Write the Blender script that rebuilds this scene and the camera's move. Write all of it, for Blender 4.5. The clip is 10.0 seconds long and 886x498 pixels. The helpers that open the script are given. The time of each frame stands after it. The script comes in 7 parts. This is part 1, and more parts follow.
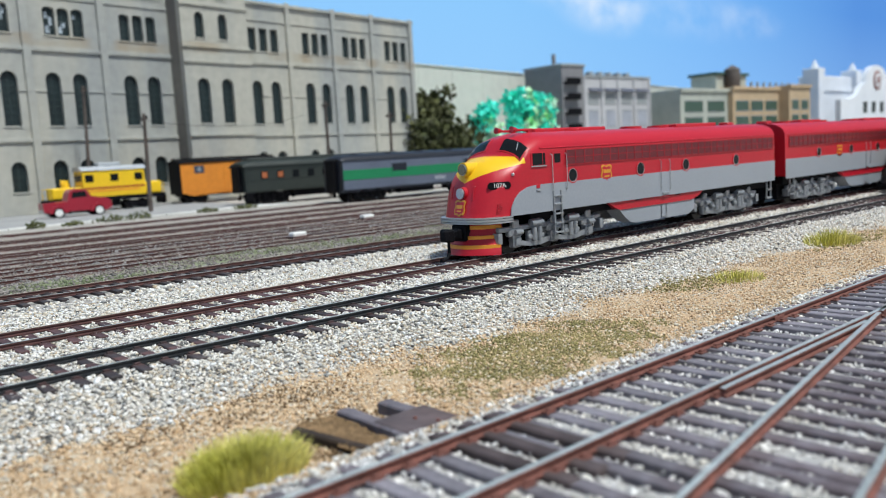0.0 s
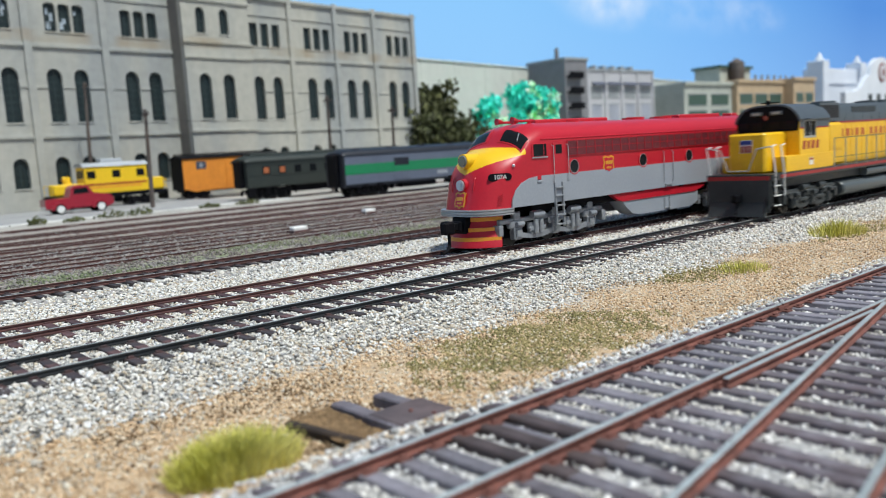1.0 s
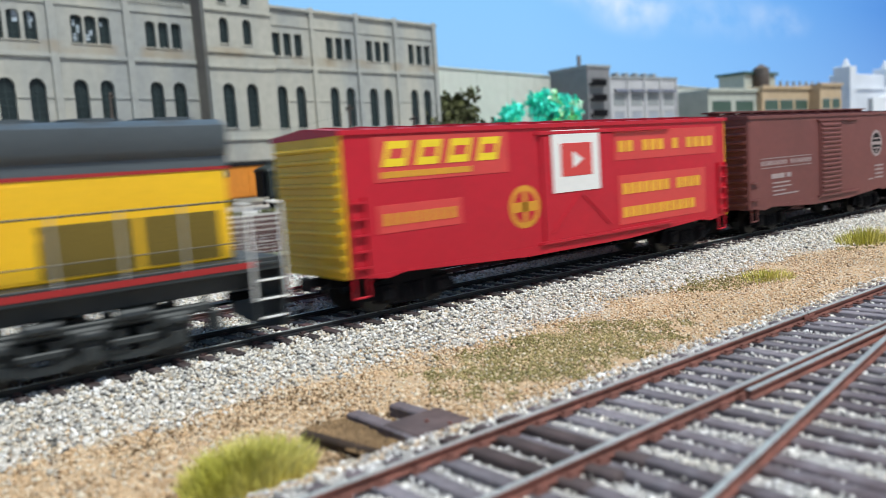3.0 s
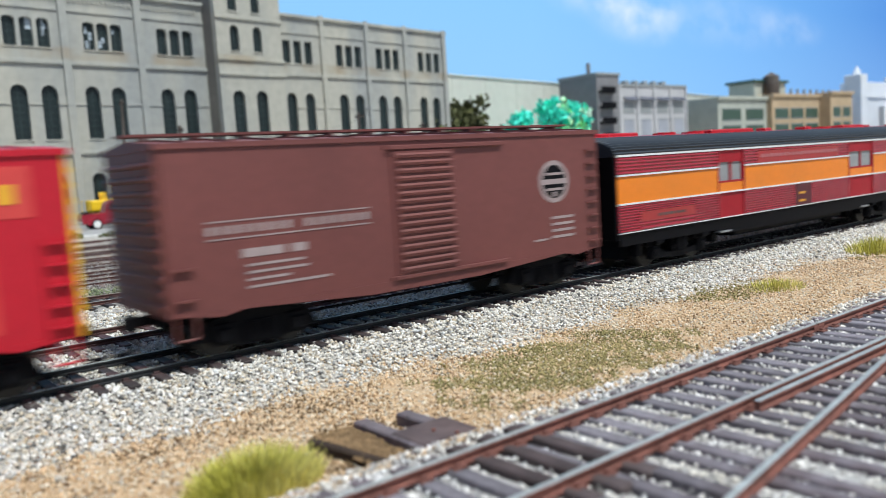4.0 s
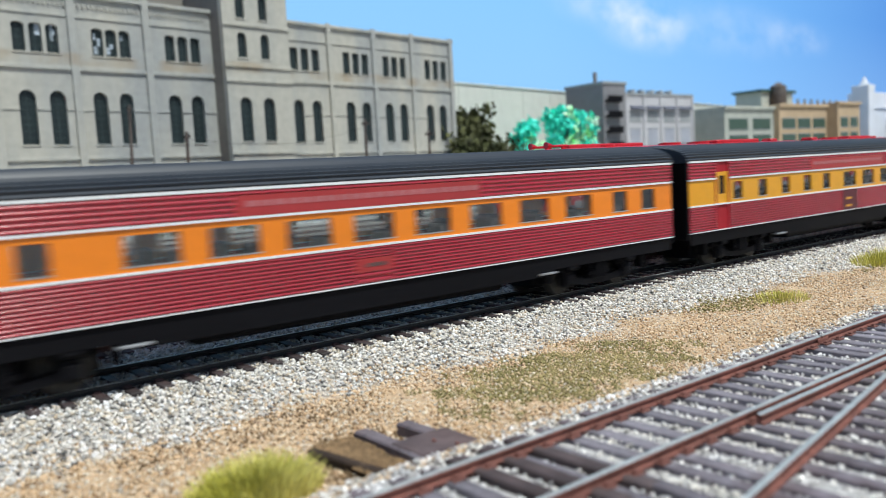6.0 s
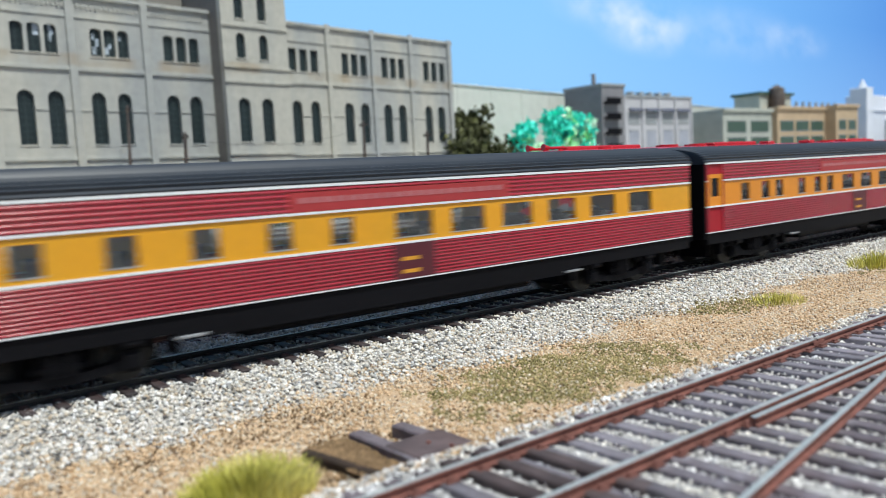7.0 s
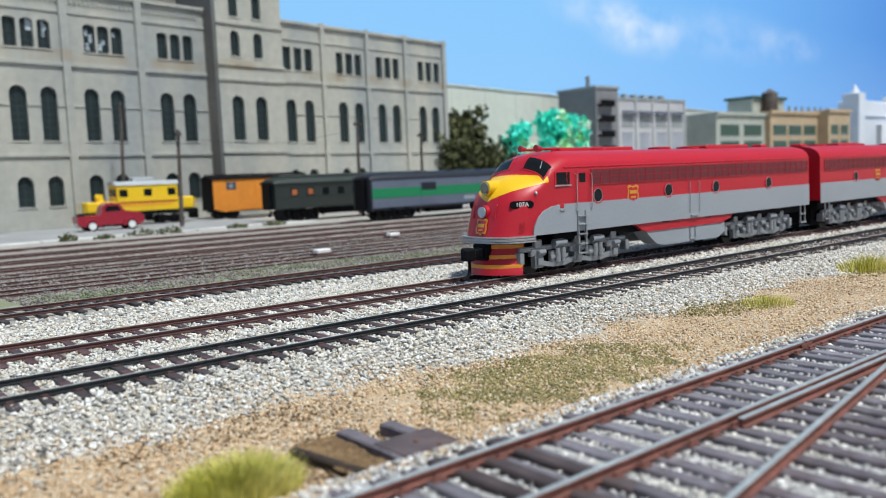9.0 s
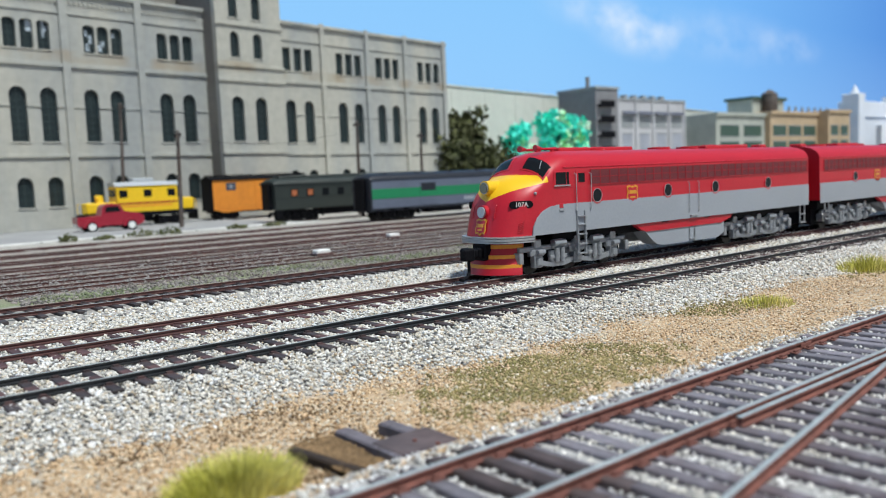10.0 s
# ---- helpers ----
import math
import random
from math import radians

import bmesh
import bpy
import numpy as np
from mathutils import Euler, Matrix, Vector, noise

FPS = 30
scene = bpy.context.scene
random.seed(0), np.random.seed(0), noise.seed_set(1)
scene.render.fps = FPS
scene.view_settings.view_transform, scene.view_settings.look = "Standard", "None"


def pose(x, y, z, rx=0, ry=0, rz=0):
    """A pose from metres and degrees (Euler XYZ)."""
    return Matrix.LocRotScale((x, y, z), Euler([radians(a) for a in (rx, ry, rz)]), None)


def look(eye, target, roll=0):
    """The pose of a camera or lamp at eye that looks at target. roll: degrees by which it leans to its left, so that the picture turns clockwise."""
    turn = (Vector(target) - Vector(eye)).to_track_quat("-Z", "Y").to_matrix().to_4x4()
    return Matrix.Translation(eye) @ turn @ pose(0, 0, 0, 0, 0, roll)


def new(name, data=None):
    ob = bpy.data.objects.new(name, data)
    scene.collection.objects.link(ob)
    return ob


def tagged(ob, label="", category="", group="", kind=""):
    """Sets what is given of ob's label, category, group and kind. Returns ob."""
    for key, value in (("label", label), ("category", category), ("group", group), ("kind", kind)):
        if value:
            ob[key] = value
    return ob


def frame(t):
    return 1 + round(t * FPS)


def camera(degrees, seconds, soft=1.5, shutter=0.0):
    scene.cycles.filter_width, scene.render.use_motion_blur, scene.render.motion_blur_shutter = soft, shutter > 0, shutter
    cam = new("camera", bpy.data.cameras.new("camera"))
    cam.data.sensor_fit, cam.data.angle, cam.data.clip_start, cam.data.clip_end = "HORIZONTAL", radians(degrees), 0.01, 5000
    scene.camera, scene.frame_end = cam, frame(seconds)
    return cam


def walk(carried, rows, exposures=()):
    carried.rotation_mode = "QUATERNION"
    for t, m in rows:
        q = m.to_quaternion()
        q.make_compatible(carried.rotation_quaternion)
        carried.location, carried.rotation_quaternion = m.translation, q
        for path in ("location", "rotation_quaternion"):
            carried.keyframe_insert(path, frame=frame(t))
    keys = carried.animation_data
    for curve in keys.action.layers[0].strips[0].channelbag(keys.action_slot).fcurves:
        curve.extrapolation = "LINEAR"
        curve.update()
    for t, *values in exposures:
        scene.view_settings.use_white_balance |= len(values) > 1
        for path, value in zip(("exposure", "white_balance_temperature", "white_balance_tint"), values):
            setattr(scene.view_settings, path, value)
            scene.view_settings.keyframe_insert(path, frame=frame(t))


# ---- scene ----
# All sizes are written in centimetres; U turns them into metres.
U = 0.01
cam = camera(58.11, 10.0, soft=0.6, shutter=0.38)
cam.data.dof.use_dof = True
cam.data.dof.focus_distance = 0.255
cam.data.dof.aperture_fstop = 23.0
PATH = [
    (0, (0.471, -19.050, 4.222), (13.615, -4.159, 1.876), -3.33),
    (0.5, (0.542, -18.961, 4.169), (13.650, -4.050, 1.758), -3.48),
    (1, (0.784, -18.909, 4.053), (13.838, -3.956, 1.604), -3.66),
    (1.5, (0.815, -18.899, 3.998), (13.795, -3.879, 1.565), -3.73),
    (2, (0.893, -18.895, 4.043), (13.781, -3.785, 1.674), -3.85),
    (2.5, (0.958, -18.859, 4.033), (13.723, -3.636, 1.729), -3.89),
    (4, (0.972, -18.886, 4.068), (13.478, -3.411, 2.045), -3.71),
    (4.5, (1.062, -18.898, 4.103), (13.530, -3.383, 2.143), -3.61),
    (5, (1.068, -18.928, 4.128), (13.510, -3.383, 2.235), -3.56),
    (5.5, (1.018, -18.911, 4.110), (13.439, -3.345, 2.258), -3.43),
    (7, (1.081, -18.951, 4.114), (13.532, -3.404, 2.313), -3.11),
    (7.5, (1.054, -18.918, 4.054), (13.544, -3.402, 2.250), -2.97),
    (8, (0.977, -18.914, 4.080), (13.509, -3.431, 2.283), -2.81),
    (8.5, (1.121, -18.937, 4.064), (13.687, -3.483, 2.253), -2.59),
    (9, (1.130, -18.980, 4.078), (13.718, -3.543, 2.282), -2.51),
    (9.5, (1.081, -19.011, 4.056), (13.670, -3.573, 2.268), -2.48),
    (10, (1.150, -18.998, 4.050), (13.739, -3.559, 2.273), -2.55),
]


def cm(v):
    return tuple(a * U for a in v)


walk(cam, [(t, look(cm(eye), cm(to), roll)) for t, eye, to, roll in PATH], [(0, 0.0), (2.0, 0.0), (4.0, 0.08), (7.5, 0.08), (9.0, 0.0), (10, 0.0)])

# ---- world and light ----
world = bpy.data.worlds.new("world")
scene.world = world
world.use_nodes = True
wn = world.node_tree.nodes
sky = wn.new("ShaderNodeTexSky")
sky.sky_type = "NISHITA"
sky.sun_disc = False
sky.sun_elevation, sky.sun_rotation = radians(63), radians(173)
wn["Background"].inputs["Strength"].default_value = 0.085
world.node_tree.links.new(sky.outputs[0], wn["Background"].inputs["Color"])
sun = new("sun", bpy.data.lights.new("sun", "SUN"))
sun.data.energy, sun.data.angle, sun.data.color = 4.2, radians(8), (0.935, 0.965, 0.92)
sun.matrix_world = look((0, 0, 0), (-0.06, 0.5, -1.0)) @ Matrix.Translation((0, 0, 3))


# ---- materials ----
def material(name, colour, rough=0.6, metal=0.0, spread=0.15, grain=200.0, bump=0.0, second=None, second_scale=20.0, coat=0.0, island=0.0, objrand=0.0, palette=(), run=1.0):
    """A surface with two scales of variation, in object space; grain and second_scale are per metre."""
    m = bpy.data.materials.new(name)
    m.use_nodes = True
    nt = m.node_tree
    n, l = nt.nodes, nt.links
    b = n["Principled BSDF"]
    b.inputs["Roughness"].default_value, b.inputs["Metallic"].default_value = rough, metal
    b.inputs["Coat Weight"].default_value = coat
    tc = n.new("ShaderNodeTexCoord")
    fine, broad = n.new("ShaderNodeTexNoise"), n.new("ShaderNodeTexNoise")
    fine.inputs["Scale"].default_value, broad.inputs["Scale"].default_value = grain, second_scale
    fine.inputs["Detail"].default_value, broad.inputs["Detail"].default_value = 4, 3
    for q in (fine, broad):
        l.new(tc.outputs["Object"], q.inputs["Vector"])
    if run != 1.0:
        streak = n.new("ShaderNodeMapping")
        streak.inputs["Scale"].default_value = (1.0, 1.0, run)
        l.new(tc.outputs["Object"], streak.inputs["Vector"])
        l.new(streak.outputs["Vector"], broad.inputs["Vector"])
    mix = n.new("ShaderNodeMix")
    mix.data_type = "RGBA"
    c = Vector(colour)
    other = Vector(second) if second else c * (1 - spread)
    mix.inputs["A"].default_value, mix.inputs["B"].default_value = (*c, 1), (*other, 1)
    ramp = n.new("ShaderNodeMapRange")
    ramp.inputs["From Min"].default_value, ramp.inputs["From Max"].default_value = 0.38, 0.64
    l.new(broad.outputs["Fac"], ramp.inputs["Value"])
    l.new(ramp.outputs["Result"], mix.inputs["Factor"])
    hue = n.new("ShaderNodeHueSaturation")
    value = n.new("ShaderNodeMapRange")
    value.inputs["From Min"].default_value, value.inputs["From Max"].default_value = 0.25, 0.75
    value.inputs["To Min"].default_value, value.inputs["To Max"].default_value = 1 - spread, 1 + spread
    l.new(fine.outputs["Fac"], value.inputs["Value"])
    last = value.outputs["Result"]
    if island or objrand:
        if island:
            src = n.new("ShaderNodeNewGeometry").outputs["Random Per Island"]
        else:
            src = n.new("ShaderNodeObjectInfo").outputs["Random"]
        r = n.new("ShaderNodeMapRange")
        w = island or objrand
        r.inputs["To Min"].default_value, r.inputs["To Max"].default_value = 1 - w, 1 + w * 0.7
        l.new(src, r.inputs["Value"])
        mul = n.new("ShaderNodeMath")
        mul.operation = "MULTIPLY"
        l.new(last, mul.inputs[0])
        l.new(r.outputs["Result"], mul.inputs[1])
        last = mul.outputs[0]
    l.new(last, hue.inputs["Value"])
    l.new(mix.outputs["Result"], hue.inputs["Color"])
    l.new(hue.outputs["Color"], b.inputs["Base Color"])
    if palette:
        pick = n.new("ShaderNodeValToRGB")
        pick.color_ramp.interpolation = "CONSTANT"
        el = pick.color_ramp.elements
        while len(el) < len(palette):
            el.new(0.5)
        for k, (at, c3) in enumerate(palette):
            el[k].position, el[k].color = at, (*c3, 1)
        l.new(n.new("ShaderNodeNewGeometry").outputs["Random Per Island"], pick.inputs["Fac"])
        l.new(pick.outputs["Color"], hue.inputs["Color"])
    if bump:
        bp = n.new("ShaderNodeBump")
        bp.inputs["Strength"].default_value, bp.inputs["Distance"].default_value = bump, 0.0004
        l.new(fine.outputs["Fac"], bp.inputs["Height"])
        l.new(bp.outputs["Normal"], b.inputs["Normal"])
    return m


STONES = [(0.0, (0.679, 0.640, 0.582)), (0.2, (0.794, 0.766, 0.718)), (0.40, (0.533, 0.514, 0.476)), (0.56, (0.602, 0.524, 0.417)), (0.70, (0.330, 0.330, 0.320)), (0.79, (0.794, 0.794, 0.794)), (0.91, (0.135, 0.131, 0.126)), (0.95, (0.504, 0.407, 0.291))]
GRITS = [(0.0, (0.629, 0.449, 0.278)), (0.22, (0.719, 0.576, 0.404)), (0.42, (0.494, 0.333, 0.188)), (0.56, (0.674, 0.486, 0.306)), (0.72, (0.719, 0.647, 0.521)), (0.84, (0.216, 0.135, 0.072)), (0.92, (0.539, 0.494, 0.423))]
RED = material("red_paint", (0.49, 0.012, 0.026), 0.4, spread=0.06, grain=900, second_scale=30)
GREY = material("grey_paint", (0.305, 0.33, 0.37), 0.36, spread=0.05, grain=900, second_scale=30)
YELLOW = material("yellow_paint", (0.83, 0.50, 0.012), 0.38, spread=0.06, grain=900, second_scale=30)
BLACK = material("black_plastic", (0.006, 0.006, 0.008), 0.6, spread=0.2, grain=900)
RED.node_tree.nodes["Principled BSDF"].inputs["Specular IOR Level"].default_value = 0.45
BLACK.node_tree.nodes["Principled BSDF"].inputs["Specular IOR Level"].default_value = 0.1
SILVER = material("silver_paint", (0.36, 0.38, 0.41), 0.3, metal=0.35, spread=0.15, grain=900)
GLASS = material("dark_glass", (0.012, 0.014, 0.016), 0.06, spread=0.05, grain=300)
GLASS.node_tree.nodes["Principled BSDF"].inputs["Specular IOR Level"].default_value = 0.1
STEEL = material("worn_steel", (0.46, 0.50, 0.49), 0.42, metal=0.3, spread=0.2, grain=500)
TAN_HEAD = material("tan_worn_railhead", (0.44, 0.39, 0.32), 0.6, spread=0.25, grain=500)
RAIL_RUST = material("rusty_rail", (0.23, 0.085, 0.065), 0.75, spread=0.25, grain=700, second=(0.14, 0.055, 0.042), second_scale=90, bump=0.4)
RAIL_BLACK = material("blackened_rail", (0.018, 0.02, 0.023), 0.45, spread=0.2, grain=700)
RAIL_BROWN = material("brown_rail", (0.09, 0.036, 0.032), 0.65, spread=0.25, grain=700)
TIE_GREY = material("weathered_tie", (0.205, 0.19, 0.215), 0.65, spread=0.3, grain=500, second=(0.12, 0.095, 0.105), second_scale=120, bump=0.6, objrand=0.25)
TIE_DARK = material("dark_tie", (0.04, 0.03, 0.031), 0.7, spread=0.3, grain=500, second=(0.11, 0.05, 0.046), second_scale=90, bump=0.5, objrand=0.3)
TIE_BROWN = material("brown_tie", (0.085, 0.04, 0.04), 0.7, spread=0.3, grain=500, second=(0.05, 0.028, 0.03), second_scale=90, bump=0.5, objrand=0.3)
STONE = material("ballast_stone", (0.70, 0.655, 0.595), 0.85, spread=0.14, grain=1500, second=(0.62, 0.57, 0.53), second_scale=60, bump=0.3, palette=STONES)
STONE_GREY = material("grey_ballast_stone", (0.74, 0.73, 0.73), 0.85, spread=0.14, grain=1500, second=(0.78, 0.74, 0.67), second_scale=60, bump=0.3, island=0.5)
SOIL_GRAIN = material("tan_grit", (0.64, 0.44, 0.25), 0.9, spread=0.15, grain=1500, second=(0.72, 0.56, 0.38), second_scale=50, bump=0.3, palette=GRITS)
GROUND = material("layout_ground", (0.46, 0.38, 0.30), 0.95, spread=0.35, grain=900, second=(0.36, 0.32, 0.29), second_scale=30, bump=1.0)
CONCRETE = material("pale_concrete", (0.34, 0.345, 0.35), 0.85, spread=0.1, grain=300, second=(0.27, 0.275, 0.285), second_scale=12, bump=0.2)
WALL = material("aged_plaster", (0.44, 0.43, 0.378), 0.9, spread=0.1, grain=90, second=(0.325, 0.34, 0.335), second_scale=16, bump=0.15, run=0.18)
# Roof grey, also painted on the tower flanks as their shade.
WALL_DARK = material("roof_and_flank_shade_grey", (0.23, 0.215, 0.19), 0.9, spread=0.1, grain=120, second=(0.17, 0.16, 0.15), second_scale=9)


def stain_below_sills(m):
    """Rusty run-off on the plaster in the strip under the upper windows."""
    n, l = m.node_tree.nodes, m.node_tree.links
    tc, sep = n.new("ShaderNodeTexCoord"), n.new("ShaderNodeSeparateXYZ")
    l.new(tc.outputs["Object"], sep.inputs[0])
    up, down = n.new("ShaderNodeMapRange"), n.new("ShaderNodeMapRange")
    for q, a, b in ((up, 0.203, 0.212), (down, 0.226, 0.219)):
        q.interpolation_type = "SMOOTHSTEP"
        q.inputs["From Min"].default_value, q.inputs["From Max"].default_value = a, b
        l.new(sep.outputs["Z"], q.inputs["Value"])
    blot = n.new("ShaderNodeTexNoise")
    blot.inputs["Scale"].default_value, blot.inputs["Detail"].default_value = 14, 4
    l.new(tc.outputs["Object"], blot.inputs["Vector"])
    cut = n.new("ShaderNodeMapRange")
    cut.inputs["From Min"].default_value, cut.inputs["From Max"].default_value = 0.42, 0.62
    cut.inputs["To Max"].default_value = 0.75
    l.new(blot.outputs["Fac"], cut.inputs["Value"])
    a, b = n.new("ShaderNodeMath"), n.new("ShaderNodeMath")
    a.operation = b.operation = "MULTIPLY"
    l.new(up.outputs["Result"], a.inputs[0])
    l.new(down.outputs["Result"], a.inputs[1])
    l.new(a.outputs[0], b.inputs[0])
    l.new(cut.outputs["Result"], b.inputs[1])
    mix = n.new("ShaderNodeMix")
    mix.data_type = "RGBA"
    mix.inputs["B"].default_value = (0.33, 0.26, 0.17, 1)
    bsdf = n["Principled BSDF"]
    l.new(bsdf.inputs["Base Color"].links[0].from_socket, mix.inputs["A"])
    l.new(b.outputs[0], mix.inputs["Factor"])
    l.new(mix.outputs["Result"], bsdf.inputs["Base Color"])


stain_below_sills(WALL)
PALE_PANE = material("pale_pane_patch", (0.46, 0.53, 0.60), 0.4, spread=0.2, grain=120)
SASH = material("green_black_sash", (0.012, 0.024, 0.026), 0.45, spread=0.2, grain=300)


# ---- building blocks ----
class Mesh:
    """Gathers vertices and faces of one part, in centimetres."""

    def __init__(self):
        self.v, self.f, self.smooth = [], [], []

    def add(self, verts, faces, smooth=False):
        k = len(self.v)
        self.v += [tuple(p) for p in verts]
        self.f += [tuple(i + k for i in face) for face in faces]
        self.smooth += [smooth] * len(faces)
        return self

    def box(self, x0, x1, y0, y1, z0, z1, b=0.0):
        """A box, its edges chamfered by b."""
        if b <= 0:
            vs = [(x, y, z) for x in (x0, x1) for y in (y0, y1) for z in (z0, z1)]
            return self.add(vs, [(0, 1, 3, 2), (4, 6, 7, 5), (0, 4, 5, 1), (2, 3, 7, 6), (0, 2, 6, 4), (1, 5, 7, 3)])
        vs, fs = [], []
        lo, hi = (x0, y0, z0), (x1, y1, z1)
        ids = {}
        for sx in (0, 1):
            for sy in (0, 1):
                for sz in (0, 1):
                    s = (sx, sy, sz)
                    for axis in range(3):
                        p = [(hi[k] - b if s[k] else lo[k] + b) for k in range(3)]
                        p[axis] = hi[axis] if s[axis] else lo[axis]
                        ids[(s, axis)] = len(vs)
                        vs.append(p)
        for axis in range(3):
            u, w = [k for k in range(3) if k != axis]
            for side in (0, 1):
                loop = []
                for a, c in ((0, 0), (1, 0), (1, 1), (0, 1)):
                    s = [0, 0, 0]
                    s[axis], s[u], s[w] = side, a, c
                    loop.append(ids[(tuple(s), axis)])
                flip = (side == 0) ^ (axis == 1)
                fs.append(tuple(loop[::-1] if flip else loop))
        for axis in range(3):
            u, w = [k for k in range(3) if k != axis]
            for a in (0, 1):
                for c in (0, 1):
                    s0, s1 = [0, 0, 0], [0, 0, 0]
                    s0[u], s0[w], s1[u], s1[w] = a, c, a, c
                    s1[axis] = 1
                    s0, s1 = tuple(s0), tuple(s1)
                    fs.append((ids[(s0, u)], ids[(s1, u)], ids[(s1, w)], ids[(s0, w)]))
        for s in [(a, c, d) for a in (0, 1) for c in (0, 1) for d in (0, 1)]:
            fs.append((ids[(s, 0)], ids[(s, 1)], ids[(s, 2)]))
        return self.add(vs, fs)

    def tube(self, a, b, r, n=8, r2=None, cap=True):
        """A round bar from a to b."""
        a, b = Vector(a), Vector(b)
        r2 = r if r2 is None else r2
        d = (b - a).normalized()
        u = d.orthogonal().normalized()
        w = d.cross(u)
        vs = []
        for p, q in ((a, r), (b, r2)):
            vs += [p + q * (math.cos(2 * math.pi * i / n) * u + math.sin(2 * math.pi * i / n) * w) for i in range(n)]
        self.add(vs, [(i, (i + 1) % n, n + (i + 1) % n, n + i) for i in range(n)], True)
        if cap:
            self.add(vs, [tuple(range(n))[::-1], tuple(range(n, 2 * n))])
        return self

    def pipe(self, points, r, n=6):
        for a, b in zip(points, points[1:]):
            self.tube(a, b, r, n)
        return self

    def prism(self, outline, axis, lo, hi):
        """An outline in the two other axes (in order) drawn out along axis."""
        vs = []
        for w in (lo, hi):
            for p in outline:
                q = list(p)
                q.insert(axis, w)
                vs.append(q)
        n = len(outline)
        return self.add(vs, [tuple(range(n))[::-1], tuple(range(n, 2 * n))] + [(i, (i + 1) % n, n + (i + 1) % n, n + i) for i in range(n)])

    def loft(self, rings, closed=True, caps=True, smooth=True):
        n = len(rings[0])
        vs = [p for ring in rings for p in ring]
        fs = []
        for k in range(len(rings) - 1):
            for i in range(n if closed else n - 1):
                j = (i + 1) % n
                fs.append((k * n + i, k * n + j, (k + 1) * n + j, (k + 1) * n + i))
        self.add(vs, fs, smooth)
        if caps:
            self.add(vs[:n], [tuple(range(n))[::-1]])
            self.add(vs[-n:], [tuple(range(n))])
        return self

    def ball(self, c, r, n=8):
        c = Vector(c)
        rings = []
        for k in range(1, n // 2 + 1):
            a = math.pi * k / (n // 2 + 1)
            rings.append([c + Vector((r * math.sin(a) * math.cos(2 * math.pi * i / n), r * math.sin(a) * math.sin(2 * math.pi * i / n), r * math.cos(a))) for i in range(n)])
        return self.loft(rings)

    def turned(self, m):
        self.v = [tuple(m @ Vector(p)) for p in self.v]
        return self

    def data(self, name):
        me = bpy.data.meshes.new(name)
        me.from_pydata([(x * U, y * U, z * U) for x, y, z in self.v], [], self.f)
        me.polygons.foreach_set("use_smooth", self.smooth)
        bm = bmesh.new()
        bm.from_mesh(me)
        bmesh.ops.remove_doubles(bm, verts=bm.verts, dist=1e-6)
        bmesh.ops.recalc_face_normals(bm, faces=bm.faces)
        bm.to_mesh(me)
        bm.free()
        me.set_sharp_from_angle(angle=radians(35))
        return me


def part(name, mesh, mat, parent=None, label=""):
    """One mesh object, as a part of parent or on its own."""
    ob = new(name, mesh if isinstance(mesh, bpy.types.Mesh) else mesh.data(name))
    if not ob.data.materials:
        ob.data.materials.append(mat)
    if parent:
        ob.parent = parent
    return tagged(ob, label)


def thing(name, at, label, category, group="", kind="", turn=0.0):
    """An Empty at the base of a thing."""
    ob = new(name)
    ob.empty_display_size = 0.01
    ob.matrix_basis = pose(*cm(at), 0, 0, turn)
    return tagged(ob, label, category, group, kind)


def setting(name, mesh, mat, label="", category=""):
    return tagged(part(name, mesh, mat), label, category, "", "structure")


# ---- ground ----
def smoothstep(a, b, x):
    t = min(1.0, max(0.0, (x - a) / (b - a)))
    return t * t * (3 - 2 * t)


def ground_z(x, y):
    """Height of the ground: the main line on its bed, the lower strip before it, the yard behind."""
    if y < 2.2:
        z = -0.62 + 0.385 * smoothstep(-3.9, -1.7, y) + 0.235 * smoothstep(8.5, 9.2, -y) + 0.06 * smoothstep(8.5, 9.0, -y) * (1 - smoothstep(9.5, 9.8, -y))
    else:
        z = -0.235 - 0.15 * smoothstep(8.0, 10.5, y) + 0.03 * smoothstep(15.0, 19.0, y)
    return z


def strip(xs, ys, rough):
    vs = []
    for x in xs:
        for y in ys:
            n = noise.noise((x * 0.9, y * 0.9, 0.3)) * 0.05 + noise.noise((x * 3.1, y * 3.1, 1.7)) * 0.03
            vs.append((x, y, ground_z(x, y) + n * rough))
    m = len(ys)
    fs = [(i * m + j, (i + 1) * m + j, (i + 1) * m + j + 1, i * m + j + 1) for i in range(len(xs) - 1) for j in range(m - 1)]
    return vs, fs


ground_x = [-400, -100, -30] + [-10 + 0.5 * i for i in range(150)] + [66, 80, 120, 200, 400, 900]
ground_y = [-300, -80, -30] + [-20 + 0.5 * i for i in range(140)] + [52, 60, 75, 90, 130, 200, 400]
g = Mesh()
g.add(*strip(ground_x, ground_y, 1.0), smooth=True)
setting("ground", g, GROUND, "sandy scenic ground of the model railway", "ground")


# ---- track ----
def rail_profile(y, top, h=0.145, w=0.075):
    """Outline in y and z of a rail with foot, web and head."""
    return [(y - 0.09, top - h), (y + 0.09, top - h), (y + 0.09, top - h + 0.03), (y + 0.02, top - h + 0.05), (y + 0.02, top - 0.06),
            (y + w / 2, top - 0.045), (y + w / 2, top - 0.012), (y + w / 2 - 0.012, top), (y - w / 2 + 0.012, top), (y - w / 2, top - 0.012),
            (y - w / 2, top - 0.045), (y - 0.02, top - 0.06), (y - 0.02, top - h + 0.05), (y - 0.09, top - h + 0.03)]


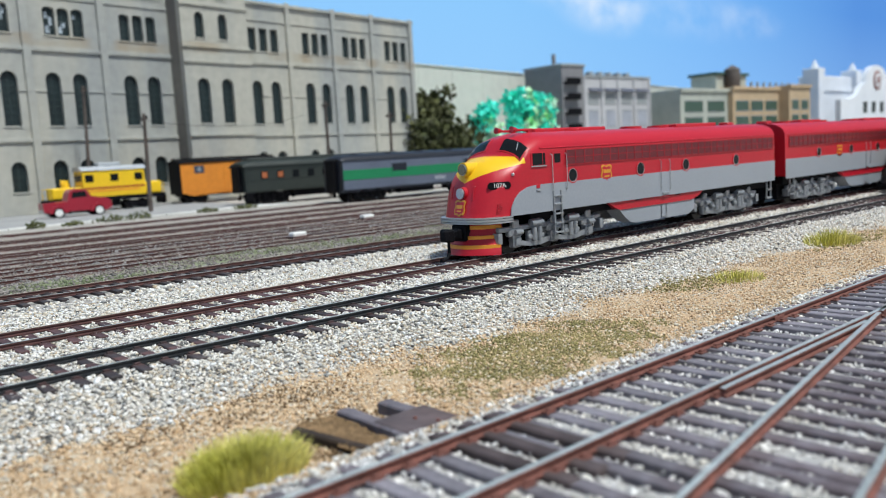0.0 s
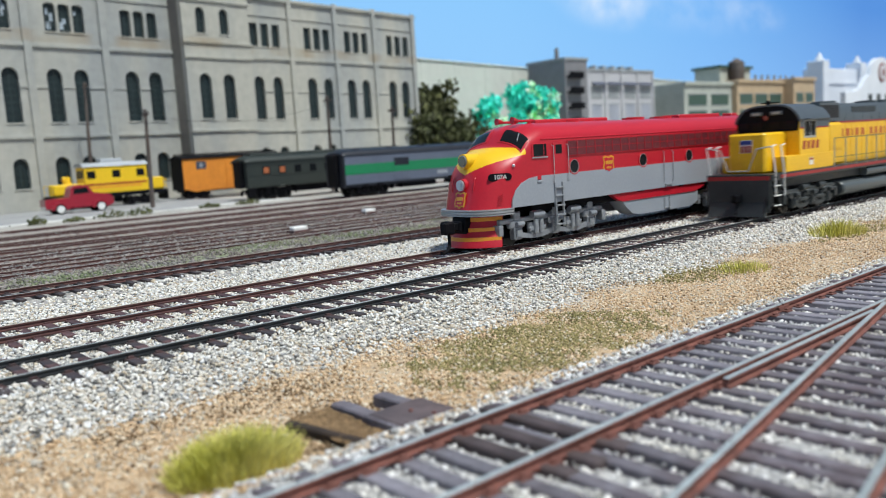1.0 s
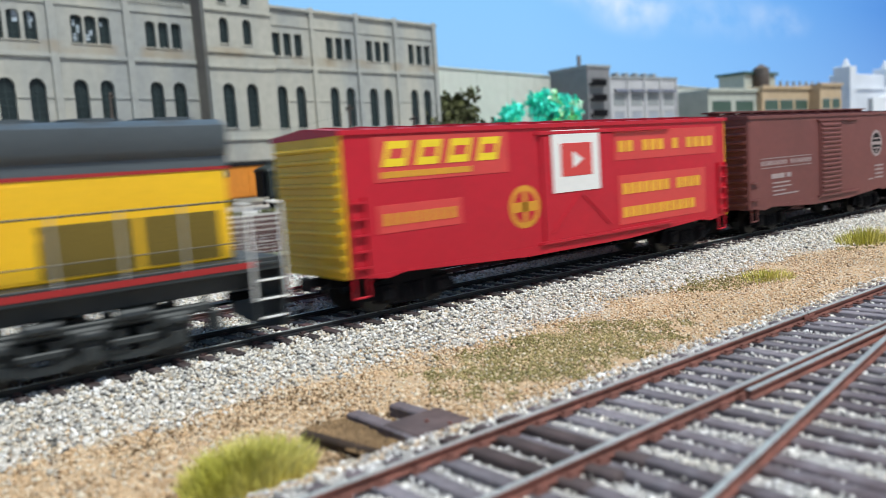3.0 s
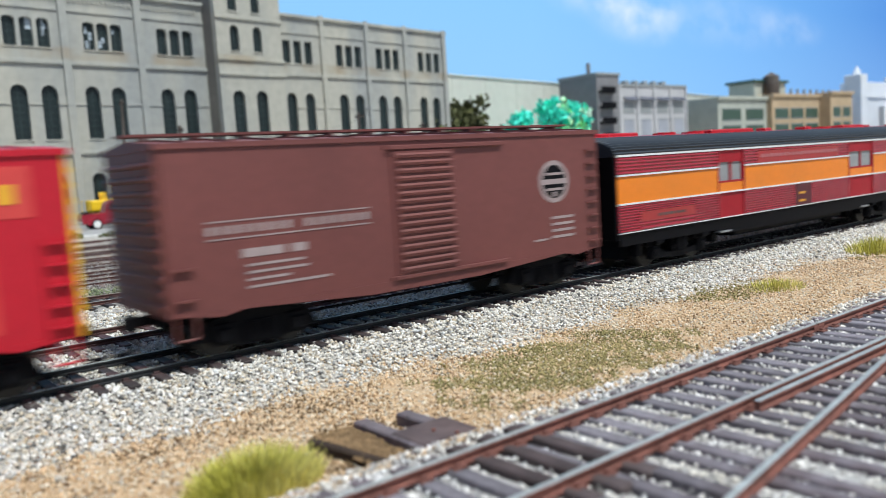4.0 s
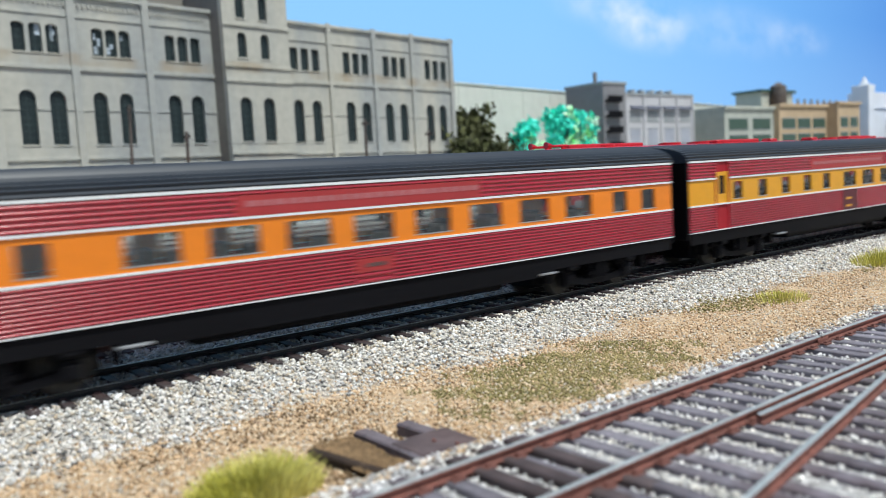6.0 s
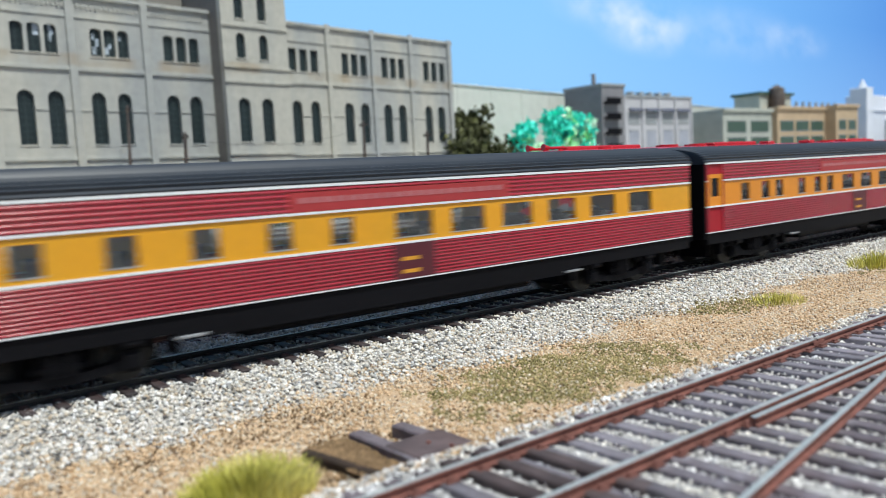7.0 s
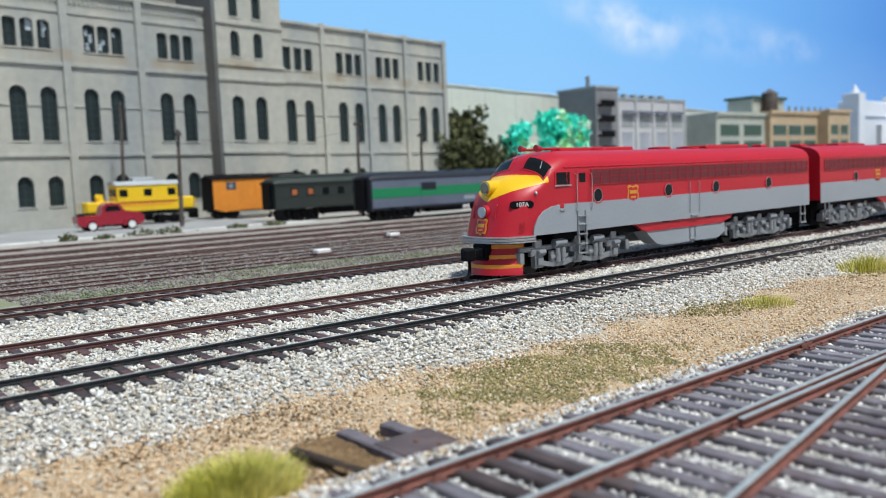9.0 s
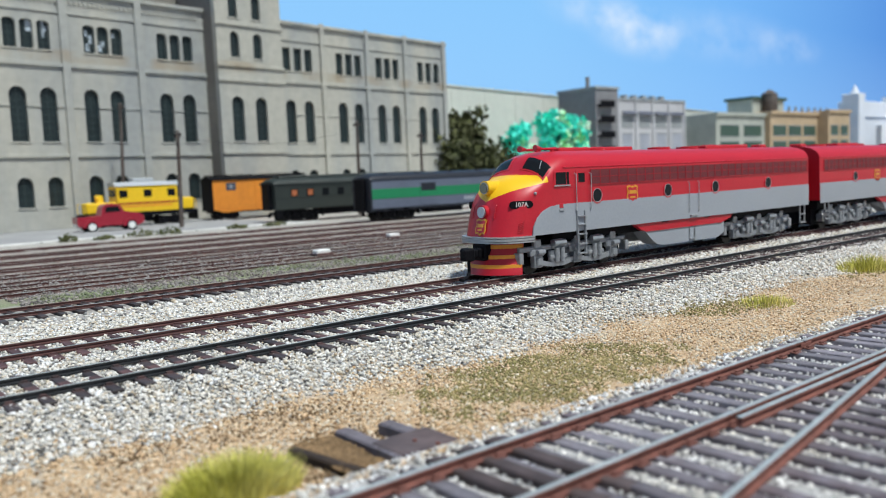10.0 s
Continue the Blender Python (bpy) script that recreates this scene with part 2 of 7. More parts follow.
def track(name, y, top, x0, x1, rail_mat, tie_mat, label, pitch=0.66, gauge=1.74, tie_x=(0, 60), shine=0.033, rng=None):
    rng = rng or random.Random(int(abs(y) * 100))
    base = thing(name, (0, y, 0), label, "track", "tracks", "structure")
    for s in (-1, 1):
        r = part("rail", Mesh().prism(rail_profile(s * gauge / 2, top), 0, x0, x1), rail_mat, base)
        part("rail_head", Mesh().box(x0, x1, s * gauge / 2 - shine, s * gauge / 2 + shine, top - 0.004, top + 0.004), STEEL if name == "track_1" or s < 0 else TAN_HEAD, r, "polished running surface")
    tie = Mesh().box(-0.13, 0.13, -1.66, 1.66, top - 0.36, top - 0.125, 0.02)
    for q in (-1, 1):
        for w in (-0.13, 0.13):
            tie.box(-0.07, 0.07, q * gauge / 2 + w - 0.045, q * gauge / 2 + w + 0.045, top - 0.15, top - 0.085)
    tie = tie.data("tie")
    tie.materials.append(tie_mat)
    x, rest, count = tie_x[0], Mesh(), 0
    while x < tie_x[1] and count < 290:
        t = part("tie", tie, None, base)
        t.matrix_basis = pose(*cm((x + rng.uniform(-0.02, 0.02), rng.uniform(-0.04, 0.04), rng.uniform(-0.012, 0.006))), 0, 0, rng.uniform(-1.2, 1.2))
        x, count = x + pitch, count + 1
    while x < x1 and x < 140:
        rest.box(x - 0.13, x + 0.13, -1.5, 1.5, top - 0.36, top - 0.14)
        x += pitch
    if rest.v:
        tagged(part("far_ties", rest, tie_mat, base), kind="stuff")
    return base


# ---- ground, ballast and scenery ----
def zoned_ground():
    """The ground sheet's own colours: pale ballast, tan grit, green edge and the brown yard, in bands along the tracks."""
    m = material("zoned_ground", (0.5, 0.47, 0.43), 0.95, spread=0.3, grain=1100, second_scale=30, bump=1.0)
    n, l = m.node_tree.nodes, m.node_tree.links
    tc = n.new("ShaderNodeTexCoord")
    sep = n.new("ShaderNodeSeparateXYZ")
    l.new(tc.outputs["Object"], sep.inputs[0])
    wob = n.new("ShaderNodeTexNoise")
    wob.inputs["Scale"].default_value, wob.inputs["Detail"].default_value = 60, 4
    l.new(tc.outputs["Object"], wob.inputs["Vector"])
    add = n.new("ShaderNodeMath")
    add.operation = "MULTIPLY_ADD"
    add.inputs[1].default_value, add.inputs[2].default_value = 0.03, -0.015
    l.new(wob.outputs["Fac"], add.inputs[0])
    total = n.new("ShaderNodeMath")
    total.operation = "ADD"
    l.new(sep.outputs["Y"], total.inputs[0])
    l.new(add.outputs[0], total.inputs[1])
    rng = n.new("ShaderNodeMapRange")
    rng.inputs["From Min"].default_value, rng.inputs["From Max"].default_value = -0.2, 0.8
    l.new(total.outputs[0], rng.inputs["Value"])
    ramp = n.new("ShaderNodeValToRGB")
    bands = [(-0.2, (0.42, 0.41, 0.40)), (-0.092, (0.42, 0.41, 0.40)), (-0.088, (0.48, 0.34, 0.21)), (-0.042, (0.50, 0.37, 0.24)), (-0.036, (0.43, 0.405, 0.37)),
             (0.165, (0.34, 0.32, 0.30)), (0.17, (0.21, 0.24, 0.13)), (0.195, (0.26, 0.25, 0.18)), (0.2, (0.31, 0.285, 0.26)), (0.50, (0.29, 0.26, 0.235)), (0.57, (0.38, 0.36, 0.33))]
    e = ramp.color_ramp.elements
    while len(e) < len(bands):
        e.new(0.5)
    for k, (y, c) in enumerate(bands):
        e[k].position, e[k].color = (y + 0.2), (*c, 1)
    l.new(rng.outputs["Result"], ramp.inputs["Fac"])
    hue = [q for q in n if q.bl_idname == "ShaderNodeHueSaturation"][0]
    l.new(ramp.outputs["Color"], hue.inputs["Color"])
    return m


bpy.data.objects["ground"].data.materials[0] = zoned_ground()

RNG = np.random.default_rng(7)
CUBE = np.array([(x, y, z) for x in (-1, 1) for y in (-1, 1) for z in (-1, 1)], float)
CUBE_F = np.array([(0, 1, 3, 2), (4, 6, 7, 5), (0, 4, 5, 1), (2, 3, 7, 6), (0, 2, 6, 4), (1, 5, 7, 3)])
OCTA = np.array([(1, 0, 0), (-1, 0, 0), (0, 1, 0), (0, -1, 0), (0, 0, 1), (0, 0, -1)], float)
OCTA_F = np.array([(0, 2, 4), (2, 1, 4), (1, 3, 4), (3, 0, 4), (2, 0, 5), (1, 2, 5), (3, 1, 5), (0, 3, 5)])


def scatter(name, x0, x1, y0, y1, count, size, mat, label, keep, form="cube", sink=0.25, flat=0.75):
    """Loose stones over a stretch of the plan; keep(x, y) gives the share that stays."""
    x, y = RNG.uniform(x0, x1, count), RNG.uniform(y0, y1, count)
    on = RNG.random(count) < keep(x, y)
    x, y = x[on], y[on]
    k = len(x)
    base, faces = (CUBE * 0.62, CUBE_F) if form == "cube" else (OCTA, OCTA_F)
    v = base[None] * RNG.uniform(0.7, 1.3, (k, len(base), 1)) + RNG.normal(0, 0.12, (k, len(base), 3))
    q = RNG.normal(size=(k, 4))
    q /= np.linalg.norm(q, axis=1, keepdims=True)
    w, a, b, c = q.T
    rot = np.stack([np.stack([1 - 2 * (b * b + c * c), 2 * (a * b - c * w), 2 * (a * c + b * w)], -1),
                    np.stack([2 * (a * b + c * w), 1 - 2 * (a * a + c * c), 2 * (b * c - a * w)], -1),
                    np.stack([2 * (a * c - b * w), 2 * (b * c + a * w), 1 - 2 * (a * a + b * b)], -1)], 1)
    r = size * RNG.lognormal(0, 0.25, (k, 1, 1)) / 2
    v = np.einsum("kij,knj->kni", rot, v) * r * np.array([1, 1, flat])
    z = np.array([ground_z(p, s) for p, s in zip(x, y)]) + RNG.uniform(-0.5, 1.0, k) * size * sink * 2
    v += np.stack([x, y, z], -1)[:, None]
    me = bpy.data.meshes.new(name)
    nv, nf, side = len(base), len(faces), faces.shape[1]
    me.vertices.add(k * nv)
    me.vertices.foreach_set("co", (v * U).astype(np.float32).ravel())
    f = (faces[None] + (np.arange(k) * nv)[:, None, None]).reshape(-1)
    me.loops.add(len(f))
    me.loops.foreach_set("vertex_index", f.astype(np.int32))
    me.polygons.add(k * nf)
    me.polygons.foreach_set("loop_start", (np.arange(k * nf) * side).astype(np.int32))
    me.update(calc_edges=True)
    me.validate()
    me.materials.append(mat)
    return tagged(new(name, me), label, "ballast" if "ballast" in name else "grit", "", "stuff")


def wedge(x, y):
    """What the camera can see of the plan, with a margin."""
    return ((x > 0.15 * (y + 19) - 0.8) & (x < 2.75 * (y + 19) + 2)).astype(float)


def ragged(x, y, s):
    return np.sin(x * 0.9 * s + 1.3) * 0.35 + np.sin(x * 2.3 * s + 0.4) * 0.22 + np.sin(x * 5.1 * s) * 0.1


EDGE = -4.1


def main_keep(x, y):
    e = EDGE + ragged(x, y, 0.7)
    return wedge(x, y) * np.clip((y - e) / 0.9 + 0.15, 0.0, 1.0)


scatter("ballast", 2, 46, -5.4, 9.3, 190000, 0.084, STONE, "pale grey-white crushed stone ballast", main_keep, "cube", 0.44)
scatter("far_ballast", 6, 95, -5, 12.2, 60000, 0.125, STONE, "pale grey-white crushed stone ballast", lambda x, y: main_keep(x, y) * ((x > 45) | (y > 9.2)))
scatter("siding_ballast", 0.5, 60, -17.5, -8.7, 76000, 0.074, STONE_GREY, "grey-white ballast between weathered ties", lambda x, y: wedge(x, y) * (1 - 0.3 * (np.abs((x - 1.2 + 0.31) % 0.62 - 0.31) < 0.14) * (y < -9.75)) * (1 - 0.45 * ((x > 8.1) & (x < 10.4) & (y < -9.6) & (y > -12.2))) * np.clip((-8.7 + 0.35 * ragged(x, y, 1.1) - y) / 0.4, 0, 1) * ((x < 30) | (y > -11)), "cube", 0.42)
scatter("grit", 2.5, 60, -9.3, -2.6, 104000, 0.07, SOIL_GRAIN, "tan sandy scenic grit", lambda x, y: wedge(x, y) * np.clip((EDGE + 1.5 + ragged(x, y, 0.7) - y) / 1.5, 0, 1) * (x < 55), "octa")
scatter("yard_ballast", 8, 70, 14.9, 32, 30000, 0.13, material("yard_stone", (0.28, 0.26, 0.25), 0.9, spread=0.15, grain=900, second=(0.23, 0.20, 0.185), second_scale=30, island=0.45), "dark brown-grey yard ballast", wedge)

OLIVE = material("olive_turf", (0.27, 0.235, 0.095), 0.95, spread=0.2, grain=900, second=(0.38, 0.31, 0.14), second_scale=60, island=0.4)
DIRT = material("brown_soil", (0.26, 0.17, 0.09), 0.95, spread=0.35, grain=900, second=(0.16, 0.10, 0.05), second_scale=60, bump=0.8, island=0.3)


def patch(cx, cy, rx, ry):
    def keep(x, y):
        d = ((x - cx) / rx) ** 2 + ((y - cy) / ry) ** 2 + 0.35 * np.sin(x * 3.1 + y * 2.2) + 0.25 * np.sin(x * 6.7 - y * 5.1)
        return np.clip(1.35 - d, 0, 1) ** 1.5
    return keep


scatter("turf_grit", 10.5, 19.5, -8.6, -3.8, 48000, 0.052, OLIVE, "olive green ground foam on the sand", patch(14.6, -6.4, 3.9, 1.9), "octa", 0.5)
scatter("turf_grit", 20, 29, -7, -2.5, 9000, 0.07, OLIVE, "olive green ground foam on the sand", patch(24.6, -4.6, 2.4, 1.1), "octa", 0.6)
scatter("turf_grit", 30, 46, -7, -3, 6000, 0.08, OLIVE, "olive green ground foam on the sand", patch(37.5, -4.9, 4.5, 0.9), "octa", 0.6)
scatter("soil_grit", 4, 12, -6.5, -3.2, 6000, 0.06, DIRT, "brown loose soil", patch(7.6, -4.7, 2.6, 0.8), "octa", 0.4)
scatter("soil_grit", 7, 10.6, -9.2, -5.6, 7000, 0.06, DIRT, "brown loose soil", patch(8.6, -7.6, 1.5, 1.3), "octa", 0.5)
scatter("yard_turf", 9, 60, 15.4, 20, 16000, 0.13, material("yard_turf", (0.17, 0.20, 0.11), 0.95, spread=0.2, grain=500, second=(0.26, 0.25, 0.18), second_scale=20, island=0.4), "green ground foam beside the siding", lambda x, y: wedge(x, y) * np.clip(np.sin(x * 0.35 + y) * 0.7 + 0.35, 0, 1), "octa", 0.3)

BLADE = material("straw_green_grass", (0.56, 0.54, 0.09), 0.8, spread=0.2, grain=400, second=(0.74, 0.68, 0.22), second_scale=100, island=0.35)


def tuft(x, y, radius, height, count, label, seed, dry=0.0):
    rng = random.Random(seed)
    m = Mesh()
    for _ in range(count):
        a, d = rng.uniform(0, 6.283), radius * rng.random() ** 0.62
        bx, by = d * math.cos(a), d * math.sin(a) * 0.7
        h = height * rng.uniform(0.3, 1.0) * (1 - 0.6 * (d / radius) ** 2)
        lean = 0.25 + 0.75 * d / radius
        tx, ty = bx + h * lean * math.cos(a) * rng.uniform(0.2, 0.9), by + h * lean * math.sin(a) * rng.uniform(0.2, 0.9)
        w, p = rng.uniform(0.004, 0.011) * (1 + 0.25 * dry), rng.uniform(0, 3.14)
        wx, wy = w * math.cos(p), w * math.sin(p)
        mx, my = bx * 0.6 + tx * 0.4, by * 0.6 + ty * 0.4
        m.add([(bx - wx, by - wy, -0.05), (bx + wx, by + wy, -0.05), (mx + wx, my + wy, h * 0.6), (mx - wx, my - wy, h * 0.6), (tx, ty, h)], [(0, 1, 2, 3), (3, 2, 4)])
    t = thing("grass_tuft", (x, y, ground_z(x, y)), label, "grass", "grass tufts")
    me = bpy.data.meshes.new("foliage")
    me.from_pydata([cm(p) for p in m.v], [], m.f)
    tagged(part("foliage", me, BLADE, t), kind="stuff")
    me2 = Mesh()
    for k in range(int(count / 14)):
        a, d = rng.uniform(0, 6.283), radius * math.sqrt(rng.random()) * 0.9
        me2.ball((d * math.cos(a), d * math.sin(a) * 0.7, 0), rng.uniform(0.05, 0.1), 5)
    tagged(part("turf_base", me2, OLIVE, t, "olive green foam base"), kind="stuff")


tuft(5.98, -7.8, 1.05, 0.76, 4200, "bright yellow-green grass tuft on sand", 1)
tuft(25.9, -5.45, 1.2, 0.4, 520, "pale yellow-green grass tuft on sand", 2, 1.0)
tuft(36.0, -4.4, 1.5, 0.85, 1100, "bright yellow-green grass tuft beside ballast", 3, 1.0)

# ---- tracks ----
TIE_YARD = material("faded_brown_tie", (0.17, 0.115, 0.10), 0.8, spread=0.3, grain=500, second=(0.11, 0.075, 0.07), second_scale=90, objrand=0.3)
track("track_1", 0.0, 0.0, -90, 320, RAIL_BLACK, TIE_DARK, "main line track with black rails and dark ties", tie_x=(-3, 62), pitch=0.66)
track("track_2", 4.7, 0.0, -90, 320, RAIL_BROWN, TIE_BROWN, "track with brown rails and reddish ties", tie_x=(-3, 62), pitch=0.66, shine=0.036)
track("track_3", 13.85, -0.15, -90, 320, RAIL_BROWN, TIE_DARK, "siding with dark rusty rails", tie_x=(2, 62), pitch=0.66, shine=0.036)
for k, y in enumerate((20.9, 24.6, 28.9, 33.6, 39.0, 45.0)):
    track("yard_track_%d" % (k + 1), y, -0.2, -90, 320, RAIL_BROWN, TIE_YARD, "brown yard track on dark ballast", tie_x=(4, 70), pitch=0.7)


def turnout():
    """The foreground siding with a second road that leaves it on long ties."""
    rng = random.Random(5)
    base = thing("turnout_track", (0, 0, 0), "foreground siding and turnout with rusty rails, weathered ties", "track", "tracks", "structure")
    top = -0.12

    def bar(x0, y0, x1, y1, name="rail"):
        a = math.degrees(math.atan2(y1 - y0, x1 - x0))
        length = math.hypot(x1 - x0, y1 - y0)
        r = part(name, Mesh().prism(rail_profile(0, top, 0.17, 0.115), 0, 0, length), RAIL_RUST, base)
        r.matrix_basis = pose(*cm((x0, y0, 0)), 0, 0, a)
        part("rail_head", Mesh().box(0, length, -0.05, 0.05, top - 0.004, top + 0.004), STEEL, r, "polished running surface")
        return r

    bar(-6, -10.12, 19.2, -10.0)
    bar(19.26, -10.0, 70, -9.95)
    bar(-6, -11.86, 70, -11.55)
    bar(-2, -15.6, 20.6, -11.86)
    bar(2, -16.75, 24.0, -13.1)
    bar(20.8, -11.83, 26.5, -10.9)
    bar(13.0, -12.02, 19.6, -11.96, "guard_rail")
    for x, y in ((19.0, -9.93), (19.0, -10.07)):
        part("joint_bar", Mesh().box(x, x + 0.5, y - 0.012, y + 0.012, top - 0.12, top - 0.04, 0.005), RAIL_RUST, base)
    shapes = {}
    plate = Mesh().box(-0.12, 0.12, -0.22, 0.22, top - 0.16, top - 0.125, 0.01)
    for q in (-0.13, 0.13):
        plate.box(-0.06, 0.06, q - 0.04, q + 0.04, top - 0.13, top - 0.085, 0.01)
    plate = plate.data("tie_plate")
    plate.materials.append(RAIL_RUST)
    x = 1.2
    while x < 62:
        far = -9.42
        near = -12.5 if x > 24 or x < 3 else (-17.0 if x < 14 else -17.0 + (x - 14) * 0.40)
        key = round(far - near, 1)
        if key not in shapes:
            shapes[key] = Mesh().box(-0.14, 0.14, -key, 0, top - 0.36, top - 0.14, 0.02).data("tie")
            shapes[key].materials.append(TIE_GREY)
        t = part("tie", shapes[key], None, base)
        t.matrix_basis = pose(*cm((x + rng.uniform(-0.05, 0.05), far + rng.uniform(-0.06, 0.06), rng.uniform(-0.03, 0.005))), 0, 0, rng.uniform(-1.6, 1.6))
        for y in (-10.06 + 0.0009 * x, -11.84 + 0.0041 * x):
            q = part("tie_plate", plate, None, base)
            q.matrix_basis = pose(*cm((x, y, 0)))
        x += 0.62


turnout()


HEAD_TIMBER = material("dark_head_timber", (0.075, 0.055, 0.055), 0.75, spread=0.3, grain=400, second=(0.045, 0.032, 0.032), second_scale=80, bump=0.6, objrand=0.2)


def switch_timbers():
    """Two long head timbers with a stand plate, and an old sunken timber beside them."""
    s = thing("switch_timbers", (0, 0, -0.12), "dark weathered head timbers with a brown plate beside the siding", "timber")
    for x0, y0, x1, y1 in ((8.5, -6.85, 8.5, -10.2), (9.3, -7.05, 9.35, -10.2)):
        a = math.degrees(math.atan2(y1 - y0, x1 - x0))
        t = part("timber", Mesh().box(0, math.hypot(x1 - x0, y1 - y0), -0.15, 0.15, -0.5, -0.25, 0.03), TIE_GREY, s)
        t.matrix_basis = pose(*cm((x0, y0, 0)), 0, 0, a)
    for k, x in enumerate((8.5, 9.12, 9.74)):
        t = part("timber", Mesh().box(0, 2.9, -0.15, 0.15, -0.45, -0.13, 0.03), HEAD_TIMBER, s)
        t.matrix_basis = pose(*cm((x, -9.45 - 0.05 * (k % 2), 0)), 0, 0, -90 + (1.0, -0.6, 0.4)[k])
    p = part("stand_plate", Mesh().box(0, 1.9, -0.55, 0.62, -0.56, -0.225, 0.02), material("brown_plate", (0.12, 0.085, 0.085), 0.8, spread=0.3, grain=300, second=(0.09, 0.07, 0.075), second_scale=80, bump=0.4), s, "brown wooden stand plate")
    p.matrix_basis = pose(*cm((8.95, -7.95, 0)), 0, 0, -90)
    for q in ((0.5, 0.0), (0.9, 0.18), (1.5, -0.15)):
        b = part("bolt", Mesh().tube((q[0], q[1], -0.23), (q[0], q[1], -0.19), 0.035, 8), RAIL_RUST, p)
    o = thing("sunken_timber", (0, 0, 0), "dark old timber half sunk in brown soil", "timber")
    t = part("timber", Mesh().box(0, 1.9, -0.1, 0.1, -0.62, -0.42, 0.03), material("rotten_wood", (0.045, 0.028, 0.018), 0.9, spread=0.4, grain=300, bump=0.8), o)
    t.matrix_basis = pose(*cm((7.42, -6.95, 0)), 0, 0, -81)
    mound, nx, ny, vs = Mesh(), 22, 34, []
    for i in range(nx + 1):
        for j in range(ny + 1):
            u, v = i / nx, j / ny
            x, y = 7.42 + 0.90 * u + 0.10 * v, -6.7 - 2.15 * v
            edge = min(u, 1 - u, v * 1.4, (1 - v) * 1.4) + 0.05 * noise.noise((x * 4.0, y * 4.0, 2.0))
            z = -0.72 + 0.24 * smoothstep(0.0, 0.10, edge) + 0.05 * noise.noise((x * 2.6, y * 2.6, 0.4)) + 0.025 * noise.noise((x * 9.0, y * 9.0, 3.0))
            vs.append((x, y, z))
    mound.add(vs, [(i * (ny + 1) + j, (i + 1) * (ny + 1) + j, (i + 1) * (ny + 1) + j + 1, i * (ny + 1) + j + 1) for i in range(nx) for j in range(ny)], True)
    tagged(part("soil_mound", mound, DIRT), "brown soil mound between the timbers", "soil")
    grains = Mesh()
    for a, c in zip(RNG.uniform(7.5, 8.3, 1500), RNG.uniform(-8.8, -6.8, 1500)):
        r = RNG.uniform(0.02, 0.045)
        z = -0.475 + 0.05 * noise.noise((a * 2.6, c * 2.6, 0.4))
        grains.add([(a + r * p[0], c + r * p[1], z + r * p[2]) for p in OCTA], [tuple(f) for f in OCTA_F])
    tagged(part("mound_grit", grains, DIRT), "brown grit strewn over the soil mound", "grit", "", "stuff")


switch_timbers()


# ---- rolling stock ----
def disc(m, x, y, z, r, t, n=20):
    return m.tube((x, y - t / 2, z), (x, y + t / 2, z), r, n)


WHEELS = []


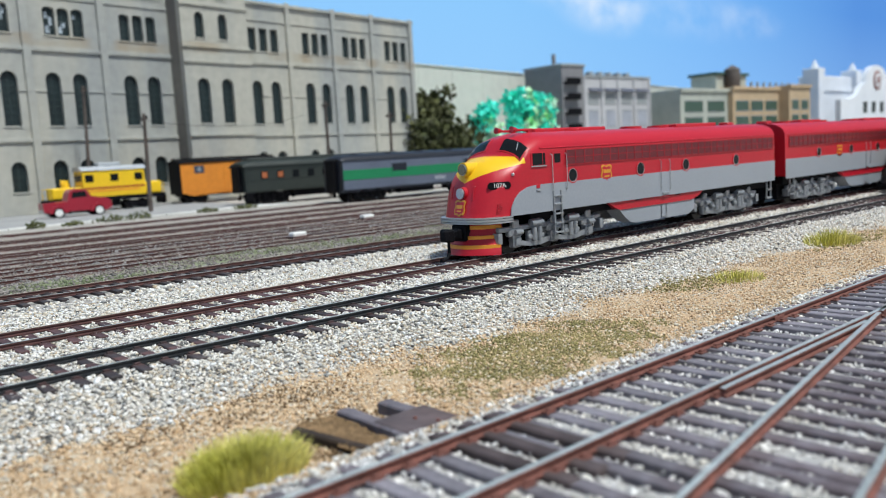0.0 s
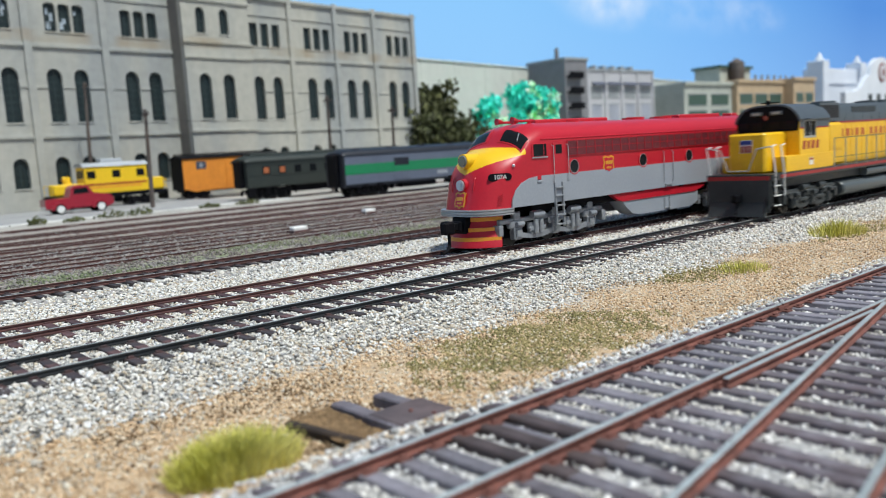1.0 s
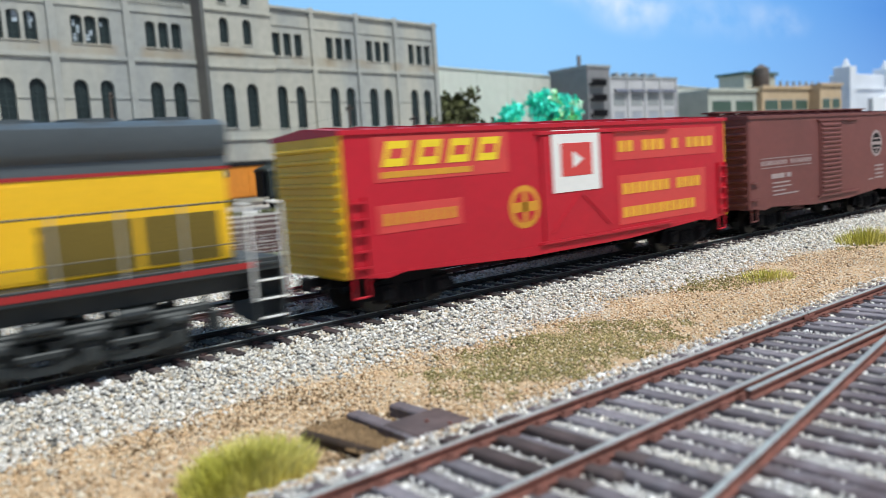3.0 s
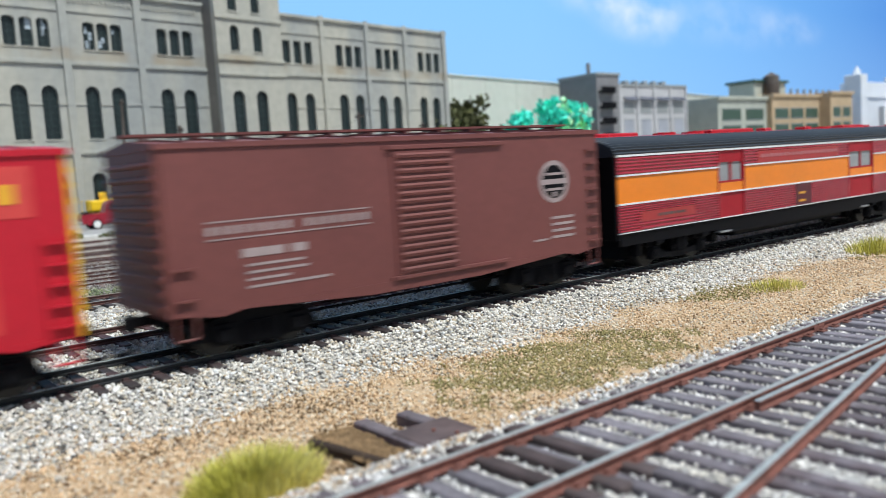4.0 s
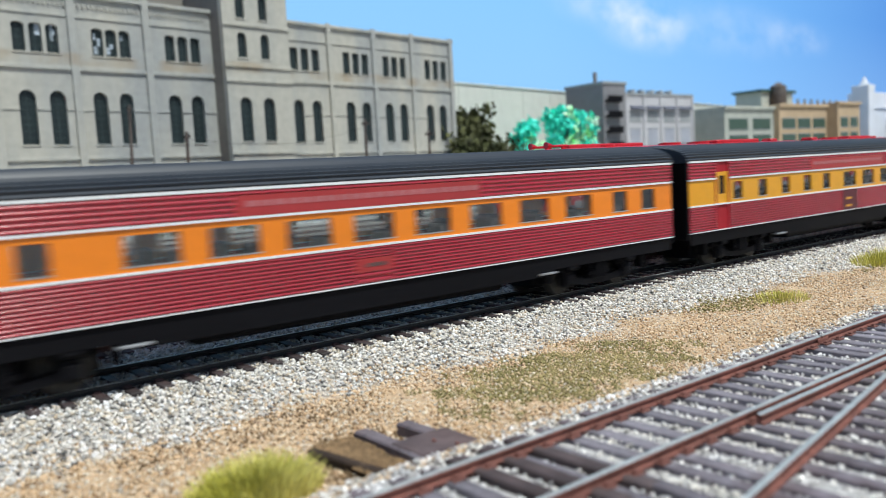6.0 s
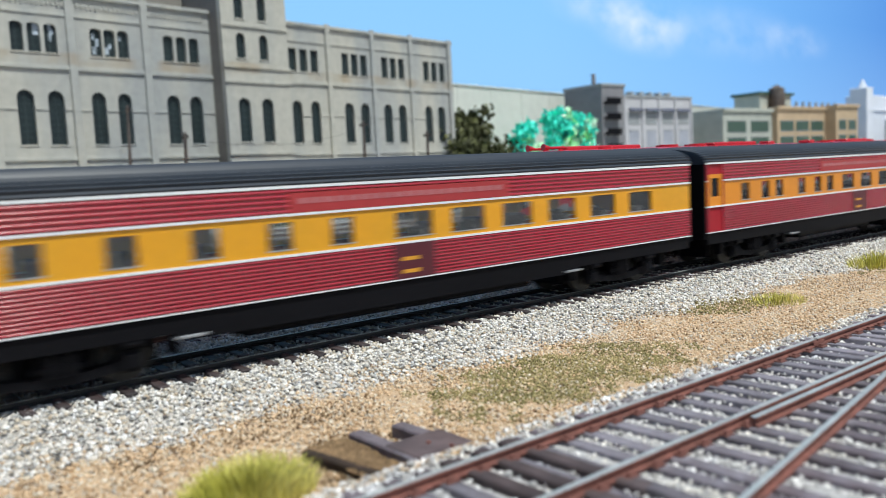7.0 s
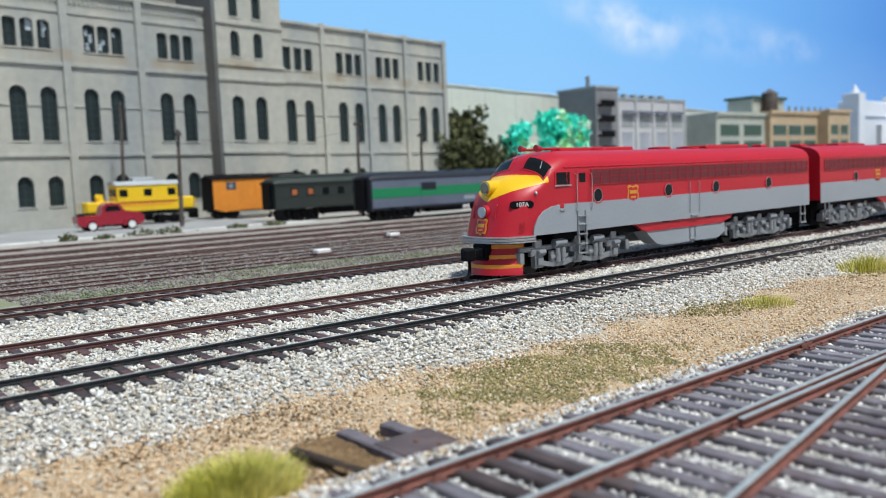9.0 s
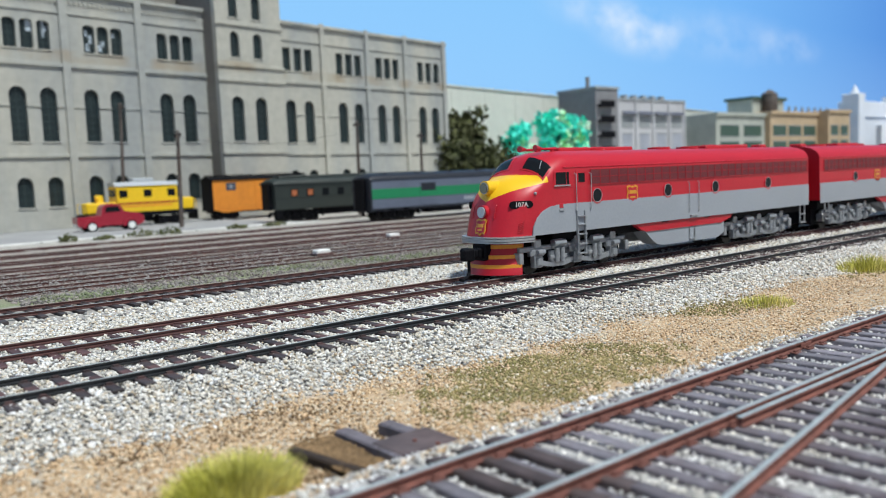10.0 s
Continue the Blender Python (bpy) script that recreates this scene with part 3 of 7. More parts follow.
def truck(parent, xs, mat, z=0.0, half=1.18, style="freight", wheel_r=0.56, spin=False, label=""):
    """A truck with its side frames and wheelsets; xs are the axles."""
    a, b = xs[0] - 0.95, xs[-1] + 0.95
    c = (a + b) / 2
    bolster = part("truck", Mesh().box(c - 0.35, c + 0.35, -half, half, z + 0.5, z + 0.95, 0.05).box(a + 0.5, b - 0.5, -0.25, 0.25, z + 0.5, z + 0.8, 0.04), mat, parent, label)
    for s in (-1, 1):
        y0, y1 = sorted((s * half, s * (half + 0.22)))
        f = Mesh()
        if style == "freight":
            f.prism([(a + 0.3, z + 0.42), (a + 0.55, z + 0.85), (c - 0.45, z + 1.02), (c + 0.45, z + 1.02), (b - 0.55, z + 0.85), (b - 0.3, z + 0.42), (b - 0.75, z + 0.38), (c + 0.5, z + 0.2), (c - 0.5, z + 0.2), (a + 0.75, z + 0.38)], 1, y0, y1)
            for k in (-0.25, 0, 0.25):
                f.tube((c + k, s * (half + 0.24), z + 0.28), (c + k, s * (half + 0.24), z + 0.75), 0.1, 8)
        else:
            f.box(a, b, y0, y1, z + 0.95, z + 1.16, 0.04)
            for p in xs:
                f.box(p - 0.42, p + 0.42, *sorted((s * half, s * (half + 0.28))), z + 0.74, z + 1.06, 0.06)
                f.tube((p - 0.2, s * (half + 0.42), z + 0.92), (p + 0.2, s * (half + 0.42), z + 0.92), 0.1, 10)
            for p, q in zip(xs, xs[1:]):
                m = (p + q) / 2
                f.prism([(p, z + 0.42), (p + 0.25, z + 0.34), (m - 0.3, z + 0.24), (m + 0.3, z + 0.24), (q - 0.25, z + 0.34), (q, z + 0.42), (q, z + 0.6), (m + 0.3, z + 0.42), (m - 0.3, z + 0.42), (p, z + 0.6)], 1, y0 + s * 0.03, y1 + s * 0.03)
                for k in (-0.28, 0.28):
                    f.tube((m + k, s * (half + 0.14), z + 0.42), (m + k, s * (half + 0.14), z + 0.9), 0.15, 10)
                f.box(m - 0.5, m + 0.5, *sorted((s * (half + 0.2), s * (half + 0.34))), z + 0.56, z + 0.72, 0.03)
                f.tube((m - 0.35, s * (half + 0.34), z + 1.2), (m + 0.35, s * (half + 0.34), z + 1.2), 0.13, 10)
            if style == "passenger":
                for p in xs:
                    f.box(p - 0.2, p + 0.2, *sorted((s * (half + 0.05), s * (half + 0.3))), z + 1.05, z + 1.42, 0.05)
                for p, q in zip(xs, xs[1:]):
                    m = (p + q) / 2
                    f.box(m - 0.34, m + 0.34, *sorted((s * (half + 0.1), s * (half + 0.36))), z + 0.98, z + 1.36, 0.08)
                    f.tube((m - 0.16, s * (half + 0.36), z + 0.45), (m - 0.16, s * (half + 0.36), z + 1.0), 0.11, 10)
                    f.tube((m + 0.16, s * (half + 0.36), z + 0.45), (m + 0.16, s * (half + 0.36), z + 1.0), 0.11, 10)
            for e in (a, b):
                f.box(e - 0.12, e + 0.12, *sorted((s * (half - 0.1), s * (half + 0.3))), z + 0.5, z + 0.95, 0.03)
        for p in xs:
            f.box(p - 0.24, p + 0.24, *sorted((s * half, s * (half + 0.33))), z + 0.28, z + 0.82, 0.05)
            f.box(p - 0.17, p + 0.17, *sorted((s * (half + 0.33), s * (half + 0.41))), z + 0.36, z + 0.7, 0.04)
        part("sideframe", f, mat, bolster)
    for p in xs:
        w = Mesh()
        for s in (-1, 1):
            disc(w, 0, s * 0.84, 0, wheel_r, 0.22, 22)
            disc(w, 0, s * 0.72, 0, wheel_r + 0.07, 0.05, 22)
            for k in range(6):
                w.tube((0.3 * math.cos(k * 1.047), s * 0.95, 0.3 * math.sin(k * 1.047)), (0.3 * math.cos(k * 1.047), s * 0.965, 0.3 * math.sin(k * 1.047)), 0.06, 6)
        w.tube((0, -1.1, 0), (0, 1.1, 0), 0.1, 8)
        ob = part("wheelset", w, WHEEL, bolster)
        ob.matrix_basis = pose(*cm((p, 0, z + wheel_r)))
        if spin:
            WHEELS.append((ob, p, z + wheel_r, wheel_r))
    return bolster


def coupler(parent, x, way, z=0.95, k=1.0):
    c = Mesh().box(min(x, x - way * 0.9), max(x, x - way * 0.9), -0.12, 0.12, z - 0.1, z + 0.1, 0.02)
    c.box(min(x, x + way * 0.28), max(x, x + way * 0.28), -0.2, 0.2, z - 0.2, z + 0.17, 0.05)
    c.box(min(x + way * 0.2, x + way * 0.42), max(x + way * 0.2, x + way * 0.42), -0.2, -0.03, z - 0.17, z + 0.15, 0.04)
    c.pipe([(x + way * 0.1, 0, z - 0.15), (x + way * 0.1, 0, z - 0.52), (x + way * 0.2, -0.04, z - 0.64), (x + way * 0.4, -0.1, z - 0.7), (x + way * 0.62, -0.22, z - 0.66)], 0.05)
    c.v = [(x + (p[0] - x) * k, p[1] * k, z + (p[2] - z) * k) for p in c.v]
    return part("coupler", c, BLACK, parent, "black knuckle coupler with trip pin")


WHEEL = material("dark_wheel_steel", (0.05, 0.048, 0.046), 0.45, metal=0.5, spread=0.2, grain=400)
GRILLE = material("maroon_grille", (0.24, 0.04, 0.05), 0.55, spread=0.15, grain=900)
GOLD = material("gold_print", (0.66, 0.30, 0.025), 0.45, spread=0.08, grain=900)
WHITE = material("white_print", (0.78, 0.78, 0.76), 0.5, spread=0.05, grain=900)
ORANGE_LINE = material("orange_print", (0.83, 0.33, 0.03), 0.45, spread=0.06, grain=900)
CHROME = material("bright_chrome", (0.55, 0.56, 0.58), 0.38, metal=0.7, spread=0.05, grain=500)
LENS = material("lamp_lens", (0.20, 0.18, 0.13), 0.1, metal=0.7, spread=0.05, grain=500)


DULL = material("dull_silver", (0.48, 0.49, 0.51), 0.38, metal=0.6, spread=0.1, grain=500)


def nose_paint():
    """Red body paint with the yellow V over the nose."""
    m = material("red_and_yellow_paint", (0.49, 0.012, 0.026), 0.4, spread=0.06, grain=900, second_scale=30)
    m.node_tree.nodes["Principled BSDF"].inputs["Specular IOR Level"].default_value = 0.45
    n, l = m.node_tree.nodes, m.node_tree.links
    tc, sep = n.new("ShaderNodeTexCoord"), n.new("ShaderNodeSeparateXYZ")
    l.new(tc.outputs["Object"], sep.inputs[0])

    def math_node(op, a, b=None, c=None):
        q = n.new("ShaderNodeMath")
        q.operation = op
        for k, v in enumerate((a, b, c)):
            if v is None:
                continue
            if isinstance(v, (int, float)):
                q.inputs[k].default_value = v
            else:
                l.new(v, q.inputs[k])
        return q.outputs[0]

    ay = math_node("ABSOLUTE", sep.outputs["Y"])
    low = math_node("MULTIPLY_ADD", ay, 0.40, 0.0300)
    above = math_node("GREATER_THAN", sep.outputs["Z"], low)
    over = math_node("MAXIMUM", math_node("SUBTRACT", sep.outputs["X"], 0.0175), 0.0)
    high = math_node("MULTIPLY_ADD", over, -0.30, 0.0412)
    below = math_node("LESS_THAN", sep.outputs["Z"], high)
    front = math_node("LESS_THAN", sep.outputs["X"], 0.0243)
    mask = math_node("MULTIPLY", math_node("MULTIPLY", above, below), front)
    mix = n.new("ShaderNodeMix")
    mix.data_type = "RGBA"
    mix.inputs["B"].default_value = (0.83, 0.50, 0.012, 1)
    bsdf = n["Principled BSDF"]
    old = bsdf.inputs["Base Color"].links[0].from_socket
    l.new(old, mix.inputs["A"])
    l.new(mask, mix.inputs["Factor"])
    l.new(mix.outputs["Result"], bsdf.inputs["Base Color"])
    return m


NOSE = nose_paint()


def lerp_table(table, x):
    for (a, u), (b, v) in zip(table, table[1:]):
        if x <= b:
            t = max(0.0, (x - a) / (b - a))
            return u + (v - u) * t
    return table[-1][1]


E_TOP = [(0, 3.30), (0.15, 3.52), (0.4, 3.74), (0.8, 3.88), (1.3, 3.98), (1.85, 4.07), (2.15, 4.32), (2.5, 4.60), (2.8, 4.76), (3.2, 4.89), (3.8, 4.97), (30, 4.97)]
E_HALF = [(0, 0.50), (0.06, 0.74), (0.2, 1.02), (0.45, 1.27), (0.85, 1.48), (1.35, 1.62), (2.0, 1.70), (2.8, 1.75), (30, 1.75)]
E_SHOULDER = [(0, 2.1), (0.5, 2.55), (1.2, 3.0), (2.0, 3.45), (2.8, 3.95), (3.4, 4.12), (30, 4.16)]


def e_surface(x, s, cab=True, out=0.0):
    """A point of the diesel body: s runs from the near sill (0) over the roof to the far sill (1)."""
    xx = x if cab else 10.0
    top, half, sh, low = lerp_table(E_TOP, xx), lerp_table(E_HALF, xx), lerp_table(E_SHOULDER, xx), (1.62 if xx < 2 else 1.78)
    side = -1 if s <= 0.5 else 1
    q = 2 * s if s <= 0.5 else 2 * (1 - s)
    if q < 0.42:
        y, z = half, low + (sh - low) * q / 0.42
        ny, nz = 1, 0
    else:
        a = (q - 0.42) / 0.58 * math.pi / 2
        n = 2 / (2.5 if xx > 3 else 2.15)
        y, z = half * max(0.0, math.cos(a)) ** n, sh + (top - sh) * max(0.0, math.sin(a)) ** n
        ny, nz = math.cos(a), math.sin(a)
    lean = 0.30 * (z - 1.6) * max(0.0, 1 - xx / 2.6) if cab else 0
    if cab:
        lean += 0.2 * max(0.0, 1 - xx / 2.6)
    return (x + lean - out * 0.3 * (1 if xx < 2.8 and cab else 0), side * (y + out * ny), z + out * nz)


def e_patch(x0, x1, s0, s1, cab=True, out=0.02, nx=6, ns=6):
    """A thin raised panel that follows the body."""
    m = Mesh()
    top = [[e_surface(x0 + (x1 - x0) * i / nx, s0 + (s1 - s0) * j / ns, cab, out) for j in range(ns + 1)] for i in range(nx + 1)]
    low = [[e_surface(x0 + (x1 - x0) * i / nx, s0 + (s1 - s0) * j / ns, cab, out - 0.06) for j in range(ns + 1)] for i in range(nx + 1)]
    ring = []
    for i in range(nx + 1):
        ring.append(top[i] + low[i][::-1])
    return m.loft(ring, True, True, False)


def fan(m, x, y, z, r, h):
    m.tube((x, y, z), (x, y, z + h), r, 20)
    for k in range(8):
        a = k * math.pi / 8
        m.box(x - r * 0.95, x + r * 0.95, y - 0.012, y + 0.012, z + h, z + h + 0.02)
    return m


def porthole(parent, x, z, r, side=-1, y=1.75):
    ring = Mesh()
    n = 22
    rings = []
    for rr, yy in ((r, 0.0), (r, 0.035), (r * 0.8, 0.035), (r * 0.78, -0.05)):
        rings.append([(x + rr * math.cos(2 * math.pi * i / n), side * (y + yy), z + rr * math.sin(2 * math.pi * i / n)) for i in range(n)])
    p = part("porthole", ring.loft(rings, True, False), RED, parent)
    rim = [[(x + rr * math.cos(2 * math.pi * i / n), side * (y + yy), z + rr * math.sin(2 * math.pi * i / n)) for i in range(n)] for rr, yy in ((r * 0.86, 0.03), (r * 0.85, 0.042), (r * 0.81, 0.042), (r * 0.78, 0.0))]
    part("rim", Mesh().loft(rim, True, False), DULL, p, "thin silver rim")
    part("pane", disc(Mesh(), x, side * (y + 0.006), z, r * 0.8, 0.012, 20), GLASS, p, "dark round pane")


def shield(m, x, y, z, w, h, t, side):
    pts = [(-0.5, 0.42), (-0.28, 0.5), (0, 0.42), (0.28, 0.5), (0.5, 0.42), (0.42, 0.15), (0.5, -0.15), (0.42, -0.42), (0.2, -0.4), (0, -0.52), (-0.2, -0.4), (-0.42, -0.42), (-0.5, -0.15), (-0.42, 0.15)]
    return m.prism([(x + a * w, z + b * h) for a, b in pts], 1, *sorted((side * y, side * (y + t))))


def e_unit(name, at, cab, label):
    """A streamlined passenger diesel, with or without a cab."""
    e = thing(name, at, label, "locomotive", "red streamlined diesels")
    L = 23.8
    xs = ([0, 0.03, 0.08, 0.16, 0.28, 0.45, 0.65, 0.9, 1.2, 1.5, 1.75, 1.9, 2.05, 2.2, 2.4, 2.6, 2.8, 3.0, 3.3, 3.8] if cab else [0, 0.05]) + [6, 10, 14, 18, 22, L]
    rows = [[e_surface(x, j / 44, cab) for j in range(45)] for x in xs]
    body = part("body", Mesh().loft(rows), NOSE if cab else RED, e)
    nz = 2.9 if cab else 0.3
    for s in (-1, 1):
        y0, y1 = sorted((s * 1.752, s * 1.772))
        part("rain_gutter", Mesh().tube((3.3 if cab else 0.05, s * 1.735, 4.25), (L, s * 1.735, 4.25), 0.035, 8), RED, e)
        band = Mesh()
        if cab:
            arc = [(1.5, 1.64), (1.55, 1.95), (1.75, 2.3), (2.05, 2.55), (2.5, 2.72), (3.1, 2.78)]
            rows = []
            for x, z in arc:
                h = lerp_table(E_HALF, x + 0.3)
                rows.append([(x, s * (h - 0.03), 1.62), (x, s * (h + 0.025), 1.62), (x, s * (h + 0.025), z), (x, s * (h - 0.03), z)])
            rows.append([(L, s * 1.72, 1.62), (L, s * 1.775, 1.62), (L, s * 1.775, 2.78), (L, s * 1.72, 2.78)])
            band.loft(rows, True, True, False)
        else:
            band.box(0.05, L, y0, y1, 1.62, 2.78)
        part("grey_band", band, GREY, e, "light grey lower side band")
        g0 = 4.95 if cab else 0.5
        g = Mesh().box(g0, L - 0.15, *sorted((s * 1.752, s * 1.764)), 3.52, 4.12)
        for k in range(9):
            g.box(g0, L - 0.15, *sorted((s * 1.76, s * 1.785)), 3.54 + k * 0.066, 3.565 + k * 0.066)
        part("air_grille", g, GRILLE, e, "maroon louvred air intake grille")
        fr = Mesh()
        x = g0
        while x < L - 0.1:
            fr.box(x - 0.012, x + 0.012, *sorted((s * 1.77, s * 1.795)), 3.5, 4.14)
            x += 0.62
        for z in (3.5, 3.82, 4.13):
            fr.box(g0, L - 0.15, *sorted((s * 1.77, s * 1.793)), z - 0.012, z + 0.012)
        part("grille_frame", fr, RED, e)
        for px in ((5.35, 10.37, 14.29, 19.33) if cab else (4.6, 9.6, 14.2, 19.3)):
            porthole(e, px, 3.03, 0.35, s)
        if cab:
            door = part("door", Mesh().box(4.02, 4.72, *sorted((s * 1.752, s * 1.768)), 2.4, 4.12, 0.01), RED, e, "red cab door")
            part("door_window", Mesh().box(4.18, 4.58, *sorted((s * 1.765, s * 1.775)), 3.62, 4.0), GLASS, door)
            sw = part("side_window", Mesh().box(2.72, 3.66, *sorted((s * 1.735, s * 1.772)), 3.54, 4.1, 0.02), RED, e)
            part("pane", Mesh().box(2.82, 3.42, *sorted((s * 1.77, s * 1.782)), 3.58, 4.06), GLASS, sw)
            part("pane", Mesh().box(3.46, 3.6, *sorted((s * 1.77, s * 1.782)), 3.58, 4.06), GLASS, sw)
            part("window_sill", Mesh().box(2.72, 3.68, *sorted((s * 1.77, s * 1.80)), 3.5, 3.55, 0.008), DULL, sw, "silver window sill")
            part("grab_rail", Mesh().pipe([(3.95, s * 1.76, 2.45), (3.95, s * 1.86, 2.5), (3.95, s * 1.86, 3.95), (3.95, s * 1.76, 4.0)], 0.02), CHROME, e)
            part("grab_rail", Mesh().pipe([(4.88, s * 1.76, 2.45), (4.88, s * 1.86, 2.5), (4.88, s * 1.86, 3.95), (4.88, s * 1.76, 4.0)], 0.02), CHROME, e)
            lad = Mesh()
            for xx in (4.02, 4.5):
                lad.box(xx - 0.04, xx + 0.04, *sorted((s * 1.74, s * 1.84)), 0.6, 2.45, 0.01)
            for z in (0.66, 1.05, 1.45, 1.85, 2.2):
                lad.box(4.0, 4.52, *sorted((s * 1.74, s * 1.9)), z, z + 0.06, 0.01)
            part("ladder", lad, SILVER, e, "silver cab ladder")
            box = part("number_board", Mesh().prism([(c0 * 0.33 + 0.15 * math.cos(q), 0.15 * math.sin(q)) for c0, q in [(1, -1.57 + 0.39 * k) for k in range(9)] + [(-1, 1.57 + 0.39 * k) for k in range(9)]], 1, -0.05, 0.05), BLACK, e, "black number board with white numerals")
            box.matrix_basis = pose(*cm((1.2, s * 1.39, 2.86)), 0, 0, s * 28)
            txt = bpy.data.curves.new("numerals", "FONT")
            txt.body, txt.size, txt.align_x, txt.align_y, txt.extrude = "107A", 0.0025, "CENTER", "CENTER", 0.00008
            tob = new("numerals", txt)
            txt.materials.append(WHITE)
            tob.parent = box
            tob.matrix_basis = pose(0, s * 0.00056, 0, 90, 0, 0 if s < 0 else 180)
            hatch = part("filler_hatch", Mesh().box(2.98, 3.22, *sorted((s * 1.755, s * 1.79)), 2.62, 2.8, 0.015), RED, e)
            part("step_plate", Mesh().box(2.96, 3.24, *sorted((s * 1.765, s * 1.81)), 2.5, 2.58, 0.01), SILVER, hatch)
            for k in range(6):
                part("nose_louvre", e_patch(0.74, 0.98, 0.028 + 0.013 * k, 0.034 + 0.013 * k, True, 0.025, 3, 1) if s < 0 else e_patch(0.74, 0.98, 0.972 - 0.013 * k, 0.966 - 0.013 * k, True, 0.025, 3, 1), RED, e)
            part("marker_lamp", Mesh().ball(e_surface(1.45, 0.235 if s < 0 else 0.765, True, 0.02), 0.07, 8), CHROME, e)
        sh = part("herald", shield(Mesh(), 7.74, 1.75, 2.98, 0.80, 0.78, 0.022, s), GOLD, e, "gold and maroon shield emblem")
        part("emblem", shield(Mesh(), 7.74, 1.76, 2.98, 0.64, 0.62, 0.02, s), RED, sh)
        part("emblem_bar", Mesh().box(7.5, 7.98, *sorted((s * 1.776, s * 1.786)), 2.99, 3.14).box(7.56, 7.92, *sorted((s * 1.776, s * 1.786)), 2.80, 2.88), GOLD, sh)
        for xx in (11.99, 12.78):
            part("grab_rail", Mesh().pipe([(xx, s * 1.76, 1.9), (xx, s * 1.84, 1.95), (xx, s * 1.84, 3.32), (xx, s * 1.76, 3.36)], 0.018), SILVER, e)
        part("step", Mesh().box(12.1, 12.7, *sorted((s * 1.76, s * 1.86)), 1.7, 1.78, 0.01).box(12.15, 12.22, *sorted((s * 1.6, s * 1.66)), 0.55, 1.75).box(12.58, 12.65, *sorted((s * 1.6, s * 1.66)), 0.55, 1.75).box(12.15, 12.65, *sorted((s * 1.58, s * 1.72)), 0.6, 0.66), SILVER, e)
        skirt = Mesh().prism([(7.3, 1.8), (16.2, 1.8), (15.7, 1.42), (14.9, 1.22), (8.8, 1.22), (8.4, 1.34), (7.9, 1.62)], 1, *sorted((s * 1.5, s * 1.7)))
        sk = part("tank_skirt", skirt, RED, e)
        for xx in (10.2, 13.6):
            part("vent_hole", Mesh().prism([(xx - 0.42, 1.79), (xx + 0.42, 1.79), (xx + 0.25, 1.56), (xx - 0.25, 1.56)], 1, *sorted((s * 1.69, s * 1.71))), BLACK, sk)
        part("fuel_tank", Mesh().prism([(8.75, 1.24), (15.2, 1.24), (15.2, 0.75), (14.6, 0.5), (10.1, 0.5), (9.6, 0.6), (9.2, 0.85)], 1, *sorted((s * 0.9, s * 1.66))), GREY, e)
        for xx in ((22.9,) if cab else (0.7, 22.9)):
            part("corner_steps", Mesh().box(xx, xx + 0.07, *sorted((s * 1.66, s * 1.72)), 0.6, 1.7).box(xx + 0.5, xx + 0.57, *sorted((s * 1.66, s * 1.72)), 0.6, 1.7).box(xx, xx + 0.57, *sorted((s * 1.64, s * 1.76)), 0.62, 0.7).box(xx, xx + 0.57, *sorted((s * 1.64, s * 1.76)), 1.1, 1.16), SILVER, e)
    under = Mesh().box(nz, L - 0.2, -1.45, 1.45, 1.25, 1.75, 0.05)
    # Two black blocks added behind the trucks so their gaps look shaded.
    under.box(nz - 1.8 if cab else 0.4, 7.6, -1.02, 1.02, 0.35, 1.4).box(15.9, 22.2, -1.02, 1.02, 0.35, 1.4)
    part("underframe", under, BLACK, e)
    for xx in ((7.2, 12.2, 14.6, 18.8) if cab else (3.2, 8.6, 13.8, 19.2)):
        part("roof_fan", fan(Mesh(), xx, 0, 4.9, 0.55, 0.17), RED, e)
    for x0, x1, w in (((4.7, 9.8, 0.28), (15.4, 19.4, 0.6), (21.2, 21.9, 0.3)) if cab else ((0.6, 1.3, 0.35), (5.0, 8.0, 0.5), (15.2, 19, 0.5))):
        part("roof_hatch", Mesh().box(x0, x1, -w, w, 4.9, 5.12, 0.05), RED, e)
    truck(e, (2.0, 4.35, 6.7), SILVER, style="passenger", label="silver three-axle truck")
    truck(e, (16.6, 18.95, 21.3), SILVER, style="passenger", label="silver three-axle truck")
    part("diaphragm", Mesh().box(L, L + 0.35, -0.75, 0.75, 1.5, 4.4, 0.05), RED, e)
    if not cab:
        part("diaphragm", Mesh().box(-0.35, 0.02, -0.75, 0.75, 1.5, 4.4, 0.05), RED, e)
        return e
    # windscreen, lamps, pilot
    for s0, s1 in ((0.275, 0.470), (0.725, 0.530)):
        ws = part("windscreen", e_patch(2.05, 2.78, s0, s1, True, 0.03), RED, e, "red framed dark windscreen")
        part("pane", e_patch(2.10, 2.72, s0 + (s1 - s0) * 0.08, s1 - (s1 - s0) * 0.06, True, 0.036), GLASS, ws)
        part("wiper", Mesh().pipe([e_surface(2.66, (s0 + s1) / 2, True, 0.05), e_surface(2.3, (s0 * 0.6 + s1 * 0.4), True, 0.05)], 0.014), CHROME, ws)
    hx = 0.70
    head = part("headlight", Mesh().tube((hx - 0.16, 0, 3.56), (hx + 0.6, 0, 3.56), 0.29, 24), YELLOW, e, "yellow headlight housing")
    part("rim", Mesh().tube((hx - 0.2, 0, 3.56), (hx - 0.14, 0, 3.56), 0.235, 24), SILVER, head)
    part("lens", Mesh().tube((hx - 0.23, 0, 3.56), (hx - 0.18, 0, 3.56), 0.21, 24), LENS, head, "clear lamp lens")
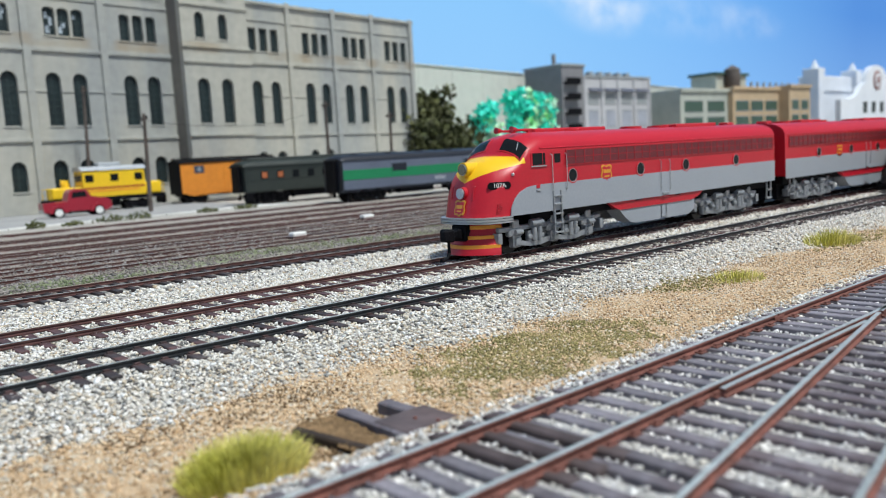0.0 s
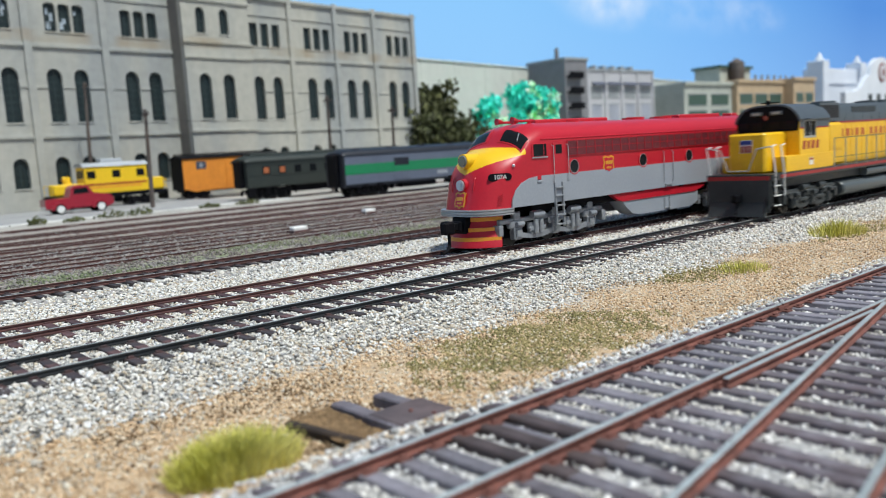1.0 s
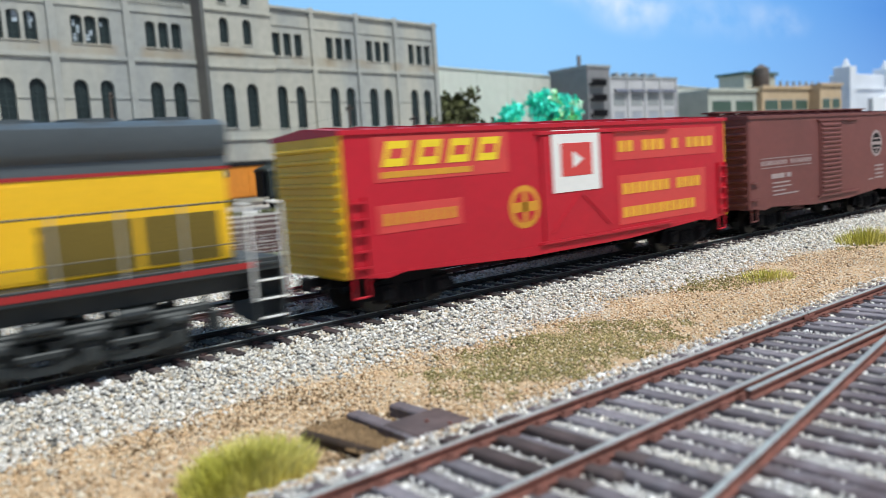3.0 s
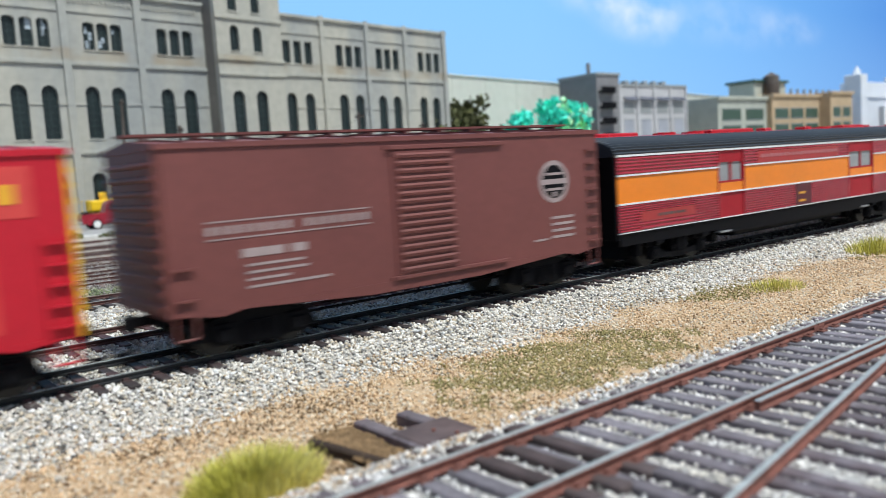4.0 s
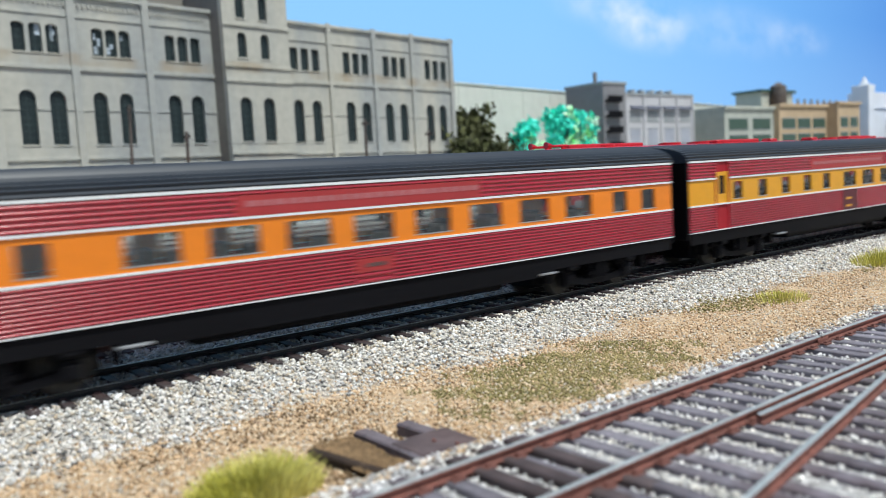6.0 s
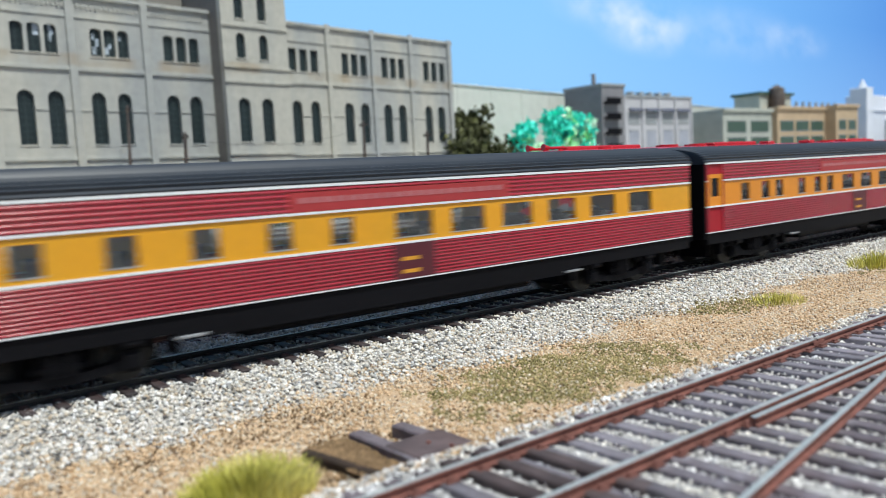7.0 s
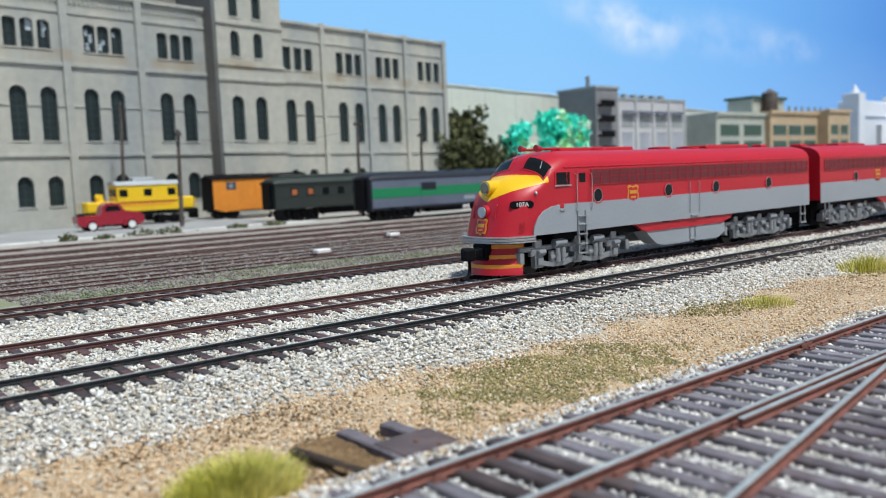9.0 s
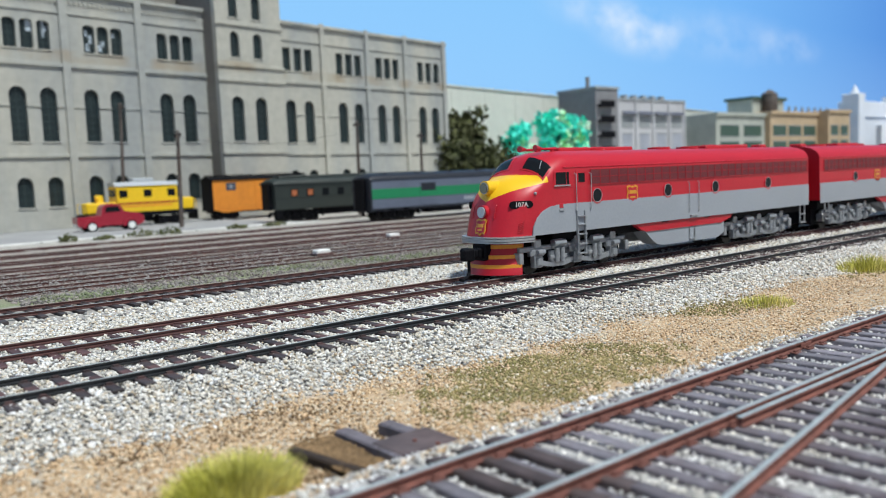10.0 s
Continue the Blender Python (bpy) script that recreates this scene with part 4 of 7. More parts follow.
    low = part("lower_headlight", Mesh().tube((0.36, 0, 2.6), (0.8, 0, 2.6), 0.27, 24), RED, e)
    part("lens", Mesh().tube((0.30, 0, 2.6), (0.4, 0, 2.6), 0.22, 24).tube((0.28, 0, 2.68), (0.31, 0, 2.68), 0.08, 12).tube((0.28, 0, 2.5), (0.31, 0, 2.5), 0.08, 12), CHROME, low, "bright twin lamp lens")
    nm = part("nose_herald", shield(Mesh(), 0, 0, 0, 0.62, 0.68, 0.03, -1), GOLD, e, "gold and maroon shield emblem")
    nm.matrix_basis = pose(*cm((0.29, 0, 2.02)), 0, 0, -90) @ pose(0, 0, 0, -15, 0, 0)
    part("emblem", shield(Mesh(), 0, 0.03, 0, 0.48, 0.53, 0.015, -1), RED, nm)
    part("emblem_bar", Mesh().box(-0.17, 0.17, -0.055, -0.04, -0.02, 0.12).box(-0.12, 0.12, -0.055, -0.04, -0.16, -0.1), GOLD, nm)
    for s in (-1, 1):
        rail = part("nose_grab", Mesh().pipe([(0.47, s * 0.62, 2.35), (0.42, s * 0.62, 2.38), (0.56, s * 0.62, 2.85), (0.62, s * 0.62, 2.88)], 0.022), RED, e)
    for z, r in ((1.505, 0.045), (1.60, 0.028), (1.405, 0.03)):
        pts = [(0.08 + 1.52 * abs(k / 14) ** 2.6, 1.7 * math.sin(math.pi / 2 * k / 14) ** 1.0, z) for k in range(-14, 15)]
        part("anticlimber", Mesh().loft([[(x - r, y * 1.012, z - r), (x - r, y * 1.012, z + r), (x + 0.2, y * 0.9, z + r), (x + 0.2, y * 0.9, z - r)] for x, y, z in pts], True, True, False), DULL, e, "dull silver anticlimber bar")
    skin = []
    for z, f, back in ((1.45, 0.86, 0.37), (1.1, 0.86, 0.34), (0.6, 0.95, 0.13), (0.3, 1.02, 0.02), (0.12, 1.04, -0.02)):
        skin.append([(back + 0.95 * (abs(k) / 10.0) ** 2.2, 1.5 * f * k / 10.0, z) for k in range(-10, 11)])
    inner = [[(x + 0.12, y * 0.95, z) for x, y, z in ring] for ring in skin]
    pil = Mesh().loft([a + b[::-1] for a, b in zip(skin, inner)])
    pilot = part("pilot", pil, RED, e, "red pilot with gold bands")
    for z, f, back in ((1.22, 0.86, 0.35), (0.82, 0.91, 0.22), (0.45, 0.985, 0.075)):
        a = [(back - 0.03 + 0.95 * (abs(k) / 10.0) ** 2.2, 1.51 * f * k / 10.0) for k in range(-10, 11)]
        rows = [[(x, y, z - 0.075), (x, y, z + 0.075), (x + 0.07, y * 0.98, z + 0.075), (x + 0.07, y * 0.98, z - 0.075)] for x, y in a]
        part("gold_band", Mesh().loft(rows, True, True, False), ORANGE_LINE, pilot)
    part("coupler_pocket", Mesh().box(0.1, 0.5, -0.4, 0.4, 0.68, 1.36, 0.06).box(-0.08, 0.3, -0.26, 0.26, 0.78, 1.2, 0.06), BLACK, e)
    coupler(e, -0.3, -1, 1.0, 1.4)
    horn = Mesh()
    for y in (-0.55, 0.35):
        horn.tube((3.25, y, 5.06), (4.2, y, 5.06), 0.045, 8, 0.07)
        horn.tube((2.95, y, 5.1), (3.3, y, 5.08), 0.14, 12, 0.06)
        horn.box(3.9, 4.05, y - 0.05, y + 0.05, 4.85, 5.06)
    part("horn", horn, RED, e)
    return e


e_unit("streamlined_locomotive", (22.2, 4.7, 0), True, "red and grey streamlined diesel locomotive with yellow nose")
e_unit("streamlined_booster", (47.35, 4.7, 0), False, "red and grey cabless booster unit coupled behind")


# ---- the moving train ----
ARMOUR = material("armour_yellow_paint", (0.86, 0.50, 0.01), 0.4, spread=0.06, grain=700, second=(0.78, 0.44, 0.012), second_scale=25)
HOOD_GREY = material("harbour_grey_paint", (0.078, 0.095, 0.108), 0.42, spread=0.08, grain=700, second=(0.064, 0.078, 0.09), second_scale=25)
CHASSIS = material("dark_grey_chassis", (0.018, 0.023, 0.026), 0.5, spread=0.15, grain=700, second=(0.036, 0.042, 0.043), second_scale=30)
RED_LINE = material("red_stripe", (0.34, 0.018, 0.018), 0.45, spread=0.05, grain=700)
RAIL_GREY = material("handrail_grey", (0.40, 0.40, 0.38), 0.45, spread=0.08, grain=700)
DARK_RAIL = material("dark_handrail", (0.10, 0.085, 0.05), 0.5, spread=0.1, grain=700)
MESH_BLACK = material("screen_black", (0.014, 0.014, 0.016), 0.7, spread=0.3, grain=2500, bump=0.5)
LETTER_RED = material("faded_red_lettering", (0.52, 0.10, 0.02), 0.5, spread=0.1, grain=700)
OLIVE_SCREEN = material("olive_screen", (0.17, 0.115, 0.01), 0.6, spread=0.3, grain=2500, bump=0.4)


def road_switcher():
    """A long six-axle road diesel with a low nose, cab, hood and flared radiators."""
    d = thing("road_locomotive", (0, 0, 0), "yellow and grey six-axle diesel locomotive with red stripe", "locomotive")
    part("sill", Mesh().box(-1.4, 22.6, -1.62, 1.62, 1.72, 2.03, 0.02), CHASSIS, d)
    for s in (-1, 1):
        part("red_stripe", Mesh().box(-0.55, 21.9, *sorted((s * 1.61, s * 1.632)), 1.82, 1.96), RED_LINE, d)
        part("side_box", Mesh().box(0.05, 5.2, *sorted((s * 1.0, s * 1.6)), 2.03, 2.78, 0.03), ARMOUR, d)
    part("underframe", Mesh().box(0.3, 22, -1.2, 1.2, 1.3, 1.72, 0.03), CHASSIS, d)
    # nose and cab
    part("nose", Mesh().box(-0.6, 1.9, -0.92, 0.92, 2.03, 3.92, 0.1), ARMOUR, d)
    part("nose_door", Mesh().box(-0.63, -0.57, -0.35, 0.35, 2.1, 3.3, 0.01), ARMOUR, d)
    flag = part("nose_emblem", Mesh().box(-0.63, -0.59, -0.3, 0.3, 3.0, 3.62, 0.005), WHITE, d, "striped shield emblem")
    part("emblem_top", Mesh().box(-0.645, -0.61, -0.28, 0.28, 3.4, 3.6), material("deep_blue_print", (0.03, 0.06, 0.25), 0.5), flag)
    part("emblem_stripes", Mesh().box(-0.645, -0.61, -0.25, -0.12, 3.02, 3.36).box(-0.645, -0.61, -0.06, 0.06, 3.02, 3.36).box(-0.645, -0.61, 0.12, 0.25, 3.02, 3.36), RED_LINE, flag)
    crown = [(1.58, 4.40), (1.52, 4.56), (1.36, 4.80), (1.14, 5.0), (0.88, 5.12), (0.5, 5.18)]
    crown = crown + [(-y, z) for y, z in crown[::-1]]
    cab = Mesh().prism([(-1.58, 2.03), (1.58, 2.03)] + crown, 0, 1.5, 4.75)
    c = part("cab", cab, ARMOUR, d)
    hood_top = Mesh().loft([[(x, y * 1.05, z + 0.05) for y, z in crown] + [(x, y, z - 0.03) for y, z in crown[::-1]] for x in (1.4, 4.7)])
    part("cab_roof", hood_top, HOOD_GREY, c)
    part("cab_front", Mesh().prism([(-1.5, 3.93), (1.5, 3.93)] + [(y * 0.985, z - 0.02) for y, z in crown], 0, 1.44, 1.51), BLACK, c)
    for y in (-1.15, -0.45, 0.45, 1.15):
        part("windscreen", Mesh().box(1.39, 1.45, y - 0.26, y + 0.26, 4.02, 4.42, 0.01), GLASS, c)
    for y in (-0.5, 0.5):
        part("number_light", Mesh().box(1.35, 1.45, y - 0.3, y + 0.3, 4.72, 4.92, 0.02), HOOD_GREY, c)
        part("number_bar", Mesh().box(1.335, 1.352, y - 0.2, y + 0.2, 4.77, 4.87), RAIL_GREY, c)
    part("headlight", Mesh().tube((1.33, 0, 4.62), (1.45, 0, 4.62), 0.12, 12), LENS, c)
    part("beacon", Mesh().tube((1.6, 0, 5.2), (1.6, 0, 5.45), 0.1, 10).box(1.5, 2.2, -0.3, 0.3, 5.3, 5.36), BLACK, c)
    for s in (-1, 1):
        part("cab_upper", Mesh().box(1.52, 4.74, *sorted((s * 1.57, s * 1.586)), 4.06, 4.41), HOOD_GREY, c, "grey upper cab side")
        part("cab_stripe", Mesh().box(1.52, 4.74, *sorted((s * 1.57, s * 1.588)), 4.0, 4.06), RED_LINE, c)
        fr = part("side_window", Mesh().box(1.95, 3.25, *sorted((s * 1.575, s * 1.595)), 3.55, 4.4, 0.005), RAIL_GREY, c)
        part("pane", Mesh().box(2.05, 2.55, *sorted((s * 1.59, s * 1.605)), 3.65, 4.33).box(2.65, 3.15, *sorted((s * 1.59, s * 1.605)), 3.65, 4.33), GLASS, fr)
        part("sunshade", Mesh().box(1.9, 3.3, *sorted((s * 1.6, s * 1.9)), 4.42, 4.46), HOOD_GREY, c)
        for k, (a, b) in enumerate(((1.75, 2.15), (2.25, 2.6), (2.7, 3.1), (3.2, 3.6))):
            part("number_bar", Mesh().prism([(a, 3.02), (b - 0.1, 3.02), (b, 3.42), (a + 0.1, 3.42)], 1, *sorted((s * 1.58, s * 1.592))), RED_LINE, c)
        em = part("cab_emblem", Mesh().box(2.45, 2.85, *sorted((s * 1.6, s * 1.612)), 2.25, 2.6), WHITE, c)
        part("emblem_top", Mesh().box(2.47, 2.83, *sorted((s * 1.61, s * 1.618)), 2.47, 2.58), RED_LINE, em)
    # long hood
    part("hood", Mesh().box(4.75, 21.65, -0.98, 0.98, 2.03, 4.22, 0.04), ARMOUR, d)
    up = part("upper_hood", Mesh().prism([(-0.985, 4.2), (0.985, 4.2), (0.985, 4.95), (0.85, 5.2), (-0.85, 5.2), (-0.985, 4.95)], 0, 4.7, 21.7), HOOD_GREY, d, "grey upper hood")
    for s in (-1, 1):
        part("hood_stripe", Mesh().box(4.75, 21.7, *sorted((s * 0.98, s * 1.0)), 4.17, 4.25), RED_LINE, d)
        part("blower_duct", Mesh().prism([(4.3, 4.3), (6.95, 4.3), (6.7, 5.22), (4.45, 5.22)], 1, *sorted((s * 0.5, s * 1.24))), HOOD_GREY, up)
        part("duct_screen", Mesh().box(4.5, 6.7, *sorted((s * 1.24, s * 1.25)), 4.45, 5.1), MESH_BLACK, up)
        part("equipment_box", Mesh().box(5.35, 7.05, *sorted((s * 0.9, s * 1.32)), 2.03, 4.22, 0.14), ARMOUR, d)
        for z in (2.75, 3.3):
            part("box_seam", Mesh().box(5.42, 6.98, *sorted((s * 1.31, s * 1.335)), z, z + 0.05, 0.005), ARMOUR, d)
        part("inertial_screen", Mesh().box(8.95, 12.25, *sorted((s * 0.98, s * 1.0)), 4.72, 5.02), MESH_BLACK, up)
        for q in range(5):
            part("screen_slat", Mesh().box(8.97, 12.23, *sorted((s * 0.995, s * 1.012)), 4.74 + q * 0.06, 4.765 + q * 0.06), HOOD_GREY, up)
        for q in range(9):
            part("panel_seam", Mesh().box(6.98 + q * 1.15, 7.0 + q * 1.15, *sorted((s * 0.98, s * 0.992)), 4.28, 4.66), CHASSIS, up)
        rad = Mesh().prism([(s * 0.9, 4.45), (s * 1.0, 4.5), (s * 1.12, 4.68), (s * 1.12, 5.2), (s * 0.75, 5.36), (0, 5.36), (0, 5.0)], 0, 16.2, 21.7)
        part("radiator", rad, HOOD_GREY, up, "flared radiator section")
        for k in range(14):
            x = 7.45 + k * 0.72
            part("hood_door", Mesh().box(x, x + 0.68, *sorted((s * 0.975, s * 0.995)), 2.12, 4.08, 0.006), ARMOUR, d)
            part("latch", Mesh().box(x + 0.56, x + 0.62, *sorted((s * 0.99, s * 1.015)), 2.9, 3.08), ARMOUR, d)
        gr = part("intake_screen", Mesh().box(17.4, 19.4, *sorted((s * 0.975, s * 1.0)), 2.12, 3.22).box(19.55, 21.35, *sorted((s * 0.975, s * 1.0)), 2.12, 3.22), OLIVE_SCREEN, d, "dark intake screens")
        x = 7.35
        for k, w in enumerate((0.62, 0.62, 0.3, 0.62, 0.62, 0, 0.55, 0.55, 0.55, 0.28, 0.55, 0.28, 0.55)):
            if w:
                part("letter_bar", Mesh().box(x + w * 0.14, x + w * 0.86, *sorted((s * 0.99, s * 1.002)), 3.46, 3.86, 0.003), LETTER_RED, d)
            x += (w or 0.3) + 0.15
        # walkway rails
        hr = Mesh().pipe([(5.3, s * 1.6, 3.42), (21.6, s * 1.6, 3.42)], 0.026)
        hr.pipe([(5.3, s * 1.6, 2.45), (21.6, s * 1.6, 2.45)], 0.016)
        part("handrail", hr, DARK_RAIL, d)
        for k in range(13):
            x = 5.3 + k * 1.358
            part("stanchion", Mesh().tube((x, s * 1.6, 1.9), (x, s * 1.6, 3.44), 0.03, 6), RAIL_GREY, d)
        for x0, w in ((-1.3, 0.75), (21.85, 0.75)):
            st = Mesh()
            for q in (x0, x0 + w):
                st.box(q - 0.05, q + 0.05, *sorted((s * 1.5, s * 1.58)), 0.55, 2.0)
            for z in (0.55, 1.0, 1.45, 1.85):
                st.box(x0, x0 + w, *sorted((s * 1.3, s * 1.66)), z, z + 0.07, 0.01)
            part("steps", st, CHASSIS, d)
            for z in (0.55, 1.0, 1.45):
                part("step_edge", Mesh().box(x0 + 0.05, x0 + w - 0.05, *sorted((s * 1.66, s * 1.68)), z + 0.02, z + 0.07), WHITE, d, "white step edge")
        for q, t in ((-1.35, 0.5), (-0.5, 0.5), (21.8, -0.3), (22.65, -0.4)):
            part("grab_rail", Mesh().pipe([(q + (0.35 if t > 0 else 0), s * 1.62, 1.0), (q + (0.28 if t > 0 else 0), s * 1.62, 2.2), (q, s * 1.62, 3.3), (q + t * 0.8, s * 1.6, 3.36)], 0.038), WHITE, d, "white corner grab rail")
    for k, (a, b) in enumerate(((7.3, 8.3), (12.8, 14.2), (14.5, 15.9))):
        part("roof_fan", fan(Mesh(), (a + b) / 2, 0, 5.18, 0.6, 0.18), HOOD_GREY, up)
    for x in (17.2, 18.9, 20.6):
        part("radiator_fan", fan(Mesh(), x, 0, 5.36, 0.7, 0.08), HOOD_GREY, up)
    tank = [(1.56 * math.copysign(abs(math.cos(a)) ** 0.55, math.cos(a)), 0.78 + 0.46 * math.copysign(abs(math.sin(a)) ** 0.8, math.sin(a))) for a in [2 * math.pi * k / 40 for k in range(40)]]
    part("fuel_tank", Mesh().loft([[(x, y * f, 0.78 + (z - 0.78) * f) for y, z in tank] for x, f in ((6.6, 0.94), (6.68, 1.0), (14.67, 1.0), (14.75, 0.94))]), material("tank_grey", (0.085, 0.10, 0.105), 0.42, spread=0.1, grain=700), d, "grey fuel tank")
    for s in (-1, 1):
        part("air_reservoir", Mesh().tube((9.5, s * 1.38, 1.48), (13.9, s * 1.38, 1.48), 0.22, 14), material("reservoir_grey", (0.085, 0.10, 0.105), 0.42, spread=0.1, grain=700), d)
    for x0, x1 in ((-1.47, -1.35), (22.55, 22.68)):
        part("pilot", Mesh().prism([(-1.55, 2.0), (1.55, 2.0), (1.5, 0.3), (0.6, 0.15), (-0.6, 0.15), (-1.5, 0.3)], 0, x0, x1), CHASSIS, d)
    plow = Mesh().prism([(-1.4, 1.2), (-1.4, 0.9), (-1.8, 0.12), (-1.5, 0.12)], 1, -1.4, 1.4)
    part("snow_plow", plow, CHASSIS, d)
    part("pilot_stripe", Mesh().box(-1.485, -1.465, -1.55, 1.55, 1.78, 1.96), RED_LINE, d)
    part("end_rail", Mesh().pipe([(-1.35, -1.6, 3.3), (-1.4, -0.9, 3.2), (-1.4, -0.5, 2.2), (-1.4, 0.5, 2.2), (-1.4, 0.9, 3.2), (-1.35, 1.6, 3.3)], 0.03), RAIL_GREY, d)
    coupler(d, -1.5, -1)
    coupler(d, 22.7, 1)
    truck(d, (1.1, 2.95, 4.8), CHASSIS, style="diesel", half=1.2, spin=True, label="dark grey three-axle truck")
    truck(d, (16.2, 18.05, 19.9), CHASSIS, style="diesel", half=1.2, spin=True, label="dark grey three-axle truck")
    return d


def boxcar(name, length, label, side_mat, end_mat, roof_mat, door_x, ribbed, top=4.92, half=1.72, low=1.12):
    b = thing(name, (0, 0, 0), label, "boxcar", "boxcars")
    part("body", Mesh().box(0.06, length - 0.06, -half, half, low, top, 0.03), side_mat, b)
    for x0, x1, way in ((-0.02, 0.06, -1), (length - 0.06, length + 0.02, 1)):
        e = Mesh().box(x0, x1, -half + 0.02, half - 0.02, low, top - 0.02, 0.02)
        panel = part("end_panel", e, end_mat, b, "corrugated end panel")
        for q in range(11):
            h = (top - 0.35 - low) / 11
            z = low + 0.1 + h * (q + 0.5)
            part("rib", Mesh().tube((x0 if way < 0 else x1, -half + 0.12, z), (x0 if way < 0 else x1, half - 0.12, z), h * 0.24, 8), end_mat, panel)
    roof = Mesh().prism([(-half - 0.05, top - 0.1), (half + 0.05, top - 0.1), (half + 0.05, top + 0.02), (0, top + 0.17), (-half - 0.05, top + 0.02)], 0, -0.05, length + 0.05)
    roof_ob = part("roof", roof, roof_mat, b)
    k = 0.6
    while k < length:
        part("roof_rib", Mesh().prism([(-half - 0.06, top + 0.0), (half + 0.06, top + 0.0), (half + 0.06, top + 0.06), (0, top + 0.21), (-half - 0.06, top + 0.06)], 0, k, k + 0.07), roof_mat, roof_ob)
        k += 1.1
    if ribbed:
        walkway = Mesh()
        for y in (-0.22, 0, 0.22):
            walkway.box(-0.15, length + 0.15, y - 0.09, y + 0.09, top + 0.26, top + 0.32)
        for q in range(12):
            walkway.box(0.3 + q * (length - 0.7) / 11, 0.4 + q * (length - 0.7) / 11, -0.3, 0.3, top + 0.12, top + 0.27)
        part("roof_walk", walkway, roof_mat, b)
    for s in (-1, 1):
        d0, d1 = door_x
        door = Mesh().box(d0, d1, *sorted((s * half, s * (half + 0.07))), low + 0.15, top - 0.35, 0.02)
        if ribbed:
            for q in range(16):
                z = low + 0.3 + q * (top - low - 0.8) / 15
                door.tube((d0 + 0.12, s * (half + 0.07), z), (d1 - 0.12, s * (half + 0.07), z), 0.075, 6)
        else:
            door.prism([(d0 + 0.3, low + 0.4), (d0 + 0.4, low + 0.4), ((d0 + d1) / 2 + 0.05, low + 1.5), (d1 - 0.4, low + 0.4), (d1 - 0.3, low + 0.4), ((d0 + d1) / 2, low + 1.65)], 1, *sorted((s * (half + 0.05), s * (half + 0.11))))
        dp = part("door", door, side_mat, b)
        part("door_track", Mesh().box(d0 - 0.2, d1 + (d1 - d0) * 0.9, *sorted((s * half, s * (half + 0.1))), top - 0.33, top - 0.22, 0.01), side_mat, b)
        part("door_track", Mesh().box(d0 - 0.2, d1 + (d1 - d0) * 0.9, *sorted((s * half, s * (half + 0.1))), low + 0.06, low + 0.16, 0.01), side_mat, b)
        for x0 in (0.12, length - 0.62):
            lad = Mesh()
            for z in (([low + 0.35, low + 1.05] if x0 < 1 else [low + 0.25 + 0.42 * q for q in range(8)]) if ribbed else [low + 0.25 + 0.42 * q for q in range(5)]):
                lad.box(x0, x0 + 0.5, *sorted((s * (half + 0.02), s * (half + 0.11))), z, z + 0.05)
            for q in (x0, x0 + 0.5):
                if not ribbed:
                    lad.box(q - 0.03, q + 0.03, *sorted((s * half, s * (half + 0.08))), low + 0.1, low + 2.1)
            part("grab_irons" if ribbed else "ladder", lad, side_mat, b)
            part("sill_step", Mesh().pipe([(x0, s * half, low), (x0, s * half, low - 0.5), (x0 + 0.45, s * half, low - 0.5), (x0 + 0.45, s * half, low)], 0.035), side_mat, b)
        sk = [(0.1, low + 0.05), (length - 0.1, low + 0.05), (length - 1.2, low - 0.1), (length - 1.8, low + 0.0), (d1 + 0.8, low - 0.22), (d0 - 0.8, low - 0.22), (1.8, low + 0.0), (1.2, low - 0.1)]
        part("side_sill", Mesh().prism(sk, 1, *sorted((s * (half - 0.05), s * (half + 0.015)))), side_mat, b)
    part("underframe", Mesh().box(0.2, length - 0.2, -0.35, 0.35, 0.75, low + 0.02, 0.02).box(4.5, length - 4.5, -1.1, 1.1, 0.85, 1.05).tube((length * 0.45, 0.7, 0.7), (length * 0.45 + 1.4, 0.7, 0.7), 0.25, 12).pipe([(3, -0.8, 0.62), (length - 3, -0.8, 0.62)], 0.04), BLACK, b)
    for x in (2.3, length - 2.3):
        truck(b, (x - 0.95, x + 0.95), BLACK, half=1.08, spin=True)
    coupler(b, -0.15, -1)
    coupler(b, length + 0.15, 1)
    return b


CAR_RED = material("boxcar_red_paint", (0.50, 0.014, 0.03), 0.42, spread=0.06, grain=500, second=(0.44, 0.014, 0.028), second_scale=25)
CAR_RED.node_tree.nodes["Principled BSDF"].inputs["Specular IOR Level"].default_value = 0.3
CAR_YELLOW = material("boxcar_yellow_paint", (0.82, 0.52, 0.012), 0.5, spread=0.08, grain=500, second=(0.62, 0.34, 0.012), second_scale=25)
PATCH = material("lighter_red_patch", (0.62, 0.055, 0.05), 0.5, spread=0.06, grain=500)
SIGN_GOLD = material("golden_sign_print", (0.78, 0.40, 0.03), 0.5, spread=0.08, grain=500)
YELLOW_PRINT = material("yellow_print", (0.85, 0.62, 0.02), 0.5, spread=0.05, grain=500)
CAR_BROWN = material("boxcar_brown_paint", (0.175, 0.052, 0.047), 0.6, spread=0.08, grain=500, second=(0.145, 0.044, 0.04), second_scale=20)


